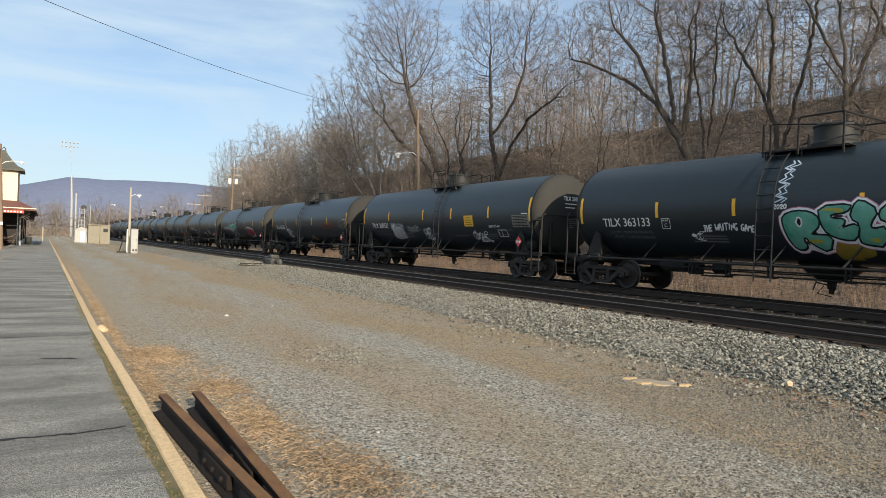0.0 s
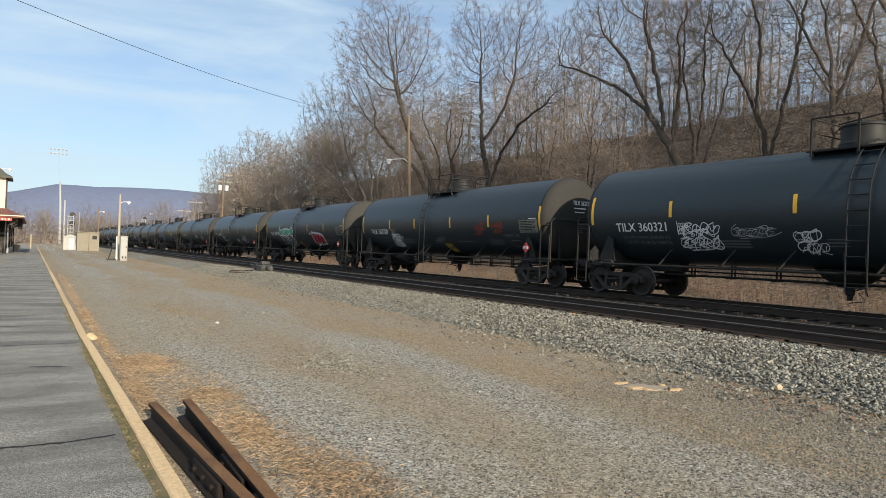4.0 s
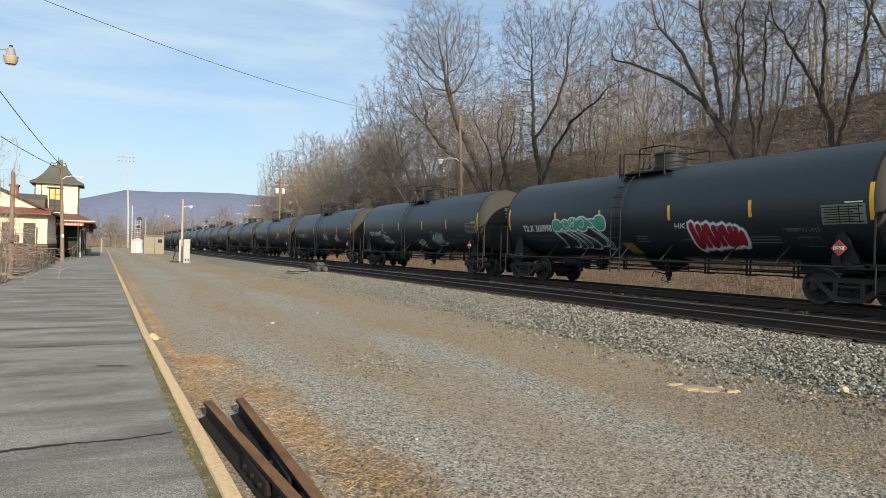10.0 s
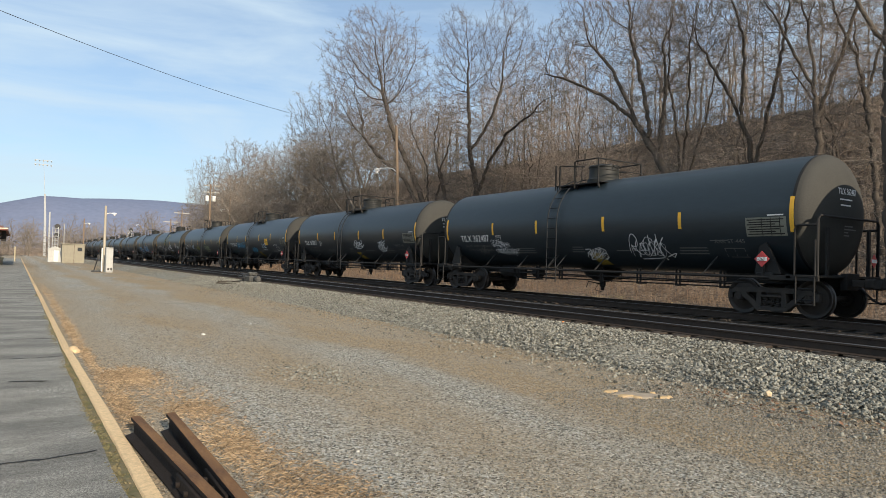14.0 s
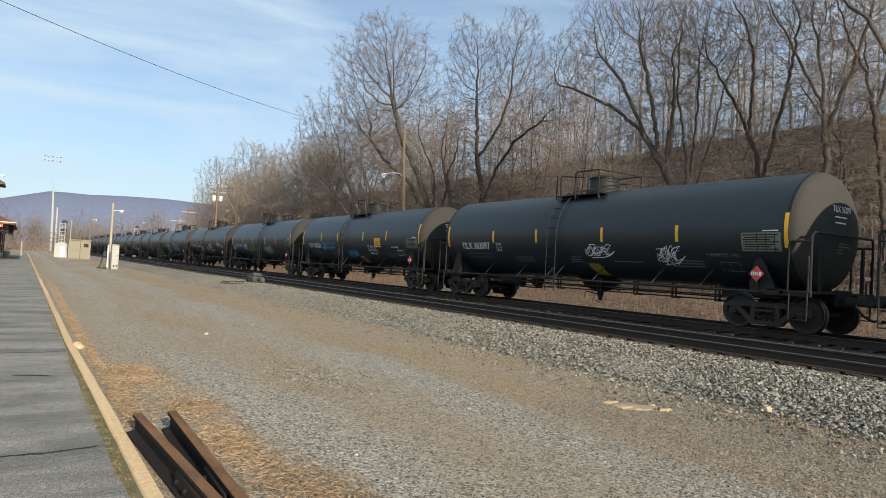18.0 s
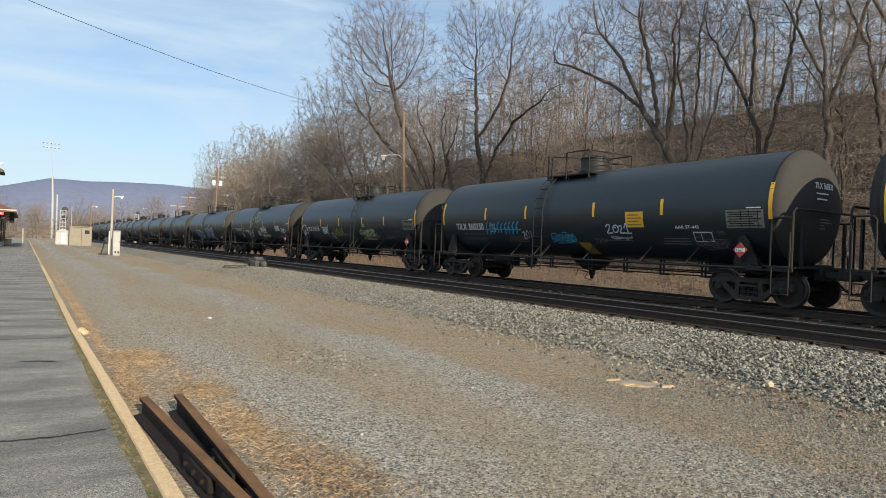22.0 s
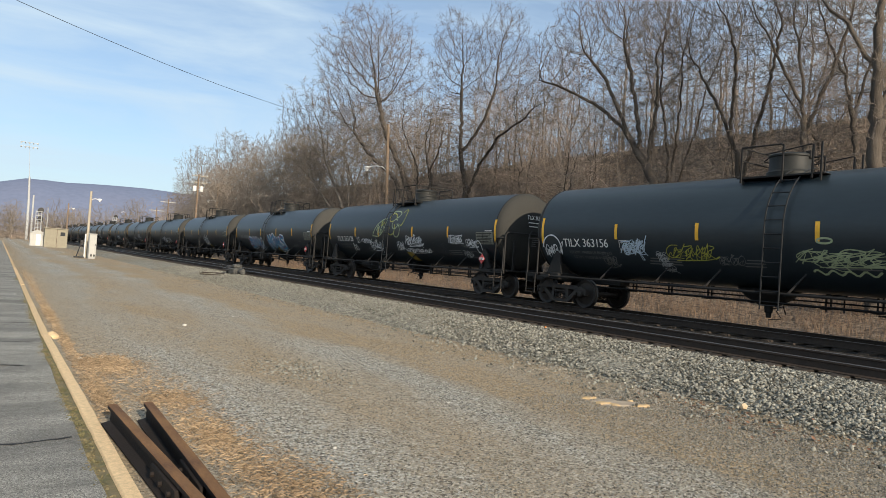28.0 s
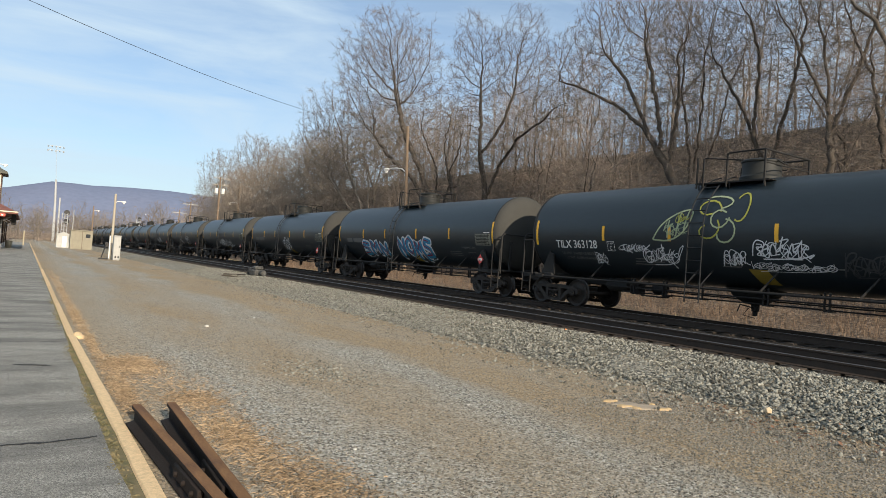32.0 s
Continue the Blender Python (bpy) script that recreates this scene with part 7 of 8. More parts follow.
# dead grass and stalks round the kerb and rails
def litter_patch(name, spots, mat, label, seed, per, size):
    r = np.random.RandomState(seed)
    P, A, L = [], [], []
    for x, y, sx, sy, n in spots:
        n *= per
        P.append(np.stack([r.normal(x, sx, n), r.normal(y, sy, n), r.uniform(0.004, 0.02, n)], -1))
    P = np.concatenate(P)
    P = P[(P[:, 0] > 0.86) & ((P[:, 0] > 1.28) | (P[:, 1] > 6.35))]
    n = len(P)
    a, ln, up = r.uniform(0, 6.28, n), r.uniform(0.3, 1.2, n) * size, r.uniform(0.0, 0.35, n)
    D = np.stack([np.cos(a) * ln, np.sin(a) * ln, up * ln], -1)
    S = np.stack([-np.sin(a), np.cos(a), 0 * a], -1) * (0.0006 + 0.0008 * r.rand(n))[:, None]
    zz = np.array([0, 0, 0.004])
    V = np.stack([P - S, P + S, P + zz, P + D * 0.55 - S + zz, P + D * 0.55 + S + zz, P + D * 0.55 + zz * 2.5, P + D], 1).reshape(-1, 3)
    i = (np.arange(n) * 7)[:, None]
    F = []
    for q in ((0, 2, 5, 3), (2, 1, 4, 5)):
        F += (i + np.array(q)).tolist()
    for q in ((3, 5, 6), (5, 4, 6)):
        F += (i + np.array(q)).tolist()
    return tagged(new(name, raw_mesh(name, V, F, mat)), label, "dead grass", kind="stuff")


litter_patch("dead_grass_litter", [(1.25, 9.3, 0.20, 0.40, 560), (1.60, 7.1, 0.16, 0.25, 170), (1.62, 5.6, 0.15, 0.55, 420), (1.80, 4.2, 0.20, 0.40, 330), (0.95, 11.3, 0.05, 1.0, 170),
                                  (0.96, 15.2, 0.06, 1.6, 200), (0.98, 20, 0.07, 3.5, 160), (1.0, 28, 0.12, 5, 160), (0.98, 7.6, 0.07, 0.6, 260), (1.5, 2.6, 0.4, 0.4, 200), (1.5, 7.8, 0.25, 0.5, 120)],
             STRAW, "matted dead yellow grass beside the platform kerb", 6, 7, 0.05)

# crumbled concrete patch with yellow-painted fragments at its rim, and the painted stone by the ballast
def slab_piece(sx, sy, seed, top):
    sh = Shape()
    k = 26
    ring = []
    for i in range(k):
        t = 2 * math.pi * i / k
        r = 1 + 0.5 * noise.noise((math.cos(t) * 1.7 + seed, math.sin(t) * 1.7, 5)) + 0.25 * noise.noise((math.cos(t) * 5 + seed, math.sin(t) * 5, 2))
        ring.append((sx * r * math.cos(t), sy * r * math.sin(t)))
    sh.add([(x, y, top * 0.5) for x, y in ring] + [(x * 1.1, y * 1.1, -0.02) for x, y in ring] + [(x * 0.6, y * 0.6, top + 0.004 * noise.noise((x * 9, y * 9, seed))) for x, y in ring] + [(0, 0, top)],
           [(i + 2 * k, (i + 1) % k + 2 * k, 3 * k) for i in range(k)] + [(i, (i + 1) % k, (i + 1) % k + 2 * k, i + 2 * k) for i in range(k)] + [(i, i + k, (i + 1) % k + k, (i + 1) % k) for i in range(k)])
    return sh


gp = thing("ground_patch", "crumbled pale concrete patch with yellow-painted fragments in the gravel", "patch", pose(6.62, 5.58, 0.004, 0, 0, -42))
part("slab", slab_piece(0.30, 0.17, 3.0, 0.012), PATCH, gp)
for x, y, s, a, q in ((-0.36, 0.10, 0.075, 20, 1), (-0.28, 0.15, 0.04, 70, 2), (-0.20, -0.14, 0.085, 10, 3), (-0.06, -0.18, 0.06, -20, 4), (-0.12, -0.13, 0.035, 50, 5),
                      (0.27, -0.10, 0.065, 30, 6), (0.34, -0.05, 0.04, 0, 7), (0.18, 0.15, 0.03, 0, 8)):
    part("fragment", slab_piece(s, s * 0.55, q * 1.9, 0.02), FRAGMENT, gp, "yellow-painted concrete fragment", m=pose(x, y, 0.004, 0, 0, a))
ICO = bmesh.new()
bmesh.ops.create_icosphere(ICO, subdivisions=1, radius=1)
ICO_V = np.array([tuple(v.co) for v in ICO.verts])
ICO_F = np.array([[v.index for v in f.verts] for f in ICO.faces])
ICO.free()


OCT_V = np.array([(1, 0, 0), (-1, 0, 0), (0, 1, 0), (0, -1, 0), (0, 0, 1), (0, 0, -1)], float)
OCT_F = np.array([(0, 2, 4), (2, 1, 4), (1, 3, 4), (3, 0, 4), (2, 0, 5), (1, 2, 5), (3, 1, 5), (0, 3, 5)])


def pebbles(name, pos, size, mat, label, category, seed, flat=0.7, base=(ICO_V, ICO_F)):
    """Many angular stones in one object."""
    r = np.random.RandomState(seed)
    n = len(pos)
    bv, bf = base
    nv = len(bv)
    S = (size * r.uniform(0.55, 1.25, n))[:, None, None] * r.uniform(0.55, 1.15, (n, 1, 3)) * np.array([1, 1, flat])
    V = bv[None] * (1 + 0.28 * r.normal(0, 1, (n, nv, 1))).clip(0.6, 1.5) * S
    a, b = r.uniform(0, 6.28, n), r.normal(0, 0.5, n)
    ca, sa, cb, sb = np.cos(a), np.sin(a), np.cos(b), np.sin(b)
    x, y, z = V[:, :, 0], V[:, :, 1], V[:, :, 2]
    y, z = y * cb[:, None] - z * sb[:, None], y * sb[:, None] + z * cb[:, None]
    x, y = x * ca[:, None] - y * sa[:, None], x * sa[:, None] + y * ca[:, None]
    V = np.stack([x, y, z], -1) + pos[:, None, :]
    F = bf[None] + (np.arange(n) * nv)[:, None, None]
    return tagged(new(name, raw_mesh(name, V.reshape(-1, 3), F.reshape(-1, 3), mat)), label, category, kind="stuff")


stone = Shape()
stone.add([tuple(p) for p in ICO_V * np.array([0.062, 0.05, 0.045])], [tuple(f) for f in ICO_F])
tagged(part("painted_stone", stone, YELLOW_STONE, m=pose(7.86, 4.64, 0.09, 10, 0, 30), smooth=False), "single pale yellow stone on the ballast foot", "stone")

r = np.random.RandomState(12)
SH = [(7.9, 0.0), (8.1, 0.03), (8.5, 0.10), (9.0, 0.19), (9.6, 0.265), (10.1, 0.295), (10.6, 0.30)]
n = 56000
yy = 2.2 + 42 * r.rand(n) ** 1.9 - r.exponential(0.8, n)
xx = r.uniform(6.6, 10.55, n)
keep = r.rand(n) < np.interp(xx, [6.6, 7.5, 7.9, 8.2, 8.45], [0.03, 0.10, 0.30, 0.92, 1.0])
xx, yy = xx[keep], yy[keep]
zz = np.interp(xx, [p[0] for p in SH], [p[1] for p in SH]) + 0.022
for far, nm in ((yy < 13, "ballast_stones"), (yy >= 13, "far_ballast_stones")):
    pebbles(nm, np.stack([xx, yy, zz], -1)[far], 0.0245, STONE, "loose angular grey ballast stones on the shoulder", "ballast", 13, base=(ICO_V, ICO_F) if nm[0] == "b" else (OCT_V, OCT_F))
n = 84000
yy = 2.4 + 30 * r.rand(n) ** 2.1 - r.exponential(0.8, n)
xx = r.uniform(0.9, 8.0, n)
xx, yy = np.append(xx, r.triangular(4.6, 7.2, 7.8, 16000)), np.append(yy, r.uniform(2.0, 6.2, 16000))
pebbles("loose_gravel", np.stack([xx, yy, 0.003 + 0 * xx], -1), 0.0112, PEBBLE, "loose small stones on the gravel yard", "gravel", 14, base=(OCT_V, OCT_F))

# a spill of coarser stone in the lane, single pale stones and dead leaves at the ballast foot
n = 700
pebbles("coarse_gravel", np.stack([r.normal(3.62, 0.30, n), r.normal(8.45, 0.55, n), 0.006 + 0 * np.zeros(n)], -1), 0.019, STONE, "small spill of coarse grey stone in the dirt lane", "gravel", 21, base=(OCT_V, OCT_F))
for x, y, q in ((3.21, 13.76, 0.045), (4.44, 6.2, 0.022), (4.72, 15.6, 0.035), (2.45, 5.0, 0.018), (1.02, 9.9, 0.03), (1.12, 10.05, 0.022), (1.3, 9.95, 0.02)):
    sh = Shape()
    sh.add([tuple(p * (1 + 0.25 * noise.noise(p * 2 + np.array([x, y, 0])))) for p in ICO_V * np.array([q * 1.3, q, q * 0.6])], [tuple(f) for f in ICO_F])
    tagged(part("pale_stone", sh, PALE_STONE, m=pose(x, y, q * 0.3, 0, 0, x * 90), smooth=False), "single pale chalky stone lying on the gravel", "stone", "pale stones on the gravel")
n = 150
P = np.stack([r.normal(7.35, 0.35, n), r.normal(4.2, 0.8, n), np.zeros(n)], -1)
P[:, 2] = np.interp(P[:, 0], [p[0] for p in SH], [p[1] for p in SH]) + 0.045
a, q = r.uniform(0, 6.28, n), r.uniform(0.012, 0.03, n)
U, W = np.stack([np.cos(a), np.sin(a), r.normal(0, 0.3, n)], -1) * q[:, None], np.stack([-np.sin(a), np.cos(a), r.normal(0, 0.3, n)], -1) * q[:, None] * 0.6
V = np.stack([P - U, P + W + (0, 0, 0.004), P + U, P - W + (0, 0, 0.004), P + (0, 0, -0.006)], 1).reshape(-1, 3)
i4 = (np.arange(n) * 5)[:, None]
F = [f for tri in ((0, 4, 1), (1, 4, 2), (2, 4, 3), (3, 4, 0)) for f in (i4 + np.array(tri)).tolist()]
tagged(new("dead_leaves", raw_mesh("dead_leaves", V, F, DEAD_LEAF)), "curled red-brown dead leaves at the ballast foot", "leaves", kind="stuff")
sh = Shape()
sh.add([tuple(p) for p in ICO_V * np.array([0.045, 0.03, 0.02])], [tuple(f) for f in ICO_F])
tagged(part("orange_shard", sh, ORANGE, m=pose(10.42, 11.0, 0.33, 12, 0, 40), smooth=False), "small bright orange shard on the ballast edge", "shard")

n = 3200
yy = 2.0 + 26 * r.rand(n) ** 1.6
xx = 0.605 + 0.05 * r.normal(0, 0.6, n) + 0.02 * np.sin(yy * 2.3) + np.interp(yy, [3, 12], [0.075, 0.02])
pebbles("moss_tufts", np.stack([xx, yy, 0.03 + 0 * xx], -1), 0.017, MOSS, "low tufts of moss and grit along the kerb", "moss", 15, flat=0.5, base=(OCT_V, OCT_F))

# ---------------------------------------------------------------- signal gear beside the line
def pole(x, y, h, r, label, name="utility_pole", category="utility pole", lean=(0, 0), mat=WOOD_POLE, z0=None):
    z = land(x, y) - 0.3 if z0 is None else z0
    t = thing(name, label, category, pose(x, y, z))
    sh = Shape()
    sh.tube([(0, 0, 0), (lean[0] * 0.5, lean[1] * 0.5, h * 0.5), (lean[0], lean[1], h)], [r, r * 0.88, r * 0.72], 12)
    part("shaft", sh, mat, t)
    return t


def lamp_arm(t, x, y, z, dx, dy, rise=0.35, mat=LAMP_WHITE, size=0.62):
    """A curved bracket with a cobra lamp head at its end."""
    a = Shape()
    a.tube([(x, y, z), (x + dx * 0.25, y + dy * 0.25, z + rise * 0.75), (x + dx * 0.6, y + dy * 0.6, z + rise), (x + dx, y + dy, z + rise * 0.85)], 0.028 + 0.014 * (size > 0.9), 8)
    arm = part("lamp_arm", a, mat, t, "pale curved lamp bracket")
    ln = math.hypot(dx, dy)
    ux, uy = dx / ln, dy / ln
    h = Shape()
    m = Matrix.Translation((x + dx, y + dy, z + rise * 0.80)) @ Matrix.Rotation(math.atan2(uy, ux), 4, "Z")
    m = m @ Matrix.Scale(size, 4)
    h.lathe([(-0.14, 0.04), (-0.06, 0.10), (0.14, 0.14), (0.36, 0.12), (0.46, 0.04)], "x", 12, m)
    part("lamp_head", h, LAMP_WHITE, arm, "pale lamp head")
    g = Shape()
    g.lathe([(-0.02, 0.13), (-0.12, 0.14), (-0.24, 0.09), (-0.26, 0.0)], "z", 12, m @ Matrix.Translation((0.18, 0, -0.04)))
    part("lamp_lens", g, LAMP_WHITE, arm)


p1 = pole(25.7, 46.06, 12.1, 0.15, "weathered wooden pole with a street lamp before the bank", lean=(-0.35, 0.55))
lamp_arm(p1, -0.2, 0.4, 8.25, -0.6, 2.2, 0.55, size=1.0)
dz = 0.3 - land(22, 93.2)
p2 = pole(22, 93.2, 11.45 + dz, 0.15, "wooden utility pole with two crossarms and transformers")
for z, w, o in ((11.22 + dz, 1.1, 0.18), (10.3 + dz, 1.1, 0.12)):
    c = Shape()
    c.box(-w + o, w + o, -0.06, 0.06, z - 0.05, z + 0.05, 0.01)
    cr = part("crossarm", c, PALE_POLE, p2, "pale timber crossarm")
    for x in (-w * 0.85, -w * 0.4, w * 0.4, w * 0.85):
        i = Shape()
        i.lathe([(z + 0.05, 0.03), (z + 0.10, 0.05), (z + 0.16, 0.04), (z + 0.18, 0.0)], "z", 8, pose(x + o, 0, 0))
        part("insulator", i, LAMP_WHITE, cr)
for x in (-0.44, 0.46):
    c = Shape()
    c.lathe([(9.1 + dz, 0.0), (9.1 + dz, 0.22), (9.15 + dz, 0.24), (9.75 + dz, 0.24), (9.82 + dz, 0.20), (9.85 + dz, 0.0)], "z", 16, pose(x, -0.1, 0))
    part("transformer", c, LAMP_WHITE, p2, "pale grey transformer can")
dz = 0.3 - land(25.7, 97)
pb = pole(25.7, 97, 10.6 + dz, 0.13, "weathered wooden pole with a street lamp among the brush")
lamp_arm(pb, 0, 0, 8.15 + dz, -0.6, 2.2, size=1.0)
p3 = pole(22, 111.5, 9.0, 0.12, "grey wooden utility pole with a crossarm beyond the train")
p4 = pole(22, 120.5, 8.0, 0.12, "grey wooden utility pole with a crossarm beyond the train")
for p, z in ((p3, 8.5), (p4, 7.4)):
    c = Shape()
    c.box(-1.2, 1.2, -0.05, 0.05, z, z + 0.12, 0.01)
    part("crossarm", c, GALV, p)
p5 = pole(22.4, 157, 8.0, 0.11, "slim pole with a street lamp beyond the train")
lamp_arm(p5, 0, 0, 7.9, -0.4, 2.0)
pl_ = pole(6.18, 62.4, 5.9, 0.12, "pale wooden pole with a lamp in the yard", z0=-0.3, mat=PALE_POLE)
lamp_arm(pl_, 0, 0, 5.1, 0.55, -0.2, 0.2)
pm = pole(8.85, 120.1, 7.3, 0.13, "brown wooden pole with a lamp beside the hut", z0=-0.3)
lamp_arm(pm, 0, 0, 6.4, 0.6, -0.3, 0.2)
pole(7.9, 155, 7.6, 0.11, "thin grey pole far down the yard", z0=-0.3, mat=GALV)

# tall floodlight mast
fm = thing("floodlight_mast", "tall white tapered floodlight mast far down the line", "floodlight mast", pose(7.02, 237.5, 0))
sh = Shape()
sh.tube([(0, 0, 0), (-0.2, 0, 12), (-0.5, 0, 19.3)], [0.42, 0.34, 0.26], 14)
sh.tube([(-0.5, 0, 19.3), (-1.2, 0, 30.0)], [0.06, 0.04], 10)
part("mast", sh, MAST, fm)
sh = Shape()
sh.tube([(1.1, 0, 0), (1.0, 0, 13.8)], [0.30, 0.24], 12)
part("second_pole", sh, MAST, fm)
for z in (28.3, 29.6):
    b = Shape()
    b.box(-3.6, 1.2, -0.06, 0.06, z, z + 0.14, 0.01)
    br = part("lamp_bar", b, MAST, fm)
    for k in range(5):
        c = Shape()
        c.lathe([(-0.15, 0.2), (0.0, 0.16), (0.12, 0.06), (0.13, 0.0)], "y", 10, pose(-3.3 + k * 1.05, 0, z - 0.25))
        part("floodlight", c, GALV, br)

# silver equipment cabinet
cb = thing("signal_cabinet", "upright silver signal cabinet standing on the gravel", "cabinet", pose(6.34, 60.3, 0, 0, 0, 6))
sh = Shape()
sh.box(-0.27, 0.27, -0.24, 0.24, 0.10, 1.98, 0.02)
body = part("cabinet_body", sh, SILVER, cb)
sh = Shape()
sh.box(-0.30, 0.30, -0.27, 0.27, 1.98, 2.05, 0.02)
part("cap", sh, SILVER, cb)
sh = Shape()
sh.box(-0.24, 0.24, -0.255, -0.242, 0.42, 1.93, 0.006)
dr = part("door", sh, SILVER, cb)
sh = Shape()
sh.box(0.16, 0.19, -0.285, -0.255, 1.05, 1.22, 0.006)
part("handle", sh, BLACK_METAL, dr)
for x in (-0.14, 0.08):
    sh = Shape()
    sh.box(x, x + 0.12, -0.25, -0.243, 0.18, 0.36, 0.004)
    part("vent", sh, BLACK_METAL, body)
sh = Shape()
sh.box(-0.26, 0.26, -0.23, 0.23, -0.05, 0.10, 0.01)
part("plinth", sh, GALV, cb)
wp = thing("marker_post", "slim white post beside the signal cabinet", "post", pose(5.95, 61.6, 0))
sh = Shape()
sh.tube([(0, 0, -0.1), (0, 0, 2.0)], 0.055, 10)
part("shaft", sh, LAMP_WHITE, wp)
ss = thing("switch_stand", "leaning dark switch lever with a small black target", "switch stand", pose(5.55, 61.2, 0))
sh = Shape()
sh.tube([(-0.25, 0, -0.05), (-0.05, 0, 0.7), (0.12, 0, 1.35)], 0.04, 8)
part("lever", sh, BLACK_METAL, ss)
sh = Shape()
sh.box(-0.4, 0.35, -0.15, 0.15, 0, 0.12, 0.02)
part("base", sh, BLACK_METAL, ss)
sh = Shape()
sh.box(0.02, 0.24, -0.02, 0.02, 1.05, 1.45, 0.01)
part("target", sh, BLACK_METAL, ss)

# tan hut and silver bungalow
ht = thing("relay_hut", "flat-roofed tan equipment hut with a small dark window", "hut", pose(5.36, 108.8, 0))
sh = Shape()
sh.box(0, 2.85, 0, 2.6, -0.1, 2.66, 0.015)
part("wall", sh, TAN, ht)
sh = Shape()
sh.box(-0.12, 2.97, -0.15, 2.75, 2.66, 2.80, 0.02)
part("roof", sh, TAN, ht)
sh = Shape()
sh.box(1.95, 2.55, -0.02, -0.004, 1.72, 2.25, 0.006)
part("window", sh, GLASS_DARK, ht)
sh = Shape()
sh.box(0.35, 1.25, -0.03, -0.004, 0.05, 2.05, 0.008)
part("door", sh, TAN, ht)
for x in (1.5,):
    sh = Shape()
    sh.box(x, x + 0.05, -0.025, -0.004, 0, 2.6, 0.004)
    part("wall_seam", sh, BROWN_TRIM, ht)
sb = thing("signal_bungalow", "silver sheet-metal signal bungalow with a shallow peaked roof", "signal bungalow", pose(3.85, 114.6, 0))
sh = Shape()
sh.prism([(0, 0), (2.0, 0), (2.0, 1.95), (0, 1.95)], 0, 1.85)
part("wall", sh, SILVER, sb)
sh = Shape()
sh.add([(-0.1, -0.1, 1.95), (1.95, -0.1, 1.95), (1.95, 2.1, 1.95), (-0.1, 2.1, 1.95), (0.92, -0.1, 2.4), (0.92, 2.1, 2.4)],
       [(0, 1, 4), (2, 3, 5), (1, 2, 5, 4), (3, 0, 4, 5), (0, 3, 2, 1)])
part("roof", sh, SILVER, sb)
sh = Shape()
sh.box(0.75, 1.35, -0.02, -0.004, 0.1, 1.75, 0.006)
part("door", sh, LAMP_WHITE, sb)

# signals with caged ladders
def signal(x, y, z, h, label):
    t = thing("railway_signal", label, "railway signal", pose(x, y, z))
    sh = Shape()
    sh.tube([(0, 0, 0), (0, 0, h)], 0.09, 10)
    part("mast", sh, GALV, t)
    sh = Shape()
    for q in (-0.38, 0.38):
        sh.tube([(q, -0.5, h - 3.2), (q, -0.5, h + 0.15)], 0.05, 6)
    part("ladder_frame", sh, MAST, t)
    for k in range(6):
        r_ = Shape()
        r_.tube([(-0.38, -0.5, h - 3.1 + k * 0.62), (0.38, -0.5, h - 3.1 + k * 0.62)], 0.05, 6)
        part("cage_hoop", r_, MAST, t)
    for zz in (h + 0.25, h - 1.1):
        b = Shape()
        b.lathe([(-0.06, 0.42), (0.0, 0.42), (0.02, 0.0)], "y", 18, pose(0.25, -0.3, zz))
        b.box(0.08, 0.42, -0.30, 0.0, zz - 0.30, zz + 0.30, 0.03)
        part("signal_head", b, BLACK_METAL, t)
    return t


signal(4.85, 118.5, 0, 5.2, "railway signal with a white caged ladder behind the bungalow")
signal(21.6, 167, 0.0, 6.8, "railway signal with a white caged ladder beyond the train")

# switch machine beside the near track
sm = thing("switch_machine", "grimy dark switch machine with rods beside the near track", "switch machine", pose(10.35, 34.4, 0.26, 0, 0, 8))
for nm, args, mt in (("machine_case", (-0.32, 0.30, -0.45, 0.30, 0.03, 0.36, 0.06), MACHINE), ("gear_cover", (-0.22, 0.22, -0.30, 0.05, 0.36, 0.56, 0.05), MACHINE),
                     ("junction_box", (-0.28, 0.10, 0.38, 0.62, 0.0, 0.44, 0.04), BLACK_METAL), ("foot_plate", (-0.45, 0.45, -1.15, 0.95, -0.03, 0.03, 0.01), DARK_RUST)):
    sh = Shape()
    sh.box(*args)
    part(nm, sh, mt, sm)
sh = Shape()
sh.lathe([(-0.86, 0.0), (-0.86, 0.11), (-0.81, 0.15), (-0.55, 0.15), (-0.47, 0.11), (-0.45, 0.0)], "y", 16, pose(0, 0, 0.20))
part("motor_drum", sh, MACHINE, sm)
for k, (dy, dz_) in enumerate(((-0.8, 0.10), (0.2, 0.14), (0.05, 0.06))):
    sh = Shape()
    sh.tube([(0.25, dy, dz_), (0.7, dy + 0.03, dz_ - 0.02), (1.2, dy + 0.03, dz_ - 0.02)], 0.028, 8)
    part("throw_rod", sh, BLACK_METAL, sm)
sh = Shape()
sh.tube([(-0.28, 0.1, 0.24), (-0.62, 0.14, 0.26), (-0.72, 0.15, 0.50)], 0.022, 8)
sh.lathe([(-0.05, 0.0), (-0.04, 0.035), (0.03, 0.035), (0.05, 0.0)], "z", 10, pose(-0.72, 0.15, 0.52))
part("hand_lever", sh, BLACK_METAL, sm)
sh = Shape()
sh.tube([(-0.2, 0.8, 0.06), (-0.7, 1.3, -0.05), (-1.1, 2.4, -0.14), (-0.9, 3.6, -0.10)], 0.03, 8)
part("feed_cable", sh, BLACK_METAL, sm)
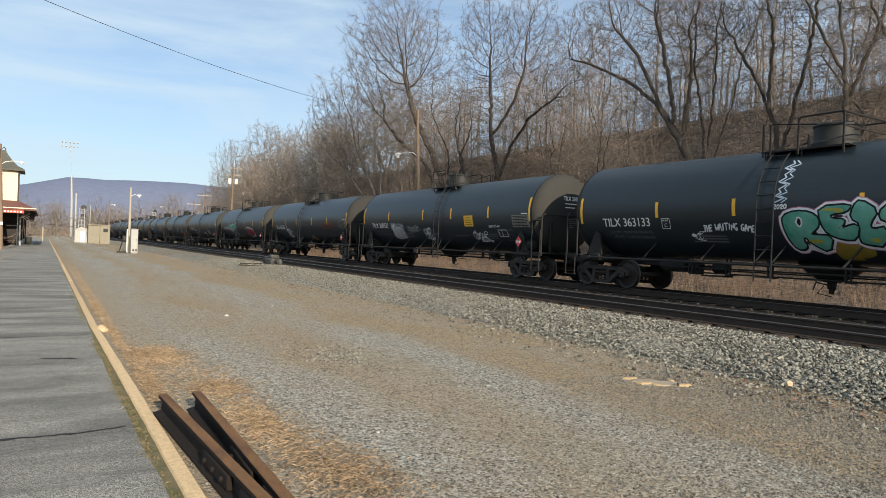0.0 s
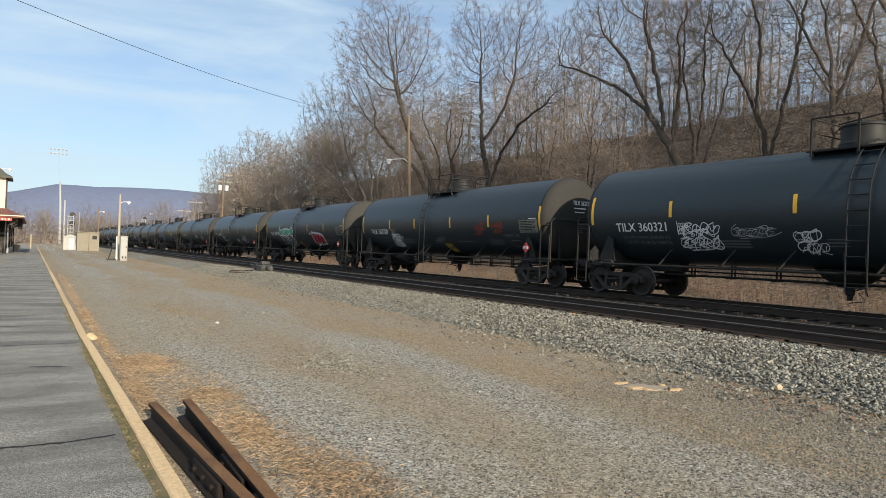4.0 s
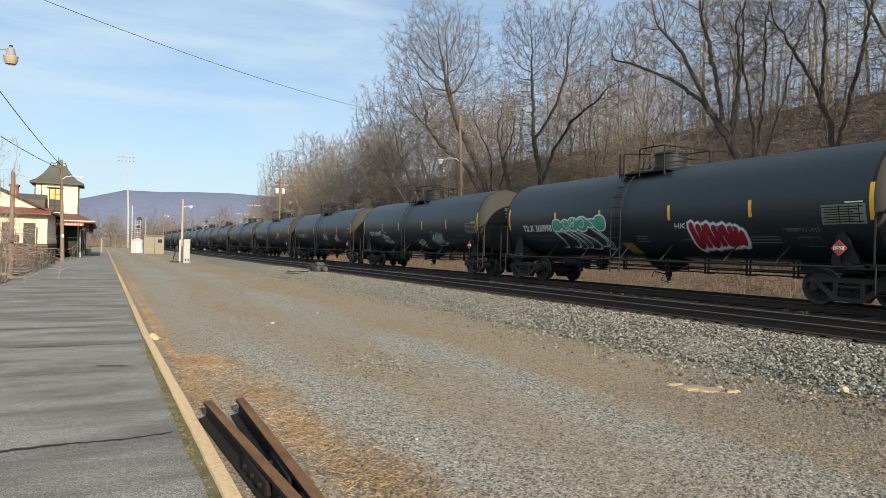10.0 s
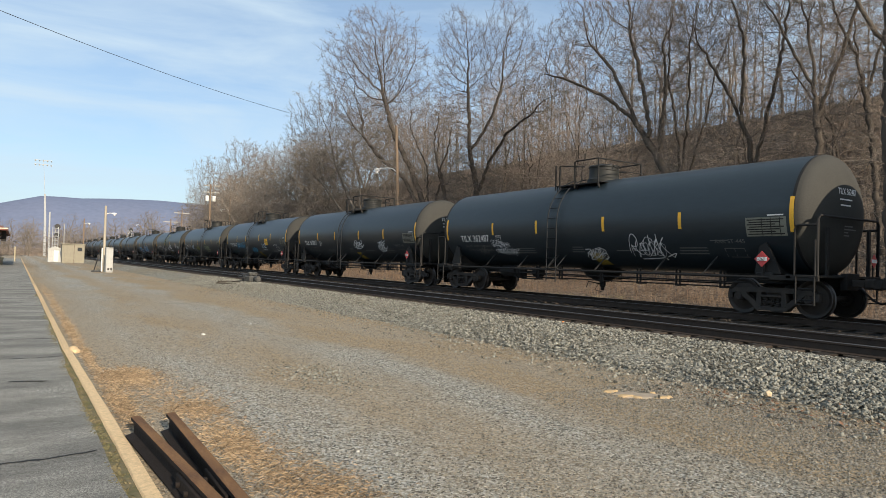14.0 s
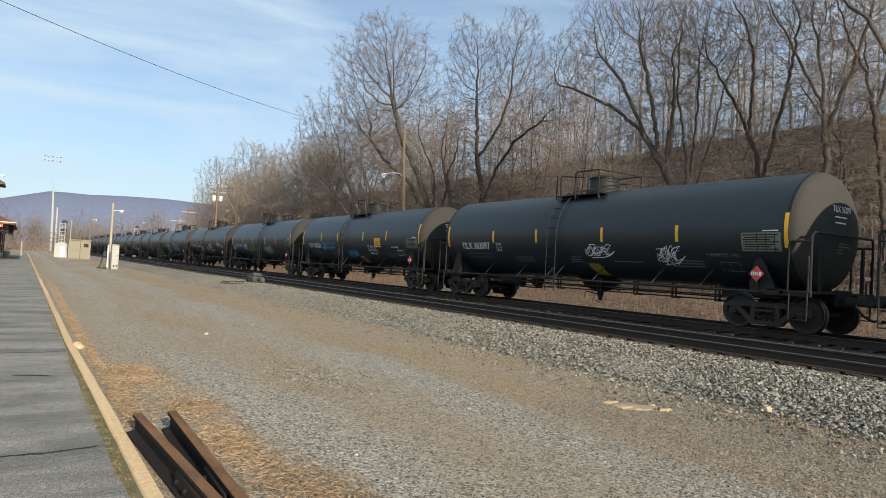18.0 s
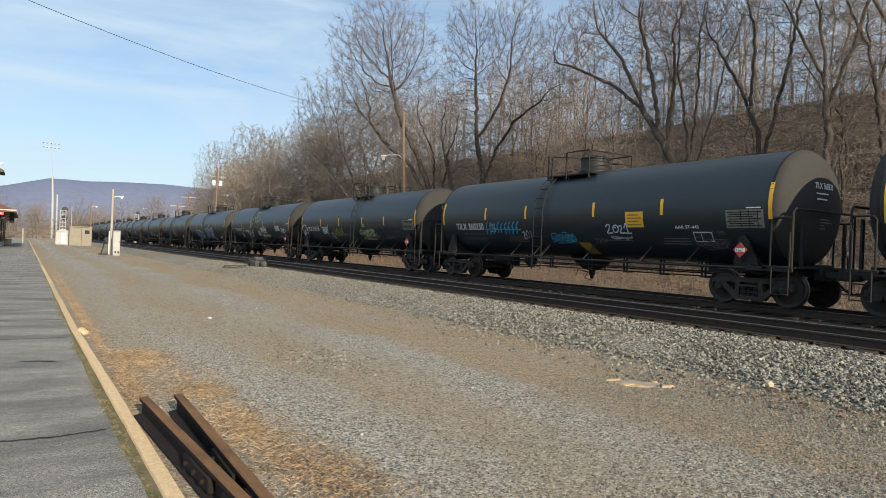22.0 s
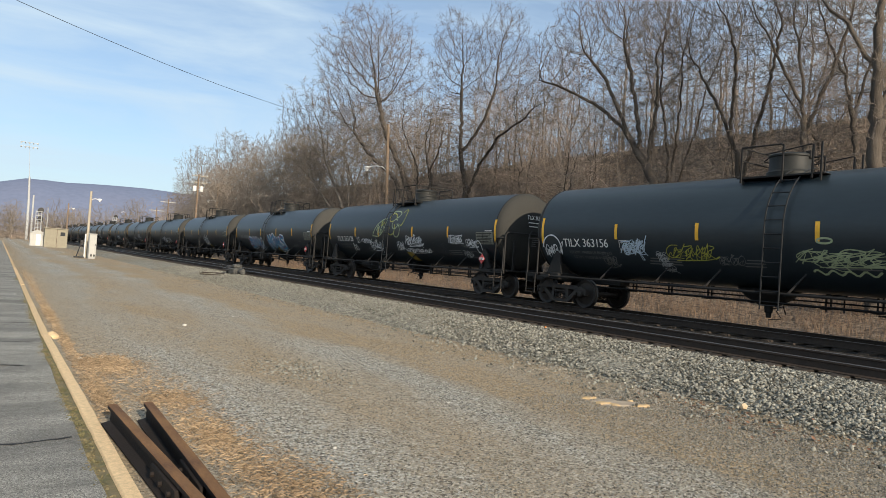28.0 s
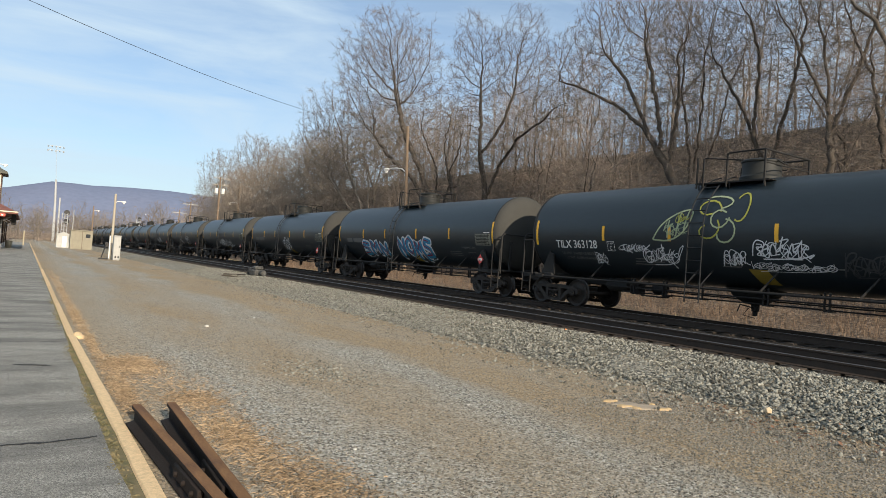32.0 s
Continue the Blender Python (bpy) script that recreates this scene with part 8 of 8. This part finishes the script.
# loose boards and a bent strap lying about it
for x, y, a, q in ((-1.3, -0.6, 62, 1.3), (-1.0, 1.0, 80, 0.9), (-0.75, 0.1, 40, 0.5)):
    sh = Shape()
    sh.box(-0.06, 0.06, -q / 2, q / 2, 0.0, 0.05, 0.01)
    tagged(part("loose_board", sh, TIE, m=pose(10.35 + x, 34.4 + y, 0.26 + np.interp(10.35 + x, [9.0, 9.6, 10.1], [-0.05, 0.02, 0.05]), 0, 9, a)), "dark weathered board lying on the ballast", "board", "boards by the switch machine")
for y0 in (-1.0, 0.75):
    sh = Shape()
    sh.box(-0.75, 1.0, y0 - 0.11, y0 + 0.11, -0.20, -0.035, 0.012)
    part("head_tie", sh, TIE, sm)

# ---------------------------------------------------------------- station
st = thing("station", "cream station with a square slate-roofed tower and red canopy", "station building", pose(0, 0, 0))
TY = 78.0
sh = Shape()
sh.box(-6.29, -2.46, TY, TY + 3.8, 0, 7.55, 0.02)
tower = part("tower_wall", sh, CREAM, st, "cream stucco tower")
for x in (-6.33, -2.50):
    sh = Shape()
    sh.box(x, x + 0.10, TY - 0.03, TY + 0.05, 4.3, 7.5, 0.01)
    part("corner_board", sh, BROWN_TRIM, tower)
sh = Shape()
cx, cy = -4.375, TY + 1.9
rings = [(2.38, 7.42), (2.38, 7.62), (1.85, 7.92), (1.32, 8.5), (0.92, 9.1), (0.74, 9.5), (0.0, 9.5)]
vv = []
for w_, z in rings:
    vv += [(cx - w_, cy - w_, z), (cx + w_, cy - w_, z), (cx + w_, cy + w_, z), (cx - w_, cy + w_, z)]
ff = [(0, 3, 2, 1)]
for k in range(len(rings) - 1):
    for j in range(4):
        ff.append((4 * k + j, 4 * k + (j + 1) % 4, 4 * k + 4 + (j + 1) % 4, 4 * k + 4 + j))
sh.add(vv, ff)
roof = part("tower_roof", sh, SLATE, st, "flared grey slate tower roof")
sh = Shape()
for x0, x1 in ((cx - 0.74, cx), (cx, cx + 0.74)):
    sh.tube([(x0, cy - 0.72, 9.5), (x0 + 0.12, cy - 0.72, 9.72), ((x0 + x1) / 2, cy - 0.72, 9.60), (x1 - 0.12, cy - 0.72, 9.80), (x1, cy - 0.72, 9.5)], 0.05, 6)
part("roof_crest", sh, SLATE, roof)
sh = Shape()
sh.lathe([(9.48, 0.16), (9.7, 0.09), (9.85, 0.18), (9.98, 0.06), (10.45, 0.025)], "z", 10, pose(cx, cy - 0.3, 0))
part("finial", sh, SLATE, roof)
sh = Shape()
sh.box(-5.06, -3.98, TY - 0.10, TY - 0.004, 4.62, 6.98, 0.02)
part("window_frame", sh, BROWN_TRIM, tower, "brown framed double window")
sh = Shape()
sh.box(-5.26, -3.78, TY - 0.16, TY - 0.004, 6.98, 7.10, 0.02)
part("window_hood", sh, BROWN_TRIM, tower)
for x in (-4.98, -4.48):
    for z0, z1, mt in ((5.85, 6.36, AMBER), (6.40, 6.90, AMBER), (4.72, 5.22, GLASS_DARK), (5.26, 5.78, GLASS_DARK)):
        sh = Shape()
        sh.box(x, x + 0.42, TY - 0.125, TY - 0.10, z0, z1, 0.006)
        part("pane", sh, mt, tower)
sh = Shape()
sh.box(-5.75, -5.67, TY - 0.09, TY - 0.01, 4.2, 7.4, 0.02)
part("downpipe", sh, BROWN_TRIM, tower)
# canopy
sh = Shape()
EZ = 3.62
sh.add([(-9.0, 74.0, EZ), (-0.85, 74.0, EZ), (-0.85, 104.0, EZ), (-9.0, 104.0, EZ), (-6.6, 77.6, 4.55), (-2.3, 77.6, 4.42), (-2.3, 100.0, 4.42), (-6.6, 100.0, 4.55),
        (-9.0, 74.0, EZ - 0.16), (-0.85, 74.0, EZ - 0.16), (-0.85, 104.0, EZ - 0.16), (-9.0, 104.0, EZ - 0.16)],
       [(0, 1, 5, 4), (1, 2, 6, 5), (2, 3, 7, 6), (3, 0, 4, 7), (4, 5, 6, 7), (0, 8, 9, 1), (1, 9, 10, 2), (2, 10, 11, 3), (3, 11, 8, 0), (8, 11, 10, 9)])
can = part("canopy_roof", sh, RED_ROOF, st, "low faded red canopy roof", smooth=False)
sh = Shape()
sh.box(-9.05, -0.80, 73.92, 74.02, EZ - 0.03, EZ + 0.07, 0.01)
part("eave_gutter", sh, CREAM, can)
sh = Shape()
sh.box(-5.05, -1.78, 73.80, 73.90, 3.14, 3.42, 0.01)
sign = part("sign_board", sh, SIGN_RED, st, "long red station sign with pale lettering too worn to read")
for k, w_ in enumerate((0.10, 0.16, 0.12, 0.14, 0.2, 0.1, 0.16, 0.14, 0.12, 0.15, 0.1, 0.14)):
    sh = Shape()
    x = -4.9 + 0.255 * k
    sh.box(x, x + w_, 73.785, 73.797, 3.21, 3.35, 0.002)
    part("sign_mark", sh, WHITE, sign)
# the wall colour carries the canopy's shade
sh = Shape()
sh.box(-8.8, -2.6, 79.5, 99.0, 0.0, 3.5, 0.02)
part("rear_wall", sh, DARK, st, "station wall coloured dark for the canopy shade")
# added sheet before the tower foot, dark in place of shade
sh = Shape()
sh.box(-8.5, -2.44, 77.86, 77.95, 0.0, 3.44, 0.01)
part("shaded_front", sh, DARK, st, "dark sheet standing in for the canopy shade")
for y in (76.8, 84.0, 91.0, 98.0):
    sh = Shape()
    sh.tube([(-2.15, y, -0.05), (-2.15, y, 2.80), (-1.0, y, 3.48)], 0.07, 8)
    part("canopy_post", sh, GALV if y < 77 else BROWN_TRIM, st, "slim canopy post with a raking strut")
    sh = Shape()
    sh.lathe([(0.0, 0.12), (0.5, 0.12), (0.52, 0.08)], "z", 10, pose(-2.15, y, 0))
    part("post_base", sh, LAMP_WHITE, st)
for y in (76.2, 77.2, 78.4, 80):
    sh = Shape()
    sh.prism([(0, 0), (0.12, 0), (0.12, 1.0), (0, 1.0)], -1.35, -1.0, pose(0, y, 2.5))
    part("canopy_bracket", sh, DARK, st)
# waiting-room wing with a broad gable
sh = Shape()
sh.box(-13.0, -4.2, 64.0, 75.5, 1.35, 3.95, 0.02)
wing = part("wing_wall", sh, CREAM, st, "cream wing wall")
sh = Shape()
sh.box(-13.05, -4.15, 63.95, 75.5, 0.0, 1.35, 0.02)
part("wainscot", sh, BROWN_TRIM, st, "dark brown lower wall boards")
sh = Shape()
sh.add([(-13.0, 64.02, 4.1), (-4.3, 64.02, 4.1), (-8.6, 64.02, 6.25), (-13.0, 75.5, 4.1), (-4.3, 75.5, 4.1), (-8.6, 75.5, 6.25)], [(0, 1, 2), (3, 5, 4), (0, 3, 4, 1), (1, 4, 5, 2), (0, 2, 5, 3)])
part("gable", sh, CREAM, st, smooth=False)
for s in (0, 1):
    sh = Shape()
    xa, xb = (-13.6, -8.6) if s else (-8.6, -3.6)
    za, zb = (3.95, 6.4) if s else (6.4, 3.95)
    sh.add([(xa, 63.5, za), (xb, 63.5, zb), (xb, 76, zb), (xa, 76, za), (xa, 63.5, za - 0.16), (xb, 63.5, zb - 0.16), (xb, 76, zb - 0.16), (xa, 76, za - 0.16)],
           [(0, 1, 2, 3), (7, 6, 5, 4), (0, 4, 5, 1), (2, 6, 7, 3), (1, 5, 6, 2), (3, 7, 4, 0)])
    part("wing_roof", sh, BROWN_TRIM, st, "brown wing roof", smooth=False)
sh = Shape()
sh.add([(-13.4, 63.1, 3.86), (-3.9, 63.1, 3.86), (-3.9, 64.0, 4.32), (-13.4, 64.0, 4.32), (-13.4, 63.1, 3.74), (-3.9, 63.1, 3.74), (-3.9, 64.0, 3.74), (-13.4, 64.0, 3.74)],
       [(0, 1, 2, 3), (7, 6, 5, 4), (0, 4, 5, 1), (2, 6, 7, 3), (1, 5, 6, 2), (3, 7, 4, 0)])
part("skirt_roof", sh, RED_ROOF, st, smooth=False)
for x in (-7.4, -5.9, -9.6):
    sh = Shape()
    sh.box(x, x + 0.85, 63.92, 63.995, 0.5, 3.05, 0.015)
    wf = part("window_frame", sh, BROWN_TRIM, st)
    sh = Shape()
    sh.box(x + 0.09, x + 0.76, 63.90, 63.918, 0.6, 2.95, 0.01)
    part("pane", sh, GLASS_DARK, wf)
sh = Shape()
sh.box(-7.55, -6.95, 70.0, 70.7, 4.5, 6.45, 0.02)
part("chimney", sh, BRICK, st, "red brick chimney")
sh = Shape()
sh.box(-7.65, -6.85, 69.9, 70.8, 6.45, 6.6, 0.02)
part("chimney_cap", sh, BRICK, st)
sh = Shape()
sh.add([(-8.5, 75, 5.6), (-5.2, 75, 5.6), (-5.2, 78, 6.3), (-8.5, 78, 6.3), (-8.5, 75, 3.5), (-5.2, 75, 3.5), (-5.2, 78, 3.5), (-8.5, 78, 3.5)],
       [(0, 1, 2, 3), (7, 6, 5, 4), (0, 4, 5, 1), (2, 6, 7, 3), (1, 5, 6, 2), (3, 7, 4, 0)])
part("link_roof", sh, SLATE, st, smooth=False)

pt = thing("planter", "pale round planter under the station canopy", "planter", pose(-1.55, 84.5, 0.03))
sh = Shape()
sh.lathe([(0.0, 0.0), (0.0, 0.26), (0.75, 0.36), (0.8, 0.36), (0.78, 0.30), (0.6, 0.0)], "z", 14)
part("pot", sh, PALE_CAN, pt)
bn = thing("bench", "dark slatted bench under the station canopy", "bench", pose(-3.4, 77.0, 0.03))
for z in (0.42, 0.66, 0.84):
    sh = Shape()
    sh.box(-0.9, 0.9, -0.2 if z < 0.5 else 0.16, 0.22, z, z + 0.06, 0.01)
    part("slat", sh, BROWN_TRIM, bn)
for x in (-0.8, 0.8):
    sh = Shape()
    sh.box(x - 0.04, x + 0.04, -0.2, 0.22, 0, 0.9 if x else 0.42, 0.01)
    part("leg", sh, BLACK_METAL, bn)

# lamp pole, posts and fence at the platform's edge
lp = pole(-2.85, 60.1, 8.3, 0.15, "brown wooden lamp pole standing on the platform edge", z0=-0.25, lean=(-0.28, 0))
lamp_arm(lp, -0.22, 0, 6.7, 1.25, -0.4, 0.35)
nb = Shape()
nb.box(-0.1, 0.06, -0.20, -0.13, 2.15, 2.4, 0.01)
part("notice", nb, LAMP_WHITE, lp)
po = pole(-3.62, 34.7, 4.9, 0.11, "short brown wooden post with a switch box beside the fence", z0=-0.25, name="wooden_post", category="post")
bx = Shape()
bx.box(-0.05, 0.30, -0.22, -0.10, 1.75, 2.1, 0.01)
part("switch_box", bx, BROWN_TRIM, po)
fe = thing("fence", "black steel post-and-rail fence along the platform edge", "fence", pose(-2.95, 38.4, 0))
for k in range(10):
    sh = Shape()
    hgt = 2.3 if k == 0 else 1.0
    sh.box(-0.03, 0.03, k * 1.55 - 0.03, k * 1.55 + 0.03, -0.1, hgt, 0.006)
    part("fence_post", sh, BLACK_METAL, fe)
for z in (0.35, 0.92):
    sh = Shape()
    sh.tube([(0, 0, z), (0, 13.95, z)], 0.025, 6)
    part("fence_rail", sh, BLACK_METAL, fe)
gp = thing("bollard", "slim pale post at the far platform end", "post", pose(-0.3, 112.2, 0))
sh = Shape()
sh.tube([(0, 0, -0.1), (0, 0, 2.15)], 0.11, 10)
part("shaft", sh, PALE_CAN, gp)
def shrub(x, y, h, w, seed, label):
    """A many-stemmed bare shrub."""
    rs = np.random.RandomState(seed)
    stems = [[(0.12 * math.cos(k), 0.12 * math.sin(k), 0), (0.35 * w * math.cos(k), 0.35 * w * math.sin(k), h * 0.4), (0.7 * w * math.cos(k), 0.7 * w * math.sin(k), h * 0.75)] for k in rs.uniform(0, 6.28, 7)]
    return plant(pose(x, y, -0.05), stems, [(0, 0, h * 0.62, w, w, h * 0.42)], seed, label, n=420, step=0.2, kill=0.24, tip=0.0055, trunk_r=0.035, twigs=1, twig_len=0.35, twig=RED_TWIGS, group="bare shrubs by the fence", rise=0.1)


shrub(-3.35, 29.6, 2.7, 0.95, 501, "many-stemmed bare shrub in front of the station fence")
shrub(-4.4, 33.0, 3.0, 1.2, 502, "many-stemmed bare shrub in front of the station fence")
shrub(-4.6, 38.0, 7.0, 1.3, 503, "tall bare shrub beside the station fence")
shrub(-5.6, 36.0, 6.4, 1.4, 504, "tall bare shrub beside the station fence")
# a yard lamp hung over the platform
yl = pole(-5.6, 25.15, 8.2, 0.13, "wooden pole with a bucket lamp over the platform", z0=-0.25, name="lamp_pole", category="lamp pole")
sh = Shape()
sh.tube([(0, 0, 7.55), (1.4, -0.7, 7.64), (2.86, -1.35, 7.64)], 0.025, 8)
part("arm", sh, GALV, yl)
sh = Shape()
sh.lathe([(7.44, 0.17), (7.50, 0.13), (7.66, 0.10), (7.72, 0.05), (7.72, 0.0)], "z", 16, pose(3.0, -1.41, 0))
part("lamp_housing", sh, GALV, yl)
sh = Shape()
sh.lathe([(7.72, 0.05), (7.77, 0.05), (7.78, 0.0)], "z", 12, pose(3.0, -1.41, 0))
part("photocell", sh, BLACK_METAL, yl)
sh = Shape()
sh.lathe([(7.44, 0.20), (7.30, 0.18), (7.20, 0.14), (7.19, 0.0)], "z", 18, pose(3.0, -1.41, 0))
part("refractor", sh, PALE_CAN, yl, "yellowed ribbed refractor bowl")
# bleached boards lying by the fence
for x, y, a_, ln in ((-4.2, 35.6, 70, 1.4), (-3.9, 36.4, 40, 1.1), (-3.6, 39.2, 120, 1.3), (-4.6, 37.6, 95, 1.0)):
    sh = Shape()
    sh.box(-ln / 2, ln / 2, -0.07, 0.07, 0, 0.035, 0.004)
    tagged(part("board", sh, LAMP_WHITE, m=pose(x, y, 0.03, 0, 3, a_)), "bleached pale board lying on the ground", "board", "boards by the fence")

# ---------------------------------------------------------------- cables
def cable(name, a, b, sag, r, label):
    sh = Shape()
    a, b = Vector(a), Vector(b)
    pts = [a.lerp(b, k / 40) - Vector((0, 0, 4 * sag * (k / 40) * (1 - k / 40))) for k in range(41)]
    sh.tube(pts, r, 6)
    tagged(part(name, sh, WIRE), label, "cable")


cable("overhead_cable", (-14.45, 14.86, 10.38), (25.35, 46.6, 11.87), 1.65, 0.010, "single black overhead cable crossing above the yard")
cable("service_cable", (-3.1, 60.1, 7.6), (-5.2, 20, 9.6), 0.4, 0.02, "thin black service cable above the platform")
cable("service_cable", (-3.1, 60.1, 7.3), (-7.4, 26, 8.2), 0.4, 0.02, "thin black service cable above the platform")
an = pole(-14.6, 14.7, 10.9, 0.15, "wooden pole that carries the overhead cable", z0=-0.3)

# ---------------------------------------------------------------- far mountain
# distance haze is put into the colour: bluish base plus a faint glow
HAZE = material("wooded mountain with painted haze", (0.108, 0.124, 0.178), 1.0, second=(0.116, 0.122, 0.165), scale=0.004, fine=0.05, amount=0.7, spec=0.0)
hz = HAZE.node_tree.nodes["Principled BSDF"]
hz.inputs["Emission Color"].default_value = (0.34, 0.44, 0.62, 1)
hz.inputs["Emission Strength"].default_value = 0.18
sh = Shape()
nx = 90
for j in range(7):
    f_ = j / 6
    for i in range(nx + 1):
        yaw = radians(-60 + 120 * i / nx)
        d = 2600 + 500 * f_
        deg = math.degrees(yaw)
        hgt = 2600 * math.tan(radians(4.25 + (0.03 if deg > 1.5 else 0.24) * max(-9, min(7, deg - 1.5)) - 0.03 * max(0, deg - 9) + 0.12 * noise.noise((deg * 0.35, 0.2, 0)) + 0.05 * noise.noise((deg * 1.7, 3.2, 0))))
        sh.v.append((d * math.sin(yaw), d * math.cos(yaw), hgt * 1.18 * math.sin(f_ * math.pi / 2) ** 0.8 - 5))
for j in range(6):
    for i in range(nx):
        sh.f.append((j * (nx + 1) + i, j * (nx + 1) + i + 1, (j + 1) * (nx + 1) + i + 1, (j + 1) * (nx + 1) + i))
        sh.mi.append(0)
tagged(part("backdrop_mountain", sh, HAZE, angle=180), "long wooded mountain ridge with blue-grey haze painted in", "mountain", kind="structure")

# ---------------------------------------------------------------- timber ties
tie_sh = Shape()
tie_sh.box(-1.30, 1.30, -0.115, 0.115, -0.34, -0.175, 0.012)
TIE_MESH = tie_sh.mesh("tie", TIE)
plate_sh = Shape()
plate_sh.box(-0.16, 0.16, -0.09, 0.09, -0.178, -0.165, 0.004)
for t, lo, hi in ((track_near, -6, 140), (track_train, -6, 110)):
    r_ = random.Random(2)
    k = 0
    y = lo
    while y < hi:
        part("tie", TIE_MESH, None, t, m=pose(r_.uniform(-0.06, 0.06), y, r_.uniform(-0.008, 0.004), 0, 0, r_.uniform(-1.2, 1.2)))
        y += 0.545



def motions():
    """The train rolls past; its wheels turn with it."""
    for i, c in CARS.items():
        walk(c, [(t, pose(TRAIN_X, car_y(i, t), RAIL_Z)) for t in (0, 4, 8, 12, 16, 20, 24, 28, 32)])
    steps = [k * 4 / 30 for k in range(0, 241)]
    for i in range(FIRST, 11):
        for tr in [o for o in CARS[i].children if o.name.startswith("truck")]:
            for w in [o for o in tr.children if o.name.startswith("wheelset")]:
                x, y, z = w.matrix_basis.translation
                walk(w, [(t, pose(x, y, z, math.degrees((travel(0) - travel(t)) / 0.458))) for t in steps])


motions()
